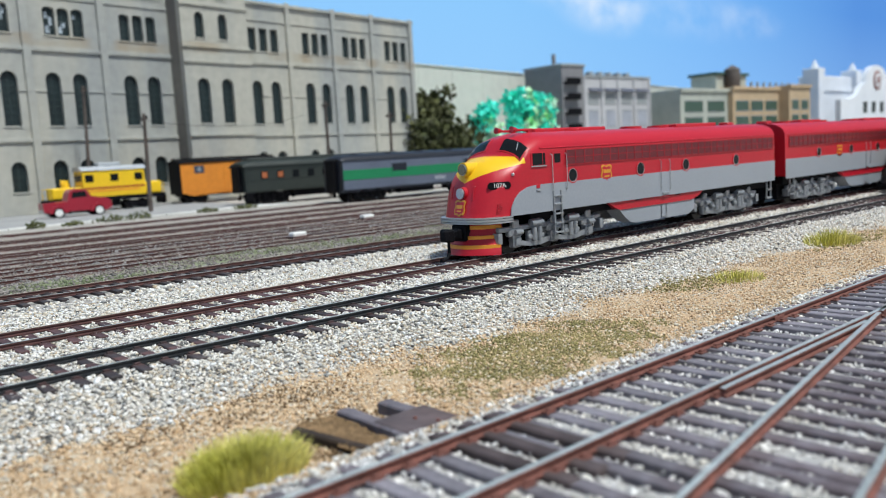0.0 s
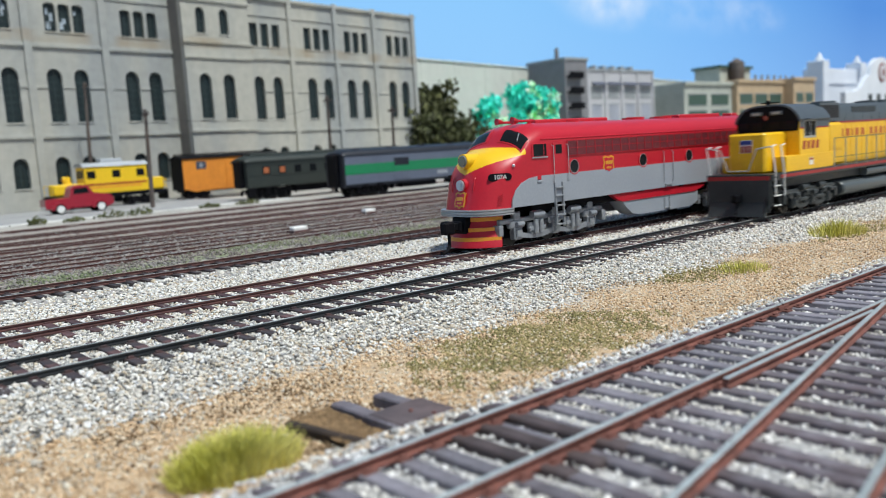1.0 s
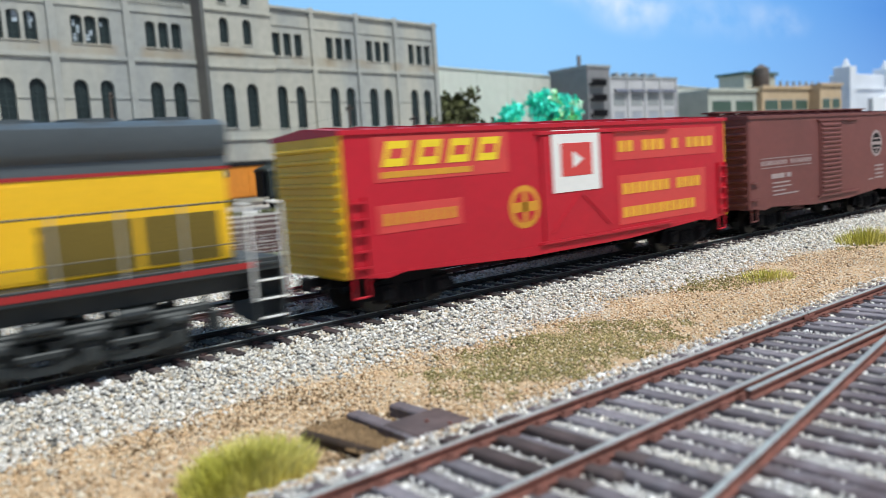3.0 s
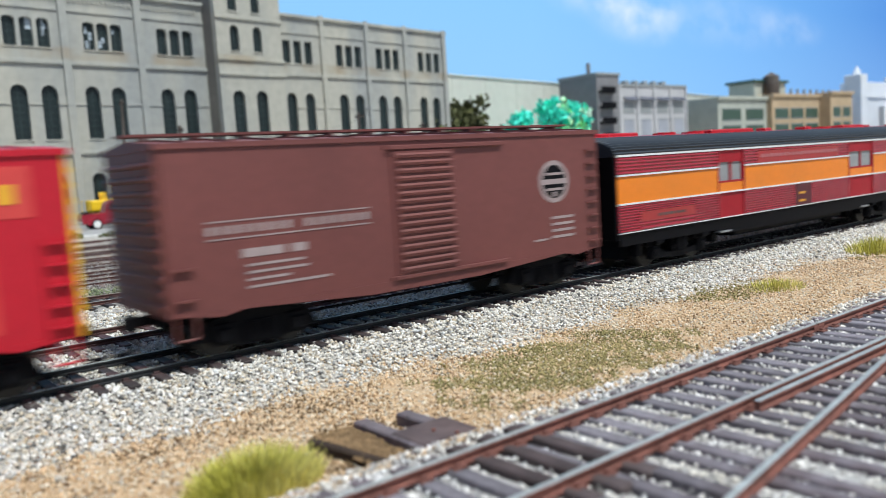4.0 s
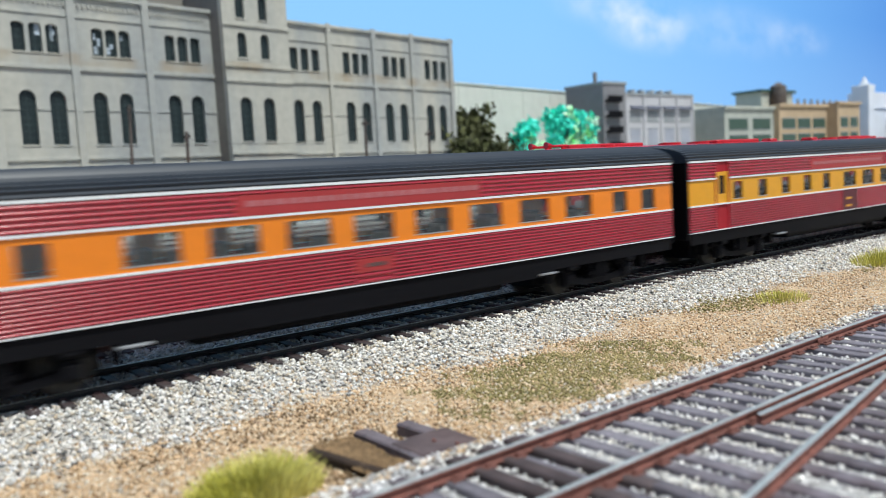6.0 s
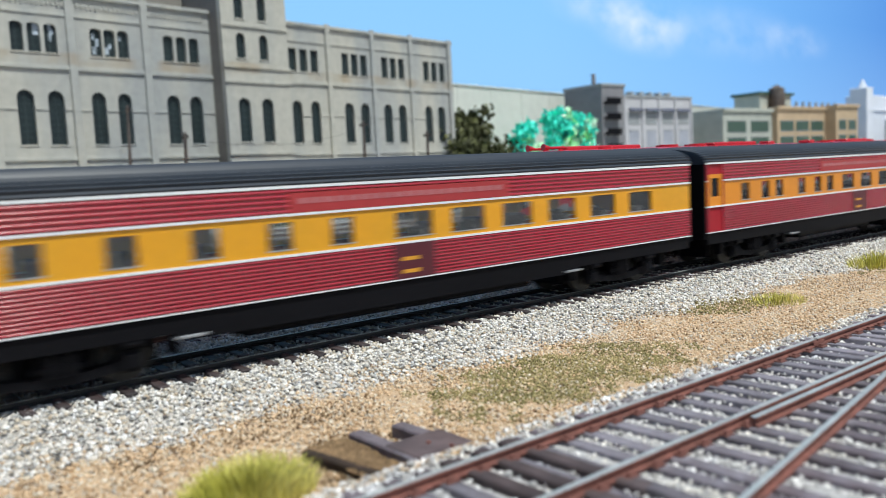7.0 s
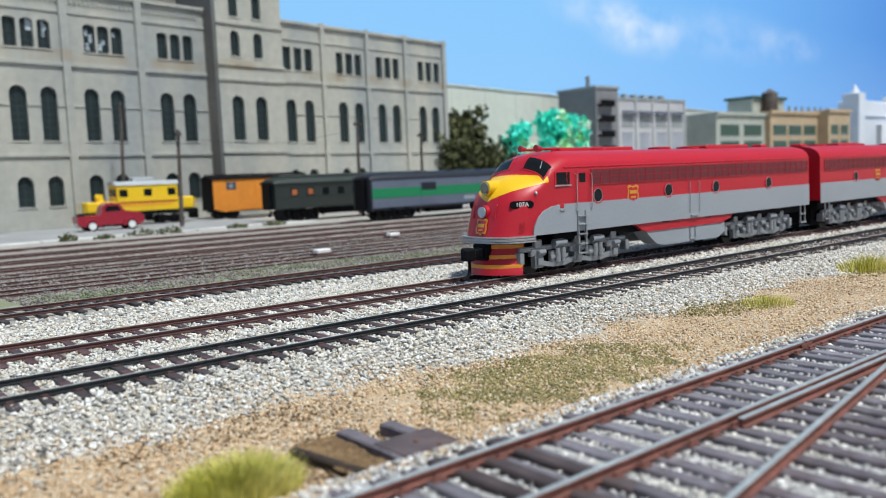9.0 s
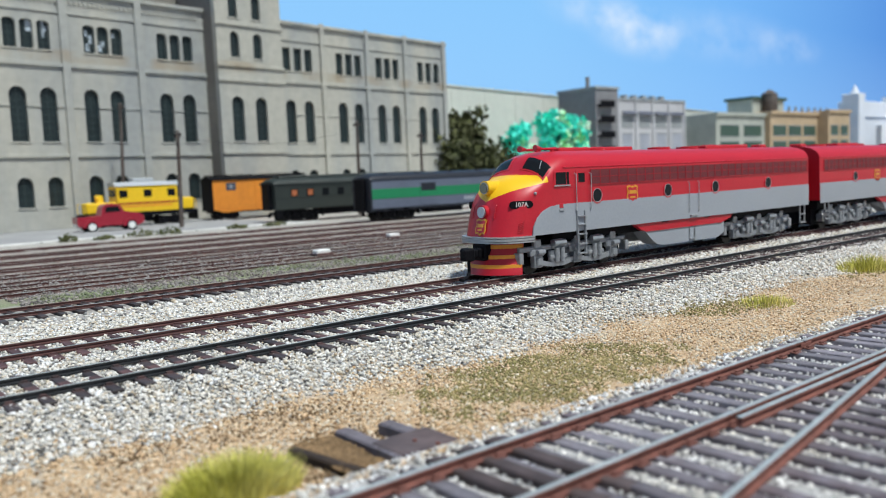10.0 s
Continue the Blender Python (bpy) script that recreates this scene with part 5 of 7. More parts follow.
def red_boxcar():
    b = boxcar("red_boxcar", 17.9, "red fifty-foot boxcar with yellow ends and sign panels", CAR_RED, CAR_YELLOW, CAR_RED, (7.3, 10.85), False)
    for s in (-1, 1):
        def pan(name, x0, x1, z0, z1, mat, out=0.012, parent=b):
            return part(name, Mesh().box(x0, x1, *sorted((s * 1.718, s * (1.72 + out)), ), z0, z1, 0.004), mat, parent)

        p = pan("sign_panel", 1.0, 5.9, 3.55, 4.75, PATCH)
        for k in range(4):
            x = 1.25 + k * 1.12
            part("sign_bar", Mesh().prism([(x, 3.95), (x + 0.8, 3.95), (x + 1.0, 4.62), (x + 0.2, 4.62)], 1, *sorted((s * 1.72, s * 1.745))), YELLOW_PRINT, p)
            part("sign_gap", Mesh().prism([(x + 0.22, 4.16), (x + 0.72, 4.16), (x + 0.8, 4.42), (x + 0.3, 4.42)], 1, *sorted((s * 1.72, s * 1.748))), PATCH, p)
        pan("sign_line", 1.2, 4.4, 3.65, 3.82, GOLD, 0.02, p)
        p = pan("sign_panel", 1.0, 3.95, 2.2, 2.95, PATCH)
        for k in range(8):
            part("sign_bar", Mesh().box(1.2 + k * 0.33, 1.4 + k * 0.33, *sorted((s * 1.72, s * 1.745)), 2.4, 2.72), GOLD, p)
        p = pan("sign_panel", 10.95, 17.2, 3.62, 4.62, PATCH)
        for k in range(13):
            if k not in (2, 6, 8):
                part("sign_bar", Mesh().box(11.15 + k * 0.45, 11.5 + k * 0.45, *sorted((s * 1.72, s * 1.745)), 3.9, 4.28), SIGN_GOLD, p)
        p = pan("sign_panel", 11.1, 16.4, 1.4, 3.1, PATCH)
        for k in range(12):
            if k not in (7,):
                part("sign_bar", Mesh().box(11.3 + k * 0.4, 11.62 + k * 0.4, *sorted((s * 1.72, s * 1.745)), 2.44, 2.82), SIGN_GOLD, p)
            if k < 11:
                part("sign_bar", Mesh().box(11.3 + k * 0.4, 11.62 + k * 0.4, *sorted((s * 1.72, s * 1.745)), 1.64, 2.0), SIGN_GOLD, p)
        logo = part("white_sign", Mesh().box(7.75, 10.05, *sorted((s * 1.78, s * 1.815)), 2.75, 4.72, 0.006), WHITE, b, "white square sign with red button")
        part("red_button", Mesh().box(8.15, 9.65, *sorted((s * 1.8, s * 1.825)), 3.25, 4.3, 0.005), PATCH, logo)
        part("white_arrow", Mesh().prism([(8.7, 3.5), (9.2, 3.77), (8.7, 4.05)], 1, *sorted((s * 1.82, s * 1.83))), WHITE, logo)
        em = part("round_emblem", disc(Mesh(), 6.5, s * 1.722, 2.45, 0.66, 0.02, 28), GOLD, b, "round gold emblem")
        part("emblem_ring", disc(Mesh(), 6.5, s * 1.728, 2.45, 0.5, 0.02, 28), CAR_RED, em)
        part("emblem_cross", Mesh().box(6.42, 6.58, *sorted((s * 1.73, s * 1.745)), 1.95, 2.95).box(6.0, 7.0, *sorted((s * 1.73, s * 1.745)), 2.3, 2.6), GOLD, em)
    return b


def brown_boxcar():
    b = boxcar("brown_boxcar", 14.5, "weathered brown forty-foot boxcar with ribbed doors", CAR_BROWN, CAR_BROWN, CAR_BROWN, (6.2, 8.3), True, top=4.95)
    PALE = material("faded_white_print", (0.36, 0.29, 0.29), 0.6, spread=0.1, grain=500)
    for s in (-1, 1):
        def bar(name, x0, x1, z0, z1, parent=b):
            return part(name, Mesh().box(x0, x1, *sorted((s * 1.715, s * 1.734)), z0, z1), PALE, parent)

        for k in range(16):
            if k != 8:
                bar("letter_bar", 1.0 + k * 0.28, 1.15 + k * 0.28, 2.88, 3.07)
        bar("rule", 1.0, 5.4, 3.16, 3.19)
        bar("rule", 1.0, 5.4, 2.76, 2.79)
        bar("letter_bar", 1.8, 2.9, 2.3, 2.5)
        bar("letter_bar", 3.1, 3.5, 2.3, 2.5)
        for k, w in enumerate((1.5, 1.6, 1.1, 2.2)):
            bar("letter_bar", 1.9, 1.9 + w, 2.08 - k * 0.17, 2.14 - k * 0.17)
        for k in range(4):
            bar("letter_bar", 12.2, 13.2, 2.25 - k * 0.2, 2.33 - k * 0.2)
        bar("letter_bar", 11.4, 12.0, 1.62, 1.68)
        em = part("round_emblem", disc(Mesh(), 12.38, s * 1.722, 3.42, 0.66, 0.02, 28), PALE, b, "round pale and black emblem")
        part("emblem_field", disc(Mesh(), 12.38, s * 1.728, 3.42, 0.52, 0.02, 28), BLACK, em)
        part("emblem_bar", Mesh().box(11.82, 12.94, *sorted((s * 1.73, s * 1.745)), 3.34, 3.5).box(12.0, 12.76, *sorted((s * 1.73, s * 1.745)), 3.62, 3.7).box(12.0, 12.76, *sorted((s * 1.73, s * 1.745)), 3.14, 3.22).box(12.3, 12.46, *sorted((s * 1.73, s * 1.745)), 2.95, 3.1), PALE, em)
    return b


COACH_RED = material("coach_red_paint", (0.37, 0.014, 0.032), 0.27, spread=0.06, grain=500, second=(0.33, 0.014, 0.028), second_scale=25)
COACH_RED.node_tree.nodes["Principled BSDF"].inputs["Specular IOR Level"].default_value = 1.0
COACH_ORANGE = material("coach_orange_paint", (0.78, 0.21, 0.008), 0.4, spread=0.05, grain=500, second=(0.72, 0.20, 0.01), second_scale=25)
TAIL_GOLD = material("tail_golden_paint", (0.68, 0.24, 0.010), 0.4, spread=0.05, grain=500, second=(0.62, 0.22, 0.012), second_scale=25)
COACH_GOLD = material("coach_golden_paint", (0.70, 0.31, 0.010), 0.4, spread=0.05, grain=500, second=(0.62, 0.30, 0.012), second_scale=25)
COACH_ROOF = material("coach_black_roof", (0.024, 0.033, 0.047), 0.5, spread=0.15, grain=500, second=(0.032, 0.04, 0.052), second_scale=20)
LINE = material("silver_white_line", (0.74, 0.74, 0.76), 0.4, spread=0.04, grain=500)
# Brown dimmed for the car interior; curtains and some plate letters share it.
SHADE = material("dim_interior_brown", (0.10, 0.085, 0.08), 0.8, spread=0.3, grain=60)


def clear_pane():
    """Thin clear glass: most light passes, a little is mirrored."""
    m = bpy.data.materials.new("clear_pane")
    m.use_nodes = True
    n, l = m.node_tree.nodes, m.node_tree.links
    n.remove(n["Principled BSDF"])
    tr, gl, mix = n.new("ShaderNodeBsdfTransparent"), n.new("ShaderNodeBsdfGlossy"), n.new("ShaderNodeMixShader")
    tr.inputs["Color"].default_value = (0.86, 0.88, 0.88, 1)
    gl.inputs["Roughness"].default_value = 0.05
    mix.inputs["Fac"].default_value = 0.07
    l.new(tr.outputs[0], mix.inputs[1])
    l.new(gl.outputs[0], mix.inputs[2])
    l.new(mix.outputs[0], n["Material Output"].inputs["Surface"])
    return m


CLEAR = clear_pane()
COACH_GLASS = material("maroon_tinted_glass", (0.075, 0.012, 0.018), 0.08, spread=0.4, grain=60, second=(0.02, 0.012, 0.014), second_scale=90)
DOOR_RED = material("door_red_paint", (0.34, 0.014, 0.024), 0.55, spread=0.06, grain=500)
DOOR_RED.node_tree.nodes["Principled BSDF"].inputs["Specular IOR Level"].default_value = 0.25
NAME_RED = material("nameplate_red", (0.36, 0.03, 0.032), 0.45, spread=0.05, grain=500)
PALE_PINK = material("faded_pink_print", (0.42, 0.16, 0.17), 0.5, spread=0.1, grain=500)
PLATE = material("dark_plate", (0.09, 0.012, 0.02), 0.5, spread=0.1, grain=500)


def fluted(m, x0, x1, z0, z1, s, half, n):
    """Corrugated siding between two heights: round ridges with narrow flat valleys."""
    pts = [(s * (half - 0.04), z0)]
    step = (z1 - z0) / n
    for k in range(n):
        for q in range(13):
            a = math.pi * q / 12
            pts.append((s * (half + 0.05 * math.sin(a)), z0 + (k + 0.42 - 0.37 * math.cos(a)) * step))
    pts += [(s * half, z1), (s * (half - 0.04), z1)]
    return m.loft([[(x, y, z) for y, z in pts] for x in (x0, x1)])


def band_with_holes(m, x0, x1, z0, z1, holes, s, half, t=0.09):
    """A wall strip with openings (a, b, low, high)."""
    y = sorted((s * half, s * (half - t)))
    at = x0
    for a, b, lo, hi in sorted(holes):
        m.box(at, a, *y, z0, z1)
        if lo > z0:
            m.box(a, b, *y, z0, lo)
        if hi < z1:
            m.box(a, b, *y, hi, z1)
        at = b
    return m.box(at, x1, *y, z0, z1)


def round_end(c, length, depth, half, heights, paint):
    """The rounded tail of an observation car: siding, band, stripes, skirt and roof swept round the end."""
    b0, b1, o0, o1, t1 = heights

    def sweep(profile, a0=-90.0, a1=90.0, n=18):
        rings = []
        for k in range(n + 1):
            a = radians(a0 + (a1 - a0) * k / n)
            nx, ny = math.cos(a) / depth, math.sin(a) / half
            q = math.hypot(nx, ny)
            rings.append([(length + depth * math.cos(a) + d * nx / q, half * math.sin(a) + d * ny / q, z) for d, z in profile])
        return Mesh().loft(rings)

    def flutes(z0, z1, n):
        step = (z1 - z0) / n
        pts = [(-0.04, z0)]
        for k in range(n):
            pts += [(0.05 * math.sin(math.pi * q / 8), z0 + (k + 0.42 - 0.37 * math.cos(math.pi * q / 8)) * step) for q in range(9)]
        return pts + [(0.0, z1), (-0.04, z1)]

    def slab(d0, d1, z0, z1):
        return [(d0, z0), (d1, z0), (d1, z1), (d0, z1)]

    part("round_siding", sweep(flutes(b0, b1, 10)), COACH_RED, c, "red fluted siding round the tail")
    part("round_siding", sweep(flutes(o1 + 0.08, t1, 5)), COACH_RED, c, "red fluted siding round the tail")
    part("round_band", sweep(slab(-0.09, 0.01, o0 - 0.03, o1 + 0.03)), paint, c)
    for a in (-62, -28, 0, 28, 62):
        w = part("tail_window", sweep(slab(-0.02, 0.018, 2.57, 3.23), a - 11, a + 11, 5), GLASS, c)
        part("window_ledge", sweep(slab(0.0, 0.03, 2.545, 2.575), a - 12, a + 12, 5), DULL, w)
    for z, r in ((b0 - 0.02, 0.015), (o0 - 0.05, 0.03), (o1 + 0.05, 0.03), (t1 + 0.04, 0.034)):
        part("silver_line", sweep(slab(-0.02, 0.055, z - r, z + r)), LINE, c, "thin silver-white stripe")
    part("round_skirt", sweep(slab(-0.25, -0.02, 0.98, 1.42)), BLACK, c)
    dome = []
    for k in range(10):
        t = math.pi / 2 * k / 9.4
        f, z = math.cos(t), 4.05 + 0.69 * math.sin(t) ** 0.75
        dome.append([(length + 0.02 + (depth + 0.02) * f * math.cos(radians(a)), (half + 0.02) * f * math.sin(radians(a)), z) for a in range(-90, 91, 10)])
    part("round_roof", Mesh().loft(dome, False, False), COACH_ROOF, c, "black domed roof end")
    plan = [(length + depth * 0.96 * math.cos(radians(a)), half * 0.96 * math.sin(radians(a))) for a in range(-90, 91, 10)]
    part("tail_floor", Mesh().prism(plan, 2, 1.2, 1.5), BLACK, c)


def passenger_car(name, length, label, paint, windows, doors, plates, upper_plate, rear_end=False, clear=False):
    """A streamlined car with fluted sides. windows, doors and plates are stretches along the car."""
    c = thing(name, (0, 0, 0), label, "passenger car", "streamlined passenger cars")
    half, b0, b1, o0, o1, t1 = 1.66, 1.45, 2.40, 2.47, 3.35, 4.03
    roof = []
    n = 44
    for x, f in ((-0.02, 0.9), (0.15, 0.99), (0.4, 1.0), (length - 0.4, 1.0), (length - 0.15, 0.99 if not rear_end else 1.0), (length + 0.02, 0.9 if not rear_end else 1.0)):
        ring = []
        for k in range(n + 1):
            a = math.pi * k / n
            wob = 0.055 if k % 2 else 0.0
            ring.append((x, -(half + 0.02 + wob) * math.cos(a), 4.05 + (0.67 + wob) * max(0.0, math.sin(a)) ** 0.75 * f))
        roof.append(ring)
    part("roof", Mesh().loft(roof), COACH_ROOF, c, "black ribbed roof")
    for k in range(5):
        x = 3 + k * (length - 6) / 4
        part("roof_vent", Mesh().box(x - 0.35, x + 0.35, -0.3, 0.3, 4.64, 4.76, 0.04), COACH_ROOF, c)
    part("floor", Mesh().box(0.05, length - 0.05, -1.5, 1.5, 1.3, 1.5), BLACK, c)
    if clear:
        for k in range(int((length - 3) / 1.9)):
            x = 2 + 1.9 * k
            for y in (-1.0, 1.0):
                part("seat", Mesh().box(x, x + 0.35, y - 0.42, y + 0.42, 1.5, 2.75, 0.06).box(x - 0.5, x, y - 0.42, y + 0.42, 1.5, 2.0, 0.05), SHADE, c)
    else:
        # One solid block, coloured dark in place of a shaded interior.
        part("inner_core", Mesh().box(0.3, length - 0.3, -0.5, 0.5, 1.5, 4.0), SHADE, c, "solid dark core standing for the dim interior")
    tail = length if rear_end else length - 0.1
    cuts = sorted([d[:2] for d in doors] + [p[:2] for p in plates])
    for s in (-1, 1):
        at = 0.1
        for a, b in cuts + [(tail, 0)]:
            part("lower_siding", fluted(Mesh(), at, a, b0, b1, s, half, 10), COACH_RED, c, "red fluted lower siding")
            at = b
        at = 0.1
        for a, b in sorted([d[:2] for d in doors] + [upper_plate]) + [(tail, 0)]:
            part("upper_siding", fluted(Mesh(), at, a, o1 + 0.08, t1, s, half, 5), COACH_RED, c, "red fluted upper siding")
            at = b
        holes = [(a, b, 2.57, 3.23) for a, b in windows]
        at = 0.1
        stops = sorted(d[:2] for d in doors) + [(tail, None)]
        for a, b in stops:
            part("window_band", band_with_holes(Mesh(), at, a, o0 - 0.03, o1 + 0.03, [h for h in holes if at <= h[0] and h[1] <= a], s, half + 0.01), paint, c)
            at = b
        for a, b in windows:
            w = part("window", Mesh().box(a - 0.03, b + 0.03, *sorted((s * (half - 0.06), s * (half - 0.03))), 2.53, 3.27), CLEAR if clear else COACH_GLASS if b - a > 0.8 else GLASS, c)
            part("window_frame", Mesh().box(a - 0.02, b + 0.02, *sorted((s * (half - 0.02), s * (half + 0.025))), 2.545, 2.575), DULL, w, "thin silver window ledge")
            if b - a > 0.8 and not clear:
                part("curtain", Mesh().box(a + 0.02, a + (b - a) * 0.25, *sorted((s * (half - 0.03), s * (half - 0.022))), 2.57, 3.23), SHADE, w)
        for z, r in ((b0 - 0.02, 0.015), (o0 - 0.05, 0.03), (o1 + 0.05, 0.03), (t1 + 0.04, 0.034)):
            m = Mesh()
            at = 0.1
            for a, b in ([d[:2] for d in sorted(doors)] if z > 2 and z < 3.9 else []):
                if z < 3 and paint:
                    continue
                m.box(at, a, *sorted((s * (half - 0.02), s * (half + 0.055))), z - r, z + r)
                at = b
            m.box(at, tail, *sorted((s * (half - 0.02), s * (half + 0.055))), z - r, z + r)
            part("silver_line", m, LINE, c, "thin silver-white stripe")
        for a, b, kind in doors:
            d = Mesh().box(a + 0.03, b - 0.03, *sorted((s * (half - 0.1), s * (half - 0.01))), b0, o0 - 0.05).box(a + 0.03, b - 0.03, *sorted((s * (half - 0.1), s * (half - 0.01))), o1 + 0.3, t1, 0.0)
            dp = part("door", d, DOOR_RED, c, "smooth red door")
            hole = [(a + 0.15, (a + b) / 2 - 0.06, 2.86, 3.58), ((a + b) / 2 + 0.06, b - 0.15, 2.86, 3.58)] if kind == "double" else [(a + 0.3, b - 0.25, 2.8, 3.5)]
            split = 2.78 if kind == "double" else o0 - 0.05
            if kind == "double":
                part("lower_panel", Mesh().box(a + 0.03, b - 0.03, *sorted((s * (half - 0.095), s * (half - 0.005))), o0 - 0.05, split), paint, dp)
            part("door_panel", band_with_holes(Mesh(), a + 0.03, b - 0.03, split, o1 + 0.3, hole, s, half - 0.005), DOOR_RED if kind == "double" else paint, dp)
            for h in hole:
                part("door_window", Mesh().box(h[0] - 0.02, h[1] + 0.02, *sorted((s * (half - 0.09), s * (half - 0.06))), 2.76, 3.62), material("frosted_pane", (0.27, 0.285, 0.30), 0.3, spread=0.1, grain=300) if kind == "double" else GLASS, dp)
            part("door_frame", Mesh().box(a, a + 0.05, *sorted((s * (half - 0.1), s * (half + 0.05))), b0, t1), COACH_RED, dp)
            part("door_frame", Mesh().box(b - 0.05, b, *sorted((s * (half - 0.1), s * (half + 0.05))), b0, t1), COACH_RED, dp)
        for a, b, z0, z1, kind in plates:
            if z0 > b0:
                fl = Mesh()
                part("plate_siding", fluted(fl, a, b, b0, z0, s, half, 2 if z0 > 1.7 else 1), COACH_RED, c)
            p = part("nameplate", Mesh().box(a, b, *sorted((s * (half - 0.03), s * (half + 0.045))), z0, b1 if z1 > 2.4 else z1), NAME_RED if kind == "long" else PLATE, c)
            if z1 < 2.4:
                part("plate_siding", fluted(Mesh(), a, b, z1, b1, s, half, 4), COACH_RED, c)
            for q in range(5 if kind == "long" else 2):
                w = (b - a) * 0.5 / 5 if kind == "long" else (b - a) * 0.5
                x = (a + (b - a) * 0.3 + q * w * 1.05) if kind == "long" else a + (b - a) * 0.2
                z = (z0 + z1) / 2 if kind == "long" else z0 + (z1 - z0) * (0.2 + 0.35 * q)
                part("letter_bar", Mesh().box(x, x + w * 0.8, *sorted((s * (half + 0.04), s * (half + 0.055))), z - 0.05, z + 0.05), GOLD if kind != "long" else SHADE, p)
        a, b = upper_plate
        p = part("letterboard", Mesh().box(a, b, *sorted((s * (half - 0.03), s * (half + 0.04))), 3.44, 3.92), NAME_RED, c, "smooth red letterboard")
        part("board_siding", fluted(Mesh(), a, b, 3.92, t1, s, half, 1), COACH_RED, c)
        k = a + 0.3
        while k < b - 0.3:
            part("letter_bar", Mesh().box(k, k + 0.22, *sorted((s * (half + 0.03), s * (half + 0.05))), 3.65, 3.79), PALE_PINK, p)
            k += 0.36
        part("skirt", Mesh().prism([(0.15, 1.42), (length - 0.15, 1.42), (length - 0.2, 0.98), (length - 6.2, 0.98), (length - 6.5, 0.8), (6.5, 0.8), (6.2, 0.98), (0.2, 0.98)], 1, *sorted((s * (half - 0.25), s * (half - 0.02)))), BLACK, c)
    part("end_wall", Mesh().box(0.0, 0.1, -half, half, 1.2, 4.06, 0.02), BLACK, c)
    part("end_wall", Mesh().box(length - 0.1, length, -half, half, 1.2, 4.06, 0.02), BLACK, c)
    part("diaphragm", Mesh().box(-0.42, 0.0, -0.8, 0.8, 1.15, 4.3, 0.06), BLACK, c)
    if not rear_end:
        part("diaphragm", Mesh().box(length, length + 0.42, -0.8, 0.8, 1.15, 4.3, 0.06), BLACK, c)
    part("equipment", Mesh().box(8, length - 8, -1.2, 1.2, 0.55, 1.0, 0.08), BLACK, c)
    for x in (3.9, length - (2.7 if rear_end else 3.9)):
        truck(c, (x - 1.45, x + 1.45), BLACK, half=1.12, style="passenger", spin=True)
        # Black block added inside each truck to keep the underside dark.
        part("truck_shade_block", Mesh().box(x - 2.3, x + 2.3, -0.66, 0.66, 0.3, 1.3, 0.06), BLACK, c)
    for x in (6.6, length - 6.6):
        for y in (-1.6, 1.6):
            part("foot_step", Mesh().box(x - 0.35, x + 0.35, y - 0.15, y + 0.15, 0.86, 0.92, 0.01), SILVER, c)
    coupler(c, -0.2, -1)
    if rear_end:
        round_end(c, length, 2.05, half, (b0, b1, o0, o1, t1), paint)
    coupler(c, length + (1.6 if rear_end else 0.2), 1)
    return c


wide = lambda xs, w: [(x - w / 2, x + w / 2) for x in xs]
CARS = {
    "loco": (road_switcher(), -24.4),
    "red": (red_boxcar(), 0.0),
    "brown": (brown_boxcar(), 19.66),
    "baggage": (passenger_car("baggage_car", 25.55, "red and orange fluted baggage car with black roof", COACH_ORANGE, [], [(6.2, 8.1, "double"), (17.3, 19.95, "double")], [(1.3, 4.6, 1.75, 2.1, "long"), (12.2, 13.55, 1.45, 2.42, "plate")], (9.1, 16.2)), 35.1),
    "coach": (passenger_car("orange_coach", 25.83, "red and orange fluted coach with many windows", COACH_ORANGE, wide((2.1, 3.35, 4.8), 0.62) + wide((7.15, 9.05, 11.0, 12.9, 14.85, 16.8, 18.8, 20.8), 1.25) + wide((22.87, 24.4), 0.75), [(0.3, 1.35, "single")], [(12.2, 13.4, 1.75, 2.1, "long")], (9.1, 16.6), False, True), 61.57),
    "lounge": (passenger_car("golden_lounge_car", 25.8, "red and golden yellow fluted lounge car", COACH_GOLD, wide((3.4, 5.25, 7.1, 8.95, 10.7), 0.66) + wide((12.97, 14.9, 16.86, 18.83, 20.8, 22.8), 1.25), [(1.8, 2.75, "single")], [(12.2, 13.6, 1.45, 2.42, "plate")], (9.2, 16.5), False, True), 88.3),
    "tail": (passenger_car("tail_coach", 23.1, "red and golden fluted observation car with rounded tail", TAIL_GOLD, wide((2.85, 4.4, 5.5, 7.4, 8.85, 10.0), 0.62) + wide((11.8, 13.7, 15.65, 17.6, 19.5, 21.4), 1.2) + [(22.45, 22.9)], [(0.15, 1.25, "single")], [(12.2, 13.6, 1.45, 2.42, "plate")], (9.05, 16.4), True, True), 115.0),
}


# ---- yard behind the main line ----
YARD_Z = -0.25
road = Mesh().box(-60, 46.5, 61.5, 100, YARD_Z - 0.6, YARD_Z + 0.02, 0.0)
setting("pavement", road, CONCRETE, "pale grey concrete yard pavement", "pavement")
for k in range(18):
    x = -40 + k * 4.9
    kb = part("kerb", Mesh().box(x, x + 4.8, 60.6, 61.7, YARD_Z - 0.6, YARD_Z + 0.1 + 0.03 * math.sin(k * 2.1), 0.08), material("white_kerb", (0.62, 0.62, 0.60), 0.85, spread=0.12, grain=200, second=(0.5, 0.5, 0.48), second_scale=20) if k == 0 else bpy.data.materials["white_kerb"])
    tagged(kb, "worn pale concrete kerb block along the pavement", "kerb", "kerb blocks", "structure")

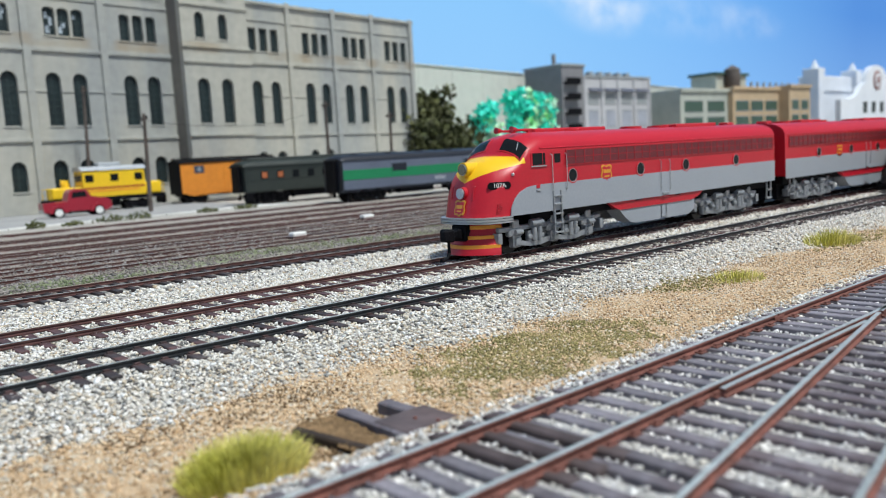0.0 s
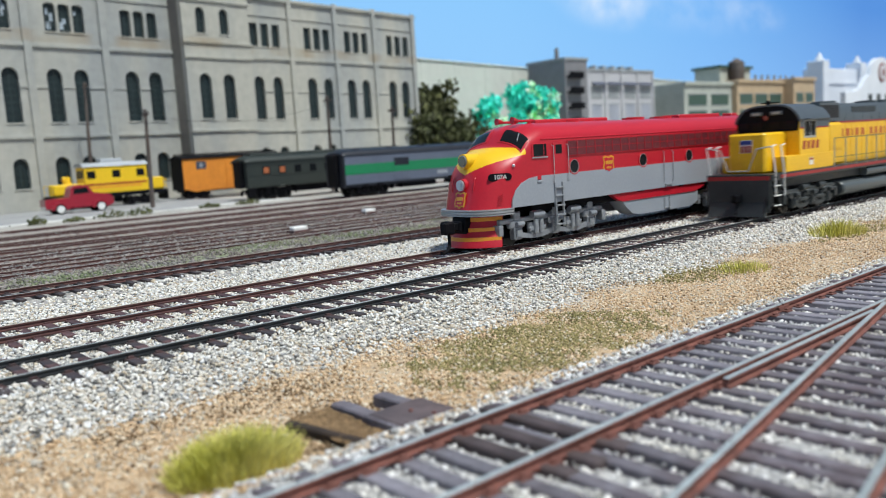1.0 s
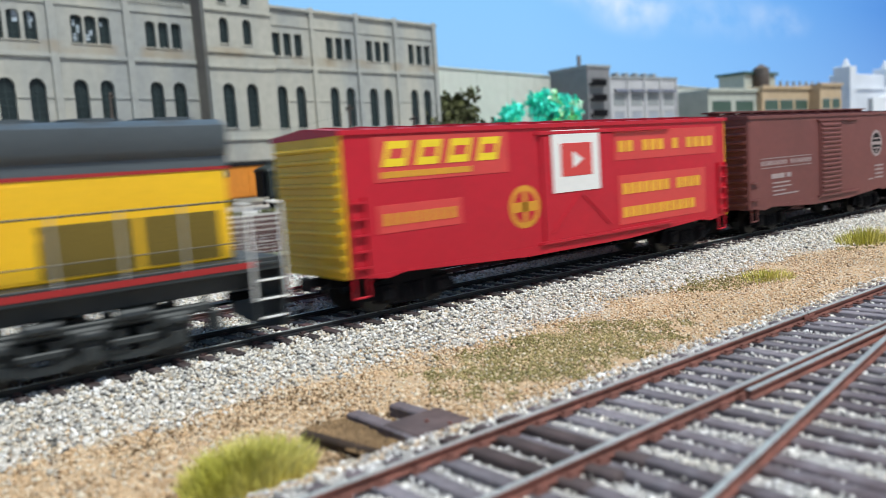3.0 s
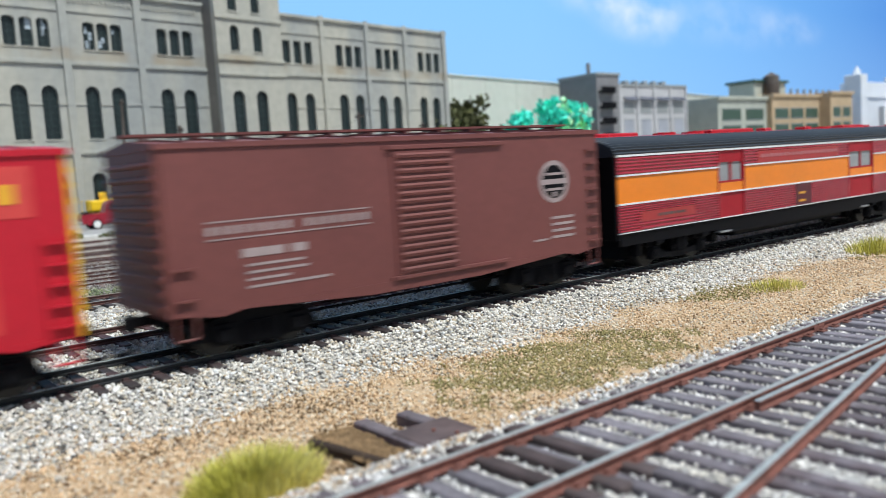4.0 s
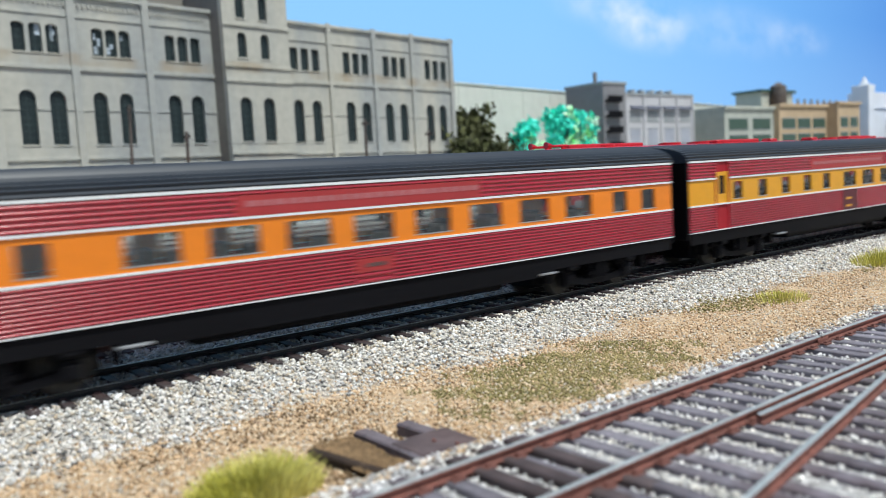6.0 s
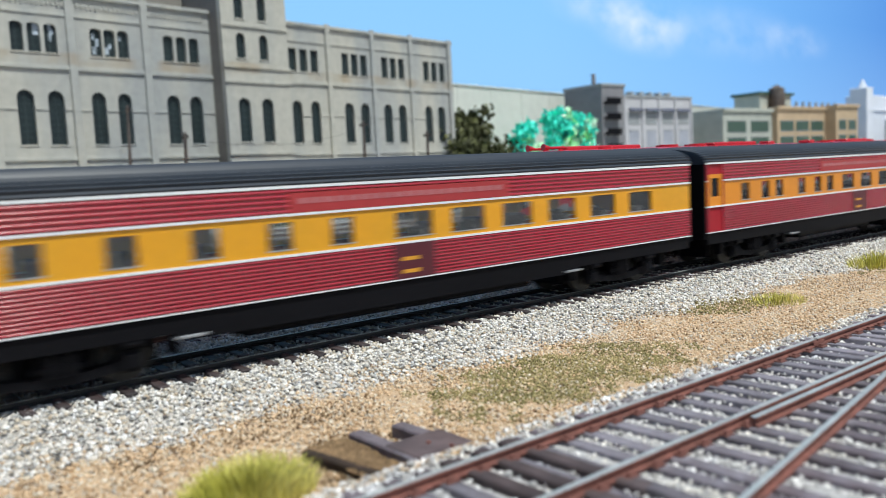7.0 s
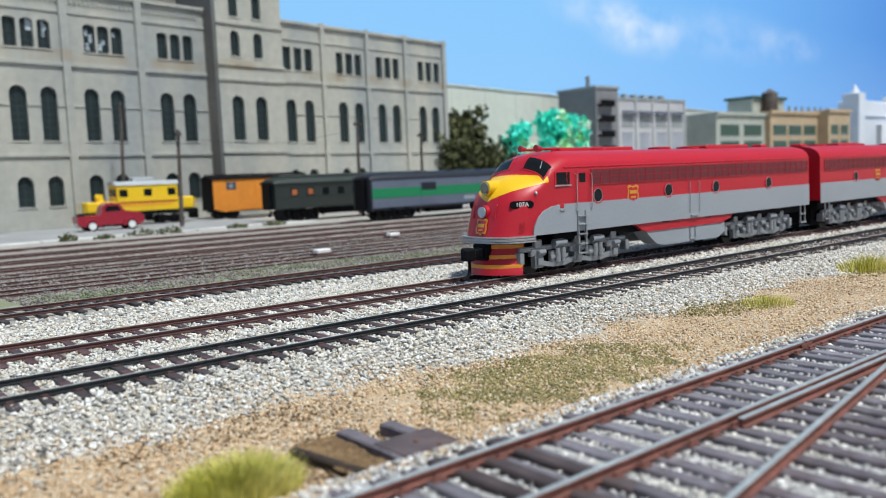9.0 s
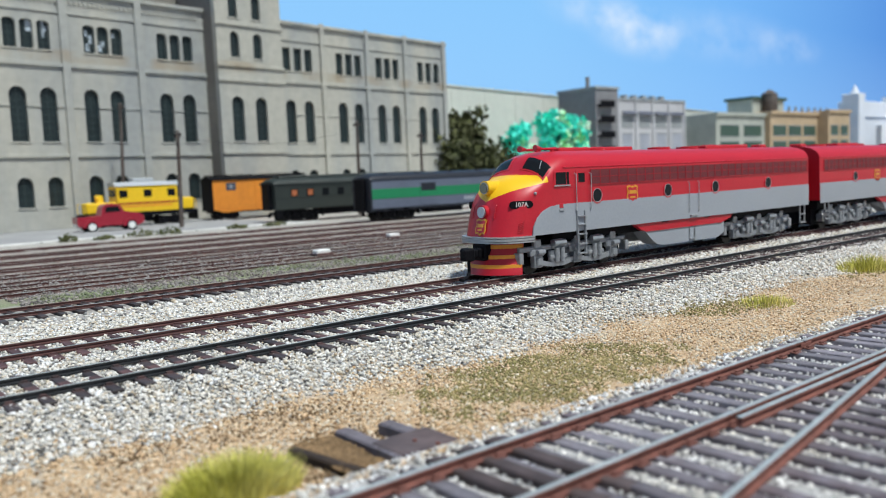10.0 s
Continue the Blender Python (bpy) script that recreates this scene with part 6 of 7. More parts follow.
WEED = material("dark_weed", (0.07, 0.085, 0.025), 0.95, spread=0.3, grain=200, second=(0.13, 0.13, 0.05), second_scale=40, island=0.4)


def weed_clump(x, y, w, h, seed):
    rng = random.Random(seed)
    m = Mesh()
    for _ in range(90):
        a, d = rng.uniform(0, 6.283), math.sqrt(rng.random())
        cx, cy, cz = w * d * math.cos(a), w * 0.4 * d * math.sin(a), h * rng.random() * (1 - 0.6 * d)
        r = rng.uniform(0.06, 0.14)
        m.add([(cx + r * p[0], cy + r * p[1], cz + r * p[2]) for p in OCTA], [tuple(f) for f in OCTA_F])
    t = tagged(part("weed_clump", m, WEED), "dark green weed clump beside the kerb", "weeds", "weed clumps")
    t.matrix_basis = pose(*cm((x, y, YARD_Z - 0.05)))


for k, (x, y, w, h) in enumerate(((20.8, 59.8, 0.9, 0.9), (27.3, 59.4, 1.6, 0.8), (30.2, 59.4, 1.3, 0.9), (37.5, 59.8, 1.2, 0.6), (24.0, 59.6, 1.0, 0.4), (42, 60, 1.4, 0.5))):
    weed_clump(x, y, w, h, k)


def switch_box(x, y):
    b = thing("switch_box", (x, y, -0.2), "small white switch machine box beside the track", "switch box", "switch boxes")
    part("cover", Mesh().box(-0.48, 0.48, -0.28, 0.28, 0.0, 0.26, 0.06), WHITE, b)
    part("base_plate", Mesh().box(-0.6, 0.6, -0.4, 0.4, -0.08, 0.04, 0.02), TIE_DARK, b)


switch_box(36.2, 29.9)
switch_box(25.9, 23.0)

POLE = material("weathered_pole_wood", (0.085, 0.065, 0.055), 0.9, spread=0.3, grain=120, second=(0.13, 0.11, 0.1), second_scale=20, bump=0.4)


def utility_pole(x, y, h, lean=0.0):
    p = thing("utility_pole", (x, y, YARD_Z), "weathered brown wooden utility pole", "utility pole", "utility poles")
    part("pole", Mesh().tube((0, 0, -0.3), (lean, 0, h), 0.26, 10, 0.17), POLE, p)
    part("crossarm", Mesh().box(lean - 0.08, lean + 0.08, -0.9, 0.9, h - 0.7, h - 0.5, 0.02), POLE, p)
    for q in (-0.75, -0.35, 0.35, 0.75):
        part("insulator", Mesh().tube((lean, q, h - 0.5), (lean, q, h - 0.3), 0.07, 8), BLACK, p)


utility_pole(35.4, 69.6, 10.9, 0.3)
utility_pole(34.4, 86.2, 15.6, 0.6)
utility_pole(60.5, 71.0, 12.4, 0.2)
utility_pole(71.2, 71.0, 10.9, 0.2)
POLE_WIRE = Mesh()
for z in (9.9,):
    a, b = Vector((35.7, 69.6, z)), Vector((60.7, 71.0, z + 1.2))
    pts = [a.lerp(b, k / 12) - Vector((0, 0, 1.4 * math.sin(math.pi * k / 12))) for k in range(13)]
    POLE_WIRE.pipe(pts, 0.018, 4)
tagged(part("overhead_wire", POLE_WIRE, BLACK), "thin dark sagging wire between utility poles", "wire")

SWITCH_YELLOW = material("switcher_yellow_paint", (0.86, 0.56, 0.012), 0.45, spread=0.06, grain=300, second=(0.8, 0.5, 0.015), second_scale=20)
ROOF_SILVER = material("silver_roof_paint", (0.42, 0.45, 0.48), 0.5, spread=0.08, grain=300)


def switcher():
    """A yellow centre-cab switcher with a hood at each end."""
    s = thing("yellow_switcher", (28.4, 83.7, YARD_Z), "yellow centre-cab switcher locomotive with silver roof", "locomotive")
    part("frame", Mesh().box(0, 14.1, -1.6, 1.6, 1.25, 1.75, 0.05), BLACK, s)
    part("hood", Mesh().box(0.5, 4.1, -1.15, 1.15, 1.75, 3.1, 0.15), SWITCH_YELLOW, s)
    part("hood", Mesh().box(11.5, 13.9, -1.15, 1.15, 1.75, 3.3, 0.15), SWITCH_YELLOW, s)
    for k in range(4):
        part("hood_door", Mesh().box(0.75 + k * 0.7, 1.3 + k * 0.7, -1.18, -1.14, 1.9, 2.9, 0.01), SWITCH_YELLOW, s)
    part("headlamp", Mesh().tube((2.4, 0, 3.0), (2.4, 0, 4.0), 0.5, 12, 0.4).tube((1.9, 0, 3.7), (2.5, 0, 3.7), 0.34, 12), SWITCH_YELLOW, s)
    cab = part("cab", Mesh().box(4.0, 11.6, -1.6, 1.6, 1.75, 5.0, 0.06), SWITCH_YELLOW, s)
    rf = [(-1.72, 5.0), (1.72, 5.0), (1.5, 5.25), (0.8, 5.5), (-0.8, 5.5), (-1.5, 5.25)]
    part("roof", Mesh().prism(rf, 0, 3.8, 11.8), ROOF_SILVER, s, "silver grey cab roof")
    part("roof_box", Mesh().box(6.3, 9.0, -0.7, 0.7, 5.45, 5.95, 0.1), ROOF_SILVER, s)
    for x in (4.3, 7.3, 10.3):
        w = part("window", Mesh().box(x, x + 1.0, -1.63, -1.58, 3.6, 4.5, 0.02), BLACK, cab)
        part("pane", Mesh().box(x + 0.12, x + 0.88, -1.645, -1.62, 3.72, 4.38), GLASS, w)
    for y in (-0.9, 0.0, 0.9):
        part("end_window", Mesh().box(3.94, 4.02, y - 0.3, y + 0.3, 3.7, 4.6), GLASS, cab)
    part("stripe", Mesh().box(4.1, 11.5, -1.625, -1.6, 2.75, 2.95), RED_LINE, s)
    part("letter_bar", Mesh().box(4.6, 10.8, -1.63, -1.61, 2.4, 2.6), ORANGE_LINE, s)
    truck(s, (2.2, 4.4), BLACK)
    truck(s, (9.6, 11.8), BLACK)
    part("fuel_tank", Mesh().box(5.6, 8.4, -1.3, 1.3, 0.5, 1.3, 0.1), BLACK, s)
    for x in (-0.1, 14.0):
        part("pilot", Mesh().box(x, x + 0.2, -1.5, 1.5, 0.4, 1.6, 0.03), BLACK, s)
    for x in (0.15, 13.95):
        part("handrail", Mesh().pipe([(x, -1.5, 1.7), (x, -1.5, 3.0), (x, 1.5, 3.0), (x, 1.5, 1.7)], 0.05), SWITCH_YELLOW, s)


switcher()


def siding_boxcar():
    b = thing("orange_boxcar", (44.6, 83.7, YARD_Z), "orange wooden reefer car with black roof and ends", "boxcar")
    OR = material("reefer_orange_paint", (0.70, 0.24, 0.02), 0.6, spread=0.08, grain=200, second=(0.62, 0.21, 0.02), second_scale=20)
    part("body", Mesh().box(0.1, 14.5, -1.7, 1.7, 1.3, 5.3, 0.04), OR, b)
    part("end", Mesh().box(-0.05, 0.12, -1.72, 1.72, 1.2, 5.4, 0.02), BLACK, b)
    part("roof", Mesh().prism([(-1.85, 5.25), (1.85, 5.25), (1.85, 5.42), (0, 5.85), (-1.85, 5.42)], 0, -0.15, 14.7), BLACK, b)
    part("roof_walk", Mesh().box(-0.2, 14.8, -0.3, 0.3, 5.88, 5.98), BLACK, b)
    for k in range(3):
        part("door_board", Mesh().box(6.2 + k * 0.85, 7.0 + k * 0.85, -1.76, -1.68, 1.5, 5.1, 0.01), OR, b)
    em = part("emblem", Mesh().box(2.0, 3.4, -1.73, -1.69, 3.9, 4.9), material("blue_emblem", (0.05, 0.06, 0.09), 0.6), b)
    part("emblem_mark", Mesh().box(2.55, 2.85, -1.745, -1.725, 4.1, 4.7).box(2.3, 3.1, -1.745, -1.725, 4.35, 4.45), GREY, em)
    part("sill", Mesh().prism([(0.2, 1.35), (14.4, 1.35), (13, 0.95), (10, 1.1), (4.5, 1.1), (1.6, 0.95)], 1, -1.68, -1.6), OR, b)
    part("underframe", Mesh().box(0.3, 14.3, -1.2, 1.2, 0.9, 1.35), BLACK, b)
    truck(b, (1.4, 3.3), BLACK)
    truck(b, (11.3, 13.2), BLACK)


siding_boxcar()
GREEN_BLACK = material("pullman_green_paint", (0.016, 0.024, 0.022), 0.6, spread=0.12, grain=300, second=(0.026, 0.032, 0.027), second_scale=15)


def arched_roof(length, half, eave, rise, x0=0.0, n=14, end_drop=0.6):
    rings = []
    for x, f in ((x0, 0.55), (x0 + 0.3, 0.85), (x0 + 0.8, 1.0), (x0 + length - 0.8, 1.0), (x0 + length - 0.3, 0.85), (x0 + length, 0.55)):
        rings.append([(x, -half * math.cos(math.pi * k / n), eave - (1 - f) * end_drop * 0.2 + rise * f * max(0.0, math.sin(math.pi * k / n)) ** 0.8) for k in range(n + 1)])
    return rings


def heavyweight():
    h = thing("dark_green_passenger_car", (44.0, 65.3, YARD_Z), "dark green heavyweight passenger car with lit windows", "passenger car")
    part("body", Mesh().box(0.2, 24, -1.7, 1.7, 1.4, 4.4, 0.04), GREEN_BLACK, h)
    part("roof", Mesh().loft(arched_roof(24.4, 1.8, 4.35, 0.75)), GREEN_BLACK, h)
    part("clerestory", Mesh().box(1.2, 23, -0.8, 0.8, 4.9, 5.35, 0.12), GREEN_BLACK, h)
    part("vestibule", Mesh().box(-0.25, 0.25, -0.9, 0.9, 1.4, 4.5, 0.1), BLACK, h)
    for k in range(9):
        w = part("window", Mesh().box(2.2 + k * 2.1, 3.1 + k * 2.1, -1.735, -1.69, 2.9, 3.75, 0.02), BLACK, h)
        # First two panes are coloured orange to look lit; nothing glows.
        part("pane", Mesh().box(2.32 + k * 2.1, 2.98 + k * 2.1, -1.75, -1.73, 3.0, 3.65), material("orange_lit_pane", (0.42, 0.13, 0.05), 0.5) if k in (0, 1) else GLASS, w)
    for z in (2.7, 3.95, 1.6):
        part("belt_rail", Mesh().box(0.3, 24, -1.73, -1.69, z, z + 0.1), GREEN_BLACK, h)
    part("side_steps", Mesh().box(0.2, 1.1, -1.7, -1.3, 0.4, 1.4, 0.03), BLACK, h)
    part("underframe", Mesh().box(6.6, 18, -1.3, 1.3, 0.6, 1.4, 0.06), BLACK, h)
    truck(h, (1.8, 3.7, 5.6), BLACK, style="passenger")
    truck(h, (18.6, 20.5, 22.4), BLACK, style="passenger")


heavyweight()


def green_stripe_car():
    c = thing("grey_baggage_car", (48.9, 52.9, YARD_Z), "grey baggage car with green stripe and dark roof", "passenger car")
    NAVY = material("blue_black_paint", (0.010, 0.013, 0.022), 0.5, spread=0.12, grain=300)
    BLUEGREY = material("blue_grey_paint", (0.125, 0.15, 0.205), 0.5, spread=0.07, grain=300, second=(0.105, 0.125, 0.175), second_scale=20)
    KELLY = material("green_stripe_paint", (0.01, 0.21, 0.085), 0.5, spread=0.06, grain=300)
    part("body", Mesh().box(0.15, 29, -1.68, 1.68, 1.3, 4.4, 0.03), BLUEGREY, c)
    part("roof", Mesh().loft(arched_roof(29.3, 1.76, 4.35, 0.75, -0.1)), NAVY, c)
    part("end_wall", Mesh().box(-0.05, 0.16, -1.7, 1.7, 1.0, 4.5, 0.02), NAVY, c)
    part("diaphragm", Mesh().box(-0.5, 0.0, -0.8, 0.8, 1.1, 4.5, 0.08), BLACK, c)
    part("green_stripe", Mesh().box(0.15, 29, -1.705, -1.67, 2.35, 3.4), KELLY, c)
    for a in (6.6, 17.6):
        d = part("door", Mesh().box(a, a + 2.4, -1.73, -1.69, 1.5, 4.1, 0.02), BLUEGREY, c)
        part("door_stripe", Mesh().box(a, a + 2.4, -1.745, -1.725, 2.35, 3.4), KELLY, d)
        part("door_window", Mesh().box(a + 0.15, a + 2.2, -1.755, -1.735, 3.0, 3.85), NAVY, d)
    for k in range(6):
        part("roof_vent", Mesh().box(2 + k * 4.6, 2.8 + k * 4.6, -0.9, -0.5, 4.85, 5.15, 0.05), NAVY, c)
    part("number_plate_panel", Mesh().box(13.0, 14.6, -1.71, -1.68, 1.7, 2.1), GREY, c)
    part("side_sill", Mesh().box(0.2, 29, -1.6, 1.6, 1.05, 1.35), NAVY, c)
    part("equipment", Mesh().box(8, 13, -1.4, -0.4, 0.5, 1.1, 0.05).box(15, 20, -1.4, -0.4, 0.5, 1.1, 0.05), BLACK, c)
    truck(c, (1.8, 3.7, 5.6), BLACK, style="passenger")
    truck(c, (23, 24.9, 26.8), BLACK, style="passenger")


green_stripe_car()
for k, (y, x0) in enumerate(((52.9, -60), (65.3, 38), (83.7, -60))):
    b = thing("spur_track", (0, y, 0), "yard spur with rusty rails", "track", "tracks", "structure")
    for s in (-1, 1):
        part("rail", Mesh().prism(rail_profile(s * 0.87, YARD_Z), 0, x0, 200), RAIL_BROWN, b)
    m = Mesh()
    for q in range(120):
        m.box(x0 + 0.8 * q * 1.2, x0 + 0.8 * q * 1.2 + 0.26, -1.5, 1.5, YARD_Z - 0.4, YARD_Z - 0.12)
    if k < 2:
        tagged(part("far_ties", m, TIE_BROWN, b), kind="stuff")


def pickup():
    """A rounded old pickup truck."""
    p = thing("pickup_truck", (25.5, 75.4, YARD_Z + 0.02), "dark red old pickup truck with white wheels", "truck", turn=-2)
    PAINT = material("dark_red_car_paint", (0.33, 0.016, 0.035), 0.3, spread=0.06, grain=300, coat=0.3)
    side = [(0.1, 0.75), (0.1, 1.5), (2.3, 1.55), (2.4, 1.8), (2.55, 2.4), (2.85, 2.66), (3.4, 2.74), (4.0, 2.66), (4.35, 2.4), (4.62, 1.9), (5.3, 1.8), (6.1, 1.66), (6.5, 1.35), (6.55, 0.7), (6.3, 0.55), (0.3, 0.55)]
    part("body", Mesh().prism(side, 1, -1.0, 1.0), PAINT, p)
    for x, y in ((1.4, -1.0), (5.2, -1.0), (1.4, 1.0), (5.2, 1.0)):
        s = -1 if y < 0 else 1
        arc = [(x + 0.85 * math.cos(math.pi * k / 10), 0.5 + 0.72 * math.sin(math.pi * k / 10)) for k in range(11)]
        part("fender", Mesh().prism([(x + 0.85, 0.45)] + arc + [(x - 0.85, 0.45)], 1, *sorted((y, y + s * 0.28))), PAINT, p)
        w = part("wheel", disc(Mesh(), x, y + s * 0.16, 0.48, 0.5, 0.28, 18), BLACK, p)
        part("hub", disc(Mesh(), x, y + s * 0.31, 0.48, 0.36, 0.05, 16), WHITE, w, "white wheel hub")
    for s in (-1, 1):
        part("side_window", Mesh().prism([(2.75, 1.85), (2.85, 2.4), (4.0, 2.45), (4.3, 1.9)], 1, *sorted((s * 0.99, s * 1.02))), GLASS, p)
        part("headlamp", Mesh().tube((6.3, s * 0.75, 1.2), (6.62, s * 0.75, 1.2), 0.18, 10), LENS, p)
    part("windscreen", Mesh().prism([(4.38, 2.38), (4.42, 2.4), (4.66, 1.88), (4.6, 1.86)], 1, -0.8, 0.8), GLASS, p)
    part("cargo_floor", Mesh().box(0.25, 2.6, -0.85, 0.85, 1.5, 1.53), BLACK, p)
    for x in (0.0, 6.56):
        part("bumper", Mesh().box(x, x + 0.14, -0.95, 0.95, 0.6, 0.8, 0.03), CHROME, p)
    for ob in p.children_recursive:
        ob.data.transform(Matrix.Scale(1.12, 4))


pickup()


# ---- the large plaster building ----
def arch_outline(u, w, z0, z1, rise, n=10):
    """An upright opening with a round head, centred on u."""
    r = w / 2
    return [(u - r, z0), (u + r, z0)] + [(u + r * math.cos(math.pi * k / n), z1 - rise + rise * math.sin(math.pi * k / n)) for k in range(n + 1)]


def brewery():
    """A long plastered industrial building with pilasters, bands and round-headed windows."""
    b = thing("plaster_factory", (27, 88.5, YARD_Z), "large beige plaster factory with tall arched windows", "building", turn=8.5)
    H0 = -YARD_Z  # heights below are over the rail
    tall = [(-3.4, 2.0), (0.2, 2.0), (5.55, 1.9), (9.0, 1.9), (16.0, 2.0), (19.45, 2.0), (37.15, 1.9), (40.8, 1.9), (47.95, 2.0), (51.5, 2.0), (56.9, 2.0), (60.45, 2.0), (67.3, 2.0), (70.75, 2.0)]
    tall += [(-12.5, 2.0), (-9.0, 2.0), (-22, 2.0), (-18.5, 2.0)]
    upper = [(-4.1, 0.6), (5.5, 9.8), (15.5, 20.1), (36.4, 41.5), (47.2, 52.1), (56.2, 61.1), (66.7, 71.8), (-13.2, -8.6)]
    doors = [(-3.4, 1.9), (0.2, 1.9), (5.3, 1.9), (8.8, 1.9), (16, 1.9), (19.4, 1.9), (37.3, 1.9), (41, 1.9), (48, 1.9), (51.4, 1.9)]

    def wall_row(m, u0, u1, z0, z1, openings, y0, y1):
        """A storey of wall whose openings (centre, width, low, high, round) go through it."""
        at = u0
        for u, w, lo, hi, rnd in sorted(openings):
            a, c = u - w / 2, u + w / 2
            m.box(at, a, y0, y1, z0, z1)
            m.box(a, c, y0, y1, z0, lo)
            m.box(a, c, y0, y1, hi, z1)
            if rnd:
                r = w / 2
                rise = r if rnd is True else rnd
                for s in (-1, 1):
                    arc = [(u + s * r * math.cos(math.pi / 2 * k / 6), hi - rise + rise * math.sin(math.pi / 2 * k / 6)) for k in range(7)]
                    m.prism(arc + [(u + s * r, hi)], 1, y0, y1)
            at = c
        m.box(at, u1, y0, y1, z0, z1)

    def glaze(parent, u, w, lo, hi, rnd, y):
        out = arch_outline(u, w, lo, hi, w / 2 if rnd is True else rnd) if rnd else [(u - w / 2, lo), (u + w / 2, lo), (u + w / 2, hi), (u - w / 2, hi)]
        win = part("window", Mesh().prism(out, 1, y + 0.45, y + 0.55), SASH, parent)
        bars = Mesh()
        n = max(2, int((hi - lo) / 0.8))
        for k in range(1, n):
            z = lo + (hi - lo) * k / n
            bars.box(u - w / 2 * 0.96, u + w / 2 * 0.96, y + 0.40, y + 0.46, z - 0.04, z + 0.04)
        bars.box(u - 0.05, u + 0.05, y + 0.40, y + 0.46, lo, hi - 0.1)
        part("glazing_grid", bars, material("muntin_green", (0.035, 0.055, 0.055), 0.5) if "muntin_green" not in bpy.data.materials else bpy.data.materials["muntin_green"], win)
        part("window_sill", Mesh().box(u - w / 2 - 0.15, u + w / 2 + 0.15, y - 0.12, y + 0.1, lo - 0.18, lo, 0.02), WALL, win)

    for u0, u1 in ((-40, 22.4), (33.2, 74.0)):
        wing = Mesh()
        inside = lambda u: u0 + 1 < u < u1 - 1
        rows = [(0 - 0.2, 8.0, [(u, w, 2.6, 6.3, True) for u, w in doors if inside(u)]),
                (8.0, 20.0, [(u, w, 10.65, 17.3, True) for u, w in tall if inside(u)]),
                (20.0, 29.5, [(a + (c - a) * (0.5 + 0.42 * (k - 1)), 1.5, 21.9, 25.4, 0.4 if u0 < 0 else False) for a, c in upper if inside(a) for k in range(3)])]
        for z0, z1, ops in rows:
            wall_row(wing, u0, u1, z0 + H0, z1 + H0, [(u, w, lo + H0, hi + H0, r) for u, w, lo, hi, r in ops], 0, 0.9)
        body = part("wall", wing, WALL, b, "beige plaster wall with dirt streaks")
        for z0, z1, ops in rows:
            for u, w, lo, hi, r in ops:
                glaze(body, u, w, lo + H0, hi + H0, r, 0)
        if u0 < 0:
            # Pale patches set over parts of some dark upper panes.
            for u, z, w, h in ((-1.4, 24.0, 0.7, 1.3), (0.3, 23.4, 0.35, 2.4), (0.6, 24.2, 0.3, 0.6), (5.75, 22.2, 0.5, 0.9), (6.15, 23.2, 0.4, 1.0), (5.7, 24.0, 0.4, 0.8), (7.4, 22.3, 0.5, 0.8), (7.75, 23.0, 0.45, 0.7), (9.2, 24.2, 0.35, 0.5)):
                part("pale_pane", Mesh().box(u - w / 2, u + w / 2, 0.41, 0.448, z + H0, z + h + H0), PALE_PANE, body, "pale blue-white patch on a dark pane")
        part("roof", Mesh().box(u0, u1, 0.9, 28, 28.4 + H0, 28.9 + H0), WALL_DARK, b)
        part("back_wall", Mesh().box(u0, u1, 27, 28, 0, 28.4 + H0).box(u1 - 0.9, u1, 0.9, 27, 0, 29.4 + H0).box(u0, u0 + 0.9, 0.9, 27, 0, 29.4 + H0), WALL, b)
        for z, h, d in ((20.1, 0.5, 0.28), (8.9, 0.45, 0.25), (26.6, 0.35, 0.15), (29.2, 0.5, 0.4)):
            part("string_course", Mesh().box(u0, u1 + (0.2 if u1 > 60 else 0), -d, 0.0, z + H0 - h / 2, z + H0 + h / 2, 0.04), WALL, b, "plaster band moulding")
    for u, w in ((2.6, 1.0), (12.5, 1.0), (43.9, 0.9), (53.7, 0.9), (63.0, 0.9), (73.4, 1.0), (-7.0, 1.0), (-16, 1.0)):
        part("pilaster", Mesh().box(u - w / 2, u + w / 2, -0.42, 0.0, 0, 29.7 + H0, 0.06), WALL, b)
    for u0, u1 in ((-40, 22.4), (36.0, 74.0)):
        at = u0
        for u, w in sorted(q for q in tall if u0 < q[0] < u1):
            part("impost_band", Mesh().box(at, u - w / 2, -0.12, 0.0, 14.85 + H0, 15.15 + H0, 0.03), WALL, b)
            at = u + w / 2
        part("impost_band", Mesh().box(at, u1, -0.12, 0.0, 14.85 + H0, 15.15 + H0, 0.03), WALL, b)
    corbel = Mesh().box(-0.16, 0.16, -0.22, 0.0, 27.75 + H0, 28.25 + H0, 0.03).data("corbel")
    corbel.materials.append(WALL)
    for k in range(72):
        part("corbel", corbel, None, b).matrix_basis = pose(*cm((-21.5 + 0.6 * k, 0, 0)))
    # tower
    t0, t1, d = 22.4, 33.6, -3.2
    tower = Mesh()
    ops = [(25.3, 2.0, 10.65, 17.0, True), (29.3, 2.0, 10.65, 17.0, True)]
    wall_row(tower, t0, t1, H0 - 0.2, 20.2 + H0, [(u, w, lo + H0, hi + H0, r) for u, w, lo, hi, r in ops], d, d + 0.9)
    ops2 = [(25.4, 1.5, 22.6, 26.2, True), (29.3, 1.5, 22.6, 26.2, True)]
    wall_row(tower, t0, t1, 20.2 + H0, 27.2 + H0, [(u, w, lo + H0, hi + H0, r) for u, w, lo, hi, r in ops2], d, d + 0.9)
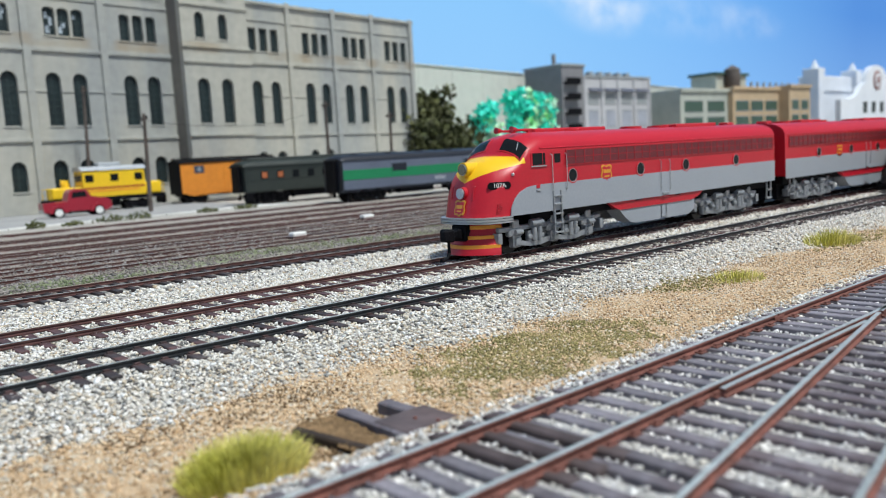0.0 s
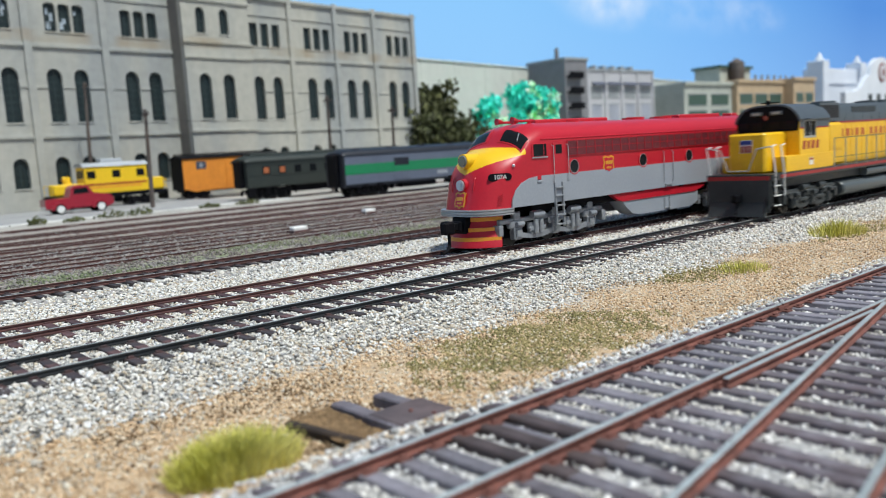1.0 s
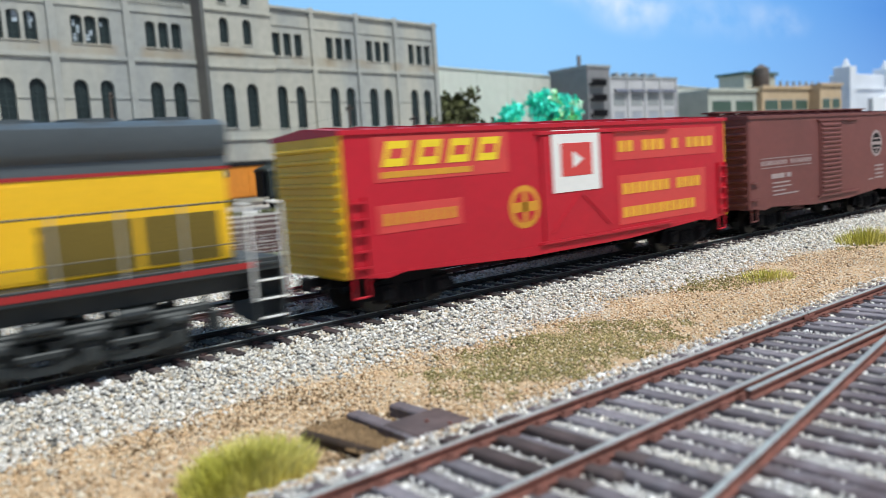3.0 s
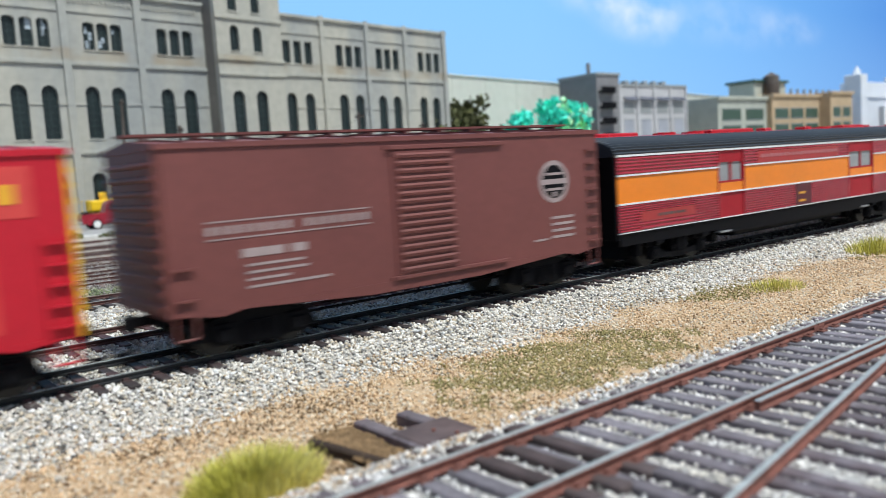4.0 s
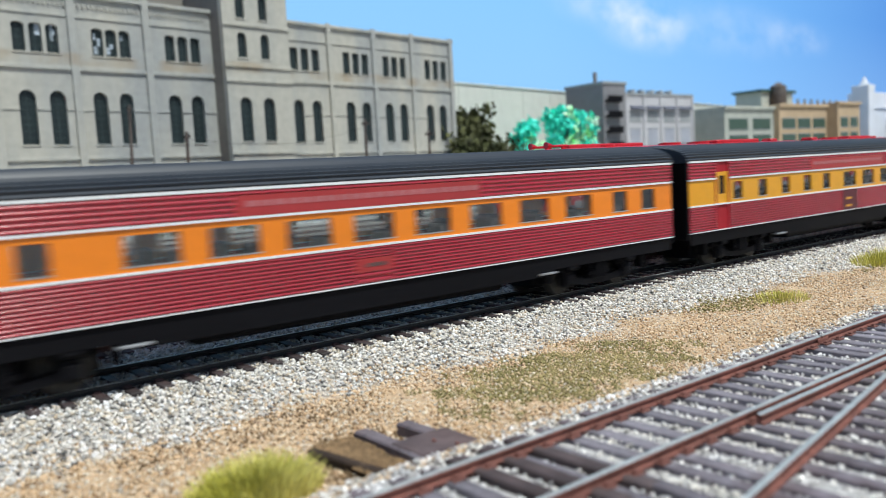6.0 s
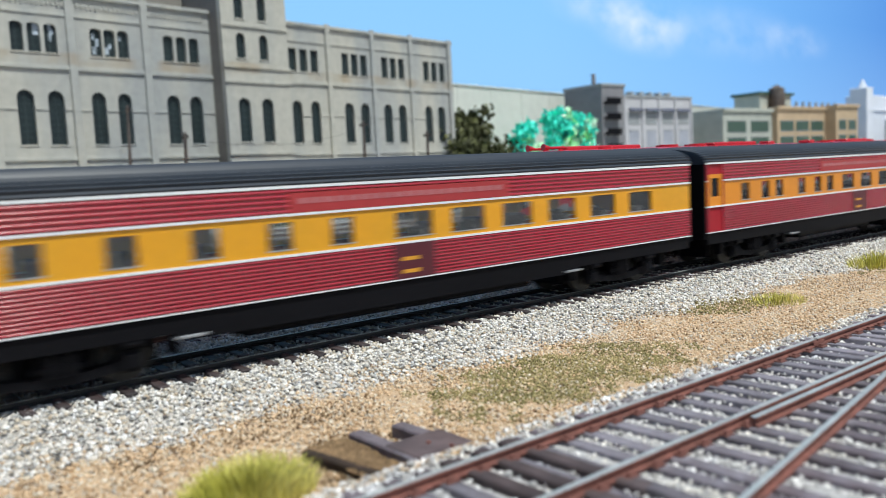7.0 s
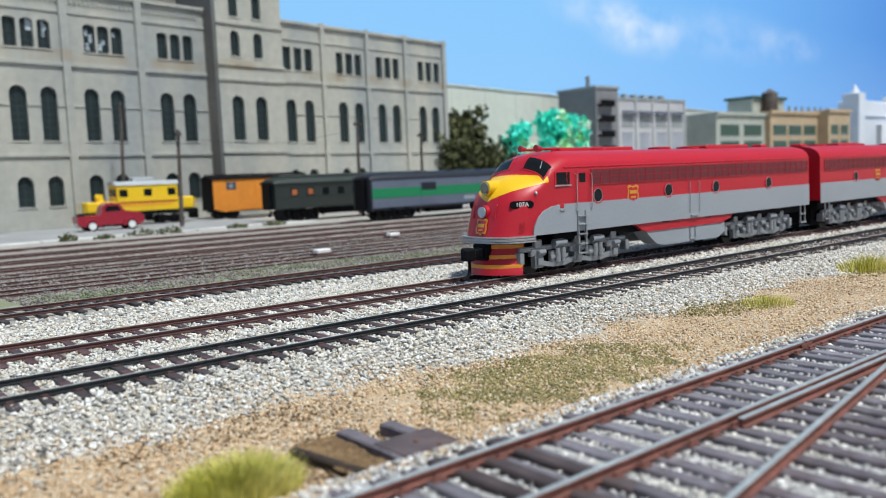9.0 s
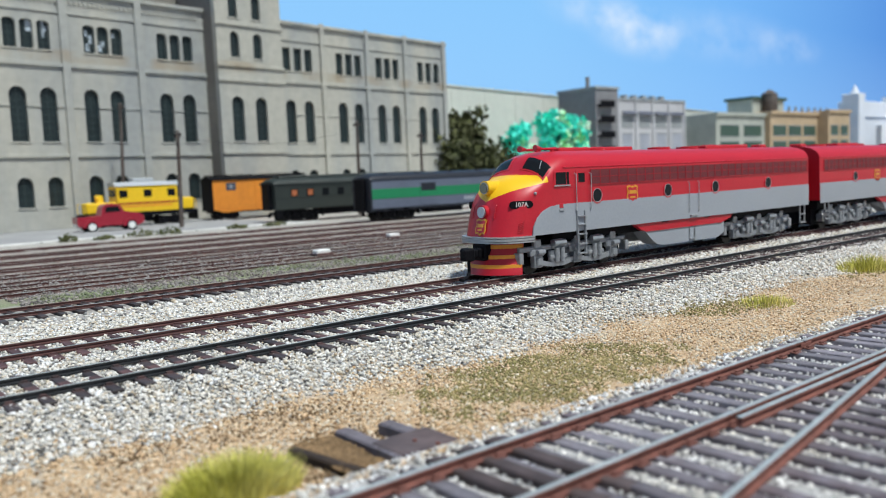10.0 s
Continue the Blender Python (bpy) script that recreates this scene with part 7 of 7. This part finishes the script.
    ops3 = [(25.4, 1.5, 28.2, 31.6, False), (29.3, 1.5, 28.2, 31.6, False)]
    wall_row(tower, t0, t1, 27.2 + H0, 38 + H0, [(u, w, lo + H0, hi + H0, r) for u, w, lo, hi, r in ops3], d, d + 0.9)
    body = part("tower", tower, WALL, b, "beige plaster stair tower front")
    for u, w, lo, hi, r in ops + ops2 + ops3:
        glaze(body, u, w, lo + H0, hi + H0, r, d)
    # Flanks get the darker grey to paint in their shade.
    part("tower_side", Mesh().box(t0, t0 + 0.9, d + 0.9, 10, H0 - 0.2, 38 + H0).box(t1 - 0.9, t1, d + 0.9, 10, H0 - 0.2, 38 + H0).box(t0, t1, 9, 10, 28 + H0, 38 + H0), WALL_DARK, b, "tower flank with shade painted in as darker grey")
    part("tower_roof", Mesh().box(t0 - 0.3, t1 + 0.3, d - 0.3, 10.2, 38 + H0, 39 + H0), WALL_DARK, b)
    for z in (21.4, 19.3, 9.0, 27.2):
        part("string_course", Mesh().box(t0 - 0.15, t1 + 0.15, d - 0.25, d, z + H0 - 0.22, z + H0 + 0.22, 0.04), WALL, b)
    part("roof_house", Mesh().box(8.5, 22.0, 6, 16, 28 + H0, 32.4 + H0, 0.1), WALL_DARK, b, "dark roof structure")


brewery()


# ---- trees and far buildings ----
def leafy_tree(x, y, h, r, leaf, label, seed, n=900, size=0.5, bunch=14):
    rng = random.Random(seed)
    t = thing("tree", (x, y, YARD_Z), label, "tree", "background trees")
    trunk = Mesh().tube((0, 0, -0.3), (0.2, 0, h * 0.45), 0.55, 8, 0.35)
    tops = []
    for k in range(9):
        a = k * 0.7 + rng.uniform(-0.3, 0.3)
        z0, z1 = h * rng.uniform(0.2, 0.45), h * rng.uniform(0.45, 0.92)
        e = (r * 0.7 * math.cos(a) * rng.uniform(0.4, 1), r * 0.7 * math.sin(a) * rng.uniform(0.4, 1), z1)
        trunk.tube((0.1, 0, z0), e, 0.22, 6, 0.06)
        tops.append(e)
    part("trunk", trunk, POLE, t)
    m = Mesh()
    hubs = [(r * rng.uniform(-0.8, 0.8), r * rng.uniform(-0.6, 0.6), h * rng.uniform(0.3, 0.9)) for _ in range(bunch)] + tops
    for _ in range(n):
        c = rng.choice(hubs)
        g = r * 0.22
        p = [c[k] + rng.gauss(0, g) for k in range(3)]
        p[2] = max(0.4, p[2])
        q = size * rng.uniform(0.5, 1.2)
        d = Vector((rng.gauss(0, 1), rng.gauss(0, 1), rng.gauss(0, 1))).normalized()
        u = d.orthogonal().normalized() * q
        w = d.cross(u)
        c0 = Vector(p)
        m.add([c0 - u, c0 - w * 0.6, c0 + u, c0 + w * 0.6 + d * q * 0.3], [(0, 1, 2), (0, 2, 3)])
    me = bpy.data.meshes.new("crown")
    me.from_pydata([cm(v) for v in m.v], [], m.f)
    part("crown", me, leaf, t)


LEAF = material("dark_olive_leaf", (0.055, 0.065, 0.02), 0.8, spread=0.3, grain=100, second=(0.10, 0.105, 0.035), second_scale=15, island=0.5)
TEAL = material("turquoise_leaf", (0.03, 0.86, 0.64), 0.6, spread=0.15, grain=60, second=(0.10, 0.92, 0.78), second_scale=22, island=0.25)
MINT = material("mint_green_leaf", (0.36, 0.90, 0.36), 0.6, spread=0.2, grain=60, second=(0.85, 0.95, 0.90), second_scale=22, island=0.35)
for k, (x, y, h, r) in enumerate(((103, 101, 16, 5), (109, 104, 18.8, 4.0), (115, 106, 11, 5), (112, 100, 9, 5), (101, 100, 12, 5))):
    leafy_tree(x, y, h, r, LEAF, "dark olive green model tree beside the factory", 20 + k, 1300, 0.75)
for k, (x, y, h, r) in enumerate(((140.2, 121, 17.6, 2.9), (155.2, 123, 21.0, 3.9), (163.2, 124, 19.2, 4.2))):
    leafy_tree(x, y, h, r, TEAL, "bright turquoise model tree with pale highlights", 40 + k, 1700, 0.95, 22)
    leafy_tree(x + 0.6, y - 1.2, h * 0.95, r * 0.85, MINT, "pale mint green model tree among turquoise ones", 60 + k, 800, 0.9, 16)
PALE_WALL = material("pale_green_wall", (0.62, 0.64, 0.58), 0.9, spread=0.05, grain=40, second=(0.57, 0.59, 0.54), second_scale=4)
ROOF_TRIM = material("grey_roof_trim", (0.30, 0.32, 0.33), 0.8, spread=0.1, grain=60)


def long_shed():
    s = thing("long_warehouse", (126.7, 134, YARD_Z), "long pale grey-green warehouse with plain walls", "building", turn=12)
    part("wall", Mesh().box(-30, 190, 0, 1.2, 0, 26.9), PALE_WALL, s)
    part("back_wall", Mesh().box(-30, 190, 38, 39, 0, 26).box(-30, -29, 1.2, 38, 0, 26).box(189, 190, 1.2, 38, 0, 26), PALE_WALL, s)
    part("roof", Mesh().box(-30, 190, 1.2, 38, 25.5, 26), ROOF_TRIM, s)
    part("parapet", Mesh().box(-30.3, 190.3, -0.3, 1.3, 26.9, 27.3, 0.05), PALE_WALL, s)
    for k in range(15):
        part("wall_seam", Mesh().box(-24 + k * 14.5, -23.6 + k * 14.5, -0.08, 0, 0, 26.8), PALE_WALL, s)


long_shed()


def windows_on(parent, body, x0, x1, z0, z1, nx, nz, y, wx, wz, mat, recess=0.25):
    for i in range(nx):
        for j in range(nz):
            cx, cz = x0 + (x1 - x0) * (i + 0.5) / nx, z0 + (z1 - z0) * (j + 0.5) / nz
            w = part("window", Mesh().box(cx - wx / 2, cx + wx / 2, y - 0.06, y + 0.06, cz - wz / 2, cz + wz / 2), mat, body)
            part("window_sill", Mesh().box(cx - wx / 2 - 0.2, cx + wx / 2 + 0.2, y - 0.14, y, cz - wz / 2 - 0.25, cz - wz / 2), ROOF_TRIM, w)
            part("window_head", Mesh().box(cx - wx / 2 - 0.2, cx + wx / 2 + 0.2, y - 0.14, y, cz + wz / 2, cz + wz / 2 + 0.25), ROOF_TRIM, w)


def towered_factory():
    f = thing("towered_factory", (176, 128, YARD_Z), "grey concrete factory with a dark side tower", "building")
    GREYW = material("grey_concrete_wall", (0.50, 0.50, 0.52), 0.9, spread=0.08, grain=40, second=(0.43, 0.43, 0.45), second_scale=5)
    DARKW = material("dark_grey_wall", (0.21, 0.21, 0.225), 0.9, spread=0.1, grain=40, second=(0.22, 0.22, 0.23), second_scale=6)
    tower = part("tower", Mesh().box(2.5, 12.5, 0, 14, 0, 27.4, 0.1), DARKW, f)
    for k in range(5):
        part("balcony", Mesh().box(3.2, 9.5, -1.2, 0, 5 + k * 4.3, 5.7 + k * 4.3).box(3.2, 9.5, -1.2, -1.1, 5.7 + k * 4.3, 6.8 + k * 4.3), BLACK, tower, "dark fire escape balcony")
    main = part("main_block", Mesh().box(12.5, 46, 0.6, 16, 0, 24.6, 0.1), GREYW, f)
    part("roof_edge", Mesh().box(12.3, 46.3, 0.3, 16.2, 24.4, 25.1, 0.05), ROOF_TRIM, f)
    part("tower_cap", Mesh().box(2.2, 12.8, -0.3, 14.3, 27.2, 28.0, 0.05), ROOF_TRIM, f)
    part("chimney", Mesh().tube((4, 4, 27), (4, 4, 31), 0.6, 8), DARKW, f)
    for k in range(4):
        part("awning", Mesh().prism([(-0.6, 20.4), (0.6, 21.4), (0.6, 20.9)], 0, 15 + k * 7.8, 21.4 + k * 7.8), material("blue_grey_awning", (0.08, 0.09, 0.13), 0.8) if k == 0 else bpy.data.materials["blue_grey_awning"], f)
    windows_on(f, main, 13, 46, 16.2, 20.6, 4, 1, 0.6, 5.2, 3.0, ROOF_TRIM)
    windows_on(f, main, 13, 46, 3, 15.5, 4, 2, 0.6, 4.6, 4.6, material("pale_blue_pane", (0.36, 0.38, 0.44), 0.4))
    for k in range(5):
        part("pilaster", Mesh().box(12.6 + k * 8.2, 13.3 + k * 8.2, 0.2, 0.6, 0, 24.4), GREYW, f)
    for k in range(6):
        part("roof_vent", Mesh().box(16 + k * 4.6, 17.6 + k * 4.6, 4, 6, 24.9, 26.6, 0.1), ROOF_TRIM, f)


towered_factory()


def tan_block():
    t = thing("tan_apartment_block", (239, 128, YARD_Z), "tan and grey-green low block with dark green windows", "building")
    TAN = material("tan_stucco", (0.50, 0.37, 0.24), 0.9, spread=0.08, grain=30, second=(0.44, 0.33, 0.21), second_scale=4)
    SAGE = material("sage_stucco", (0.42, 0.44, 0.39), 0.9, spread=0.08, grain=30)
    DKGREEN = material("dark_green_pane", (0.05, 0.10, 0.075), 0.4, spread=0.3, grain=20)
    a = part("wing", Mesh().box(0, 31, 0, 20, 0, 21.6, 0.1), SAGE, t)
    c = part("wing", Mesh().box(31, 66, -2, 20, 0, 22.4, 0.1), TAN, t)
    e = part("wing", Mesh().box(66, 84, -6, 18, 0, 23.2, 0.1), TAN, t)
    for x0, x1, y, z in ((0, 31, 0, 21.6), (31, 66, -2, 22.4), (66, 84, -6, 23.2)):
        part("cornice", Mesh().box(x0 - 0.3, x1 + 0.3, y - 0.7, y + 0.2, z - 0.9, z + 0.2, 0.05), TAN if x0 else SAGE, t)
    windows_on(t, a, 1, 30, 2, 18.5, 2, 3, 0, 11.5, 3.6, DKGREEN)
    windows_on(t, c, 32, 65, 2, 18.5, 3, 3, -2, 9.4, 3.4, DKGREEN)
    windows_on(t, e, 67, 83, 2, 18.5, 2, 3, -6, 6.0, 3.4, DKGREEN)
    part("penthouse", Mesh().box(30, 52, 4, 14, 21, 27.4, 0.1), SAGE, t)
    part("penthouse_roof", Mesh().box(29, 53, 3.2, 14.8, 27.2, 28.2, 0.1), DKGREEN, t, "dark flat penthouse roof")
    part("water_tank", Mesh().tube((38, 2, 21), (38, 2, 29.0), 2.8, 14).tube((38, 2, 29.01), (38, 2, 30.6), 2.9, 14, 0.4), POLE, t, "dark wooden roof water tank")
    for k in range(7):
        part("roof_vent", Mesh().tube((54 + k * 5, 3, 22), (54 + k * 5, 3, 25), 0.5, 6), ROOF_TRIM, t)


tan_block()


def mission_hall():
    h = thing("white_mission_building", (326, 126, YARD_Z), "white mission style building with curved gable", "building")
    LIME = material("white_limewash", (0.74, 0.76, 0.80), 0.85, spread=0.05, grain=20, second=(0.66, 0.69, 0.74), second_scale=3)
    part("block", Mesh().box(22, 62, 4, 12, 0, 28.6, 0.2), LIME, h)
    for x in (19, 58):
        part("corner_tower", Mesh().box(x, x + 6, 2, 9, 0, 31.5, 0.2).tube((x + 3, 5, 31.2), (x + 3, 5, 35), 2.2, 8, 0.3), LIME, h)
    part("string_course", Mesh().box(25.2, 57.8, 3.4, 4.0, 22, 23), LIME, h)
    gable = [(6, 0), (84, 0), (84, 17), (70, 17.5), (64, 19), (60, 22.5)] + [(43 + 12 * math.cos(math.pi * k / 8), 24.5 + 7 * math.sin(math.pi * k / 8)) for k in range(9)] + [(26, 22.5), (22, 19), (16, 17.5), (6, 17)]
    g = part("gable_front", Mesh().prism(gable, 1, -12, -10), LIME, h, "white curved gable front")
    part("gable_hall", Mesh().box(46, 83, -10, 20, 0, 16), LIME, h)
    rose = part("round_window", disc(Mesh(), 43, -12.1, 25.2, 4.0, 0.6, 28), material("dusty_rose_trim", (0.30, 0.16, 0.15), 0.8), g, "round dusty rose window")
    part("rose_ring", disc(Mesh(), 43, -12.3, 25.2, 2.9, 0.6, 28), LIME, rose)
    part("rose_core", disc(Mesh(), 43, -12.5, 25.2, 1.6, 0.6, 28), bpy.data.materials["dusty_rose_trim"], rose)
    windows_on(h, g, 26, 62, 11, 17, 4, 1, -12, 4.2, 4.2, SASH)


mission_hall()


# ---- painted sky behind the layout ----
def sky_paint():
    m = bpy.data.materials.new("painted_sky")
    m.use_nodes = True
    n, l = m.node_tree.nodes, m.node_tree.links
    b = n["Principled BSDF"]
    tc, sep = n.new("ShaderNodeTexCoord"), n.new("ShaderNodeSeparateXYZ")
    l.new(tc.outputs["Object"], sep.inputs[0])
    rx = n.new("ShaderNodeMapRange")
    rx.inputs["From Min"].default_value, rx.inputs["From Max"].default_value = 0.5, 6.5
    l.new(sep.outputs["X"], rx.inputs["Value"])
    ramp = n.new("ShaderNodeValToRGB")
    e = ramp.color_ramp.elements
    e[0].position, e[0].color = 0.0, (0.25, 0.57, 0.95, 1)
    e[1].position, e[1].color = 1.0, (0.085, 0.27, 0.70, 1)
    q = e.new(0.35)
    q.color = (0.235, 0.55, 0.94, 1)
    q = e.new(0.62)
    q.color = (0.17, 0.45, 0.89, 1)
    l.new(rx.outputs["Result"], ramp.inputs["Fac"])
    rz = n.new("ShaderNodeMapRange")
    rz.inputs["From Min"].default_value, rz.inputs["From Max"].default_value = 0.9, 0.1
    rz.inputs["To Max"].default_value = 0.35
    l.new(sep.outputs["Z"], rz.inputs["Value"])
    haze = n.new("ShaderNodeMix")
    haze.data_type = "RGBA"
    haze.inputs["B"].default_value = (0.42, 0.66, 0.93, 1)
    l.new(rz.outputs["Result"], haze.inputs["Factor"])
    l.new(ramp.outputs["Color"], haze.inputs["A"])
    mp = n.new("ShaderNodeMapping")
    mp.inputs["Scale"].default_value = (1.3, 1, 1.9)
    mp.inputs["Rotation"].default_value = (0, 0.35, 0)
    l.new(tc.outputs["Object"], mp.inputs["Vector"])
    cl = n.new("ShaderNodeTexNoise")
    cl.inputs["Scale"].default_value, cl.inputs["Detail"].default_value, cl.inputs["Roughness"].default_value = 2.6, 7, 0.6
    l.new(mp.outputs["Vector"], cl.inputs["Vector"])

    def spot(x, z, wx, wz, strength):
        dist = n.new("ShaderNodeVectorMath")
        dist.operation = "SUBTRACT"
        l.new(tc.outputs["Object"], dist.inputs[0])
        dist.inputs[1].default_value = (x, 0, z)
        sc = n.new("ShaderNodeVectorMath")
        sc.operation = "MULTIPLY"
        l.new(dist.outputs[0], sc.inputs[0])
        sc.inputs[1].default_value = (1 / wx, 0, 1 / wz)
        ln = n.new("ShaderNodeVectorMath")
        ln.operation = "LENGTH"
        l.new(sc.outputs[0], ln.inputs[0])
        r = n.new("ShaderNodeMapRange")
        r.interpolation_type = "SMOOTHSTEP"
        r.inputs["From Min"].default_value, r.inputs["From Max"].default_value = 1.0, 0.0
        r.inputs["To Max"].default_value = strength
        l.new(ln.outputs["Value"], r.inputs["Value"])
        return r.outputs["Result"]

    total = None
    for s in SKY_CLOUDS:
        o = spot(*s)
        if total is None:
            total = o
        else:
            a = n.new("ShaderNodeMath")
            a.operation = "ADD"
            l.new(total, a.inputs[0])
            l.new(o, a.inputs[1])
            total = a.outputs[0]
    cr = n.new("ShaderNodeMapRange")
    cr.inputs["From Min"].default_value, cr.inputs["From Max"].default_value = 0.34, 0.68
    l.new(cl.outputs["Fac"], cr.inputs["Value"])
    mul = n.new("ShaderNodeMath")
    mul.operation = "MULTIPLY"
    mul.use_clamp = True
    l.new(cr.outputs["Result"], mul.inputs[0])
    l.new(total, mul.inputs[1])
    cloud = n.new("ShaderNodeMix")
    cloud.data_type = "RGBA"
    cloud.inputs["B"].default_value = (0.78, 0.87, 0.97, 1)
    l.new(mul.outputs[0], cloud.inputs["Factor"])
    l.new(haze.outputs["Result"], cloud.inputs["A"])
    b.inputs["Base Color"].default_value = (0.02, 0.03, 0.05, 1)
    b.inputs["Roughness"].default_value = 1.0
    b.inputs["Specular IOR Level"].default_value = 0.0
    l.new(cloud.outputs["Result"], b.inputs["Emission Color"])
    b.inputs["Emission Strength"].default_value = 1.0
    return m


# clouds on the backdrop: x, height, half width, half height (metres), strength
SKY_CLOUDS = [(3.38, 0.72, 0.48, 0.17, 0.85), (3.05, 0.80, 0.5, 0.14, 0.5), (4.2, 0.76, 1.1, 0.2, 0.3), (4.9, 0.75, 0.5, 0.14, 0.3)]
setting("backdrop", Mesh().box(-400, 1100, 230, 233, -20, 190), sky_paint(), "painted blue sky backdrop with soft clouds", "backdrop")


# ---- movement ----
TRAIN = [(0, 86.0), (0.5, 73.95), (1, 61.75), (1.5, 49.25), (2, 36.65), (2.5, 24.2), (2.7, 19.35), (3.8, -7.6), (4.5, -24.73), (5, -37.0), (5.5, -49.33), (6.8, -82.1), (7.5, -99.96), (8, -112.5), (8.5, -124.55), (9, -136.6), (10, -160.9)]


def train_at(t):
    return float(np.interp(t, [a for a, _ in TRAIN], [b for _, b in TRAIN]))


def motions():
    """The train runs along the main line towards lower x, and its wheels roll."""
    for car, offset in CARS.values():
        walk(car, [(t, pose(*cm((s + offset - 0.08, 0, 0)))) for t, s in TRAIN])
    steps = [k / FPS for k in range(int(10 * FPS) + 1)]
    roll = [train_at(t) for t in steps]
    for ob, x, z, r in WHEELS:
        walk(ob, [(t, pose(*cm((x, 0, z))) @ Matrix.Rotation((s - roll[0]) / r, 4, "Y")) for t, s in zip(steps, roll)])


motions()
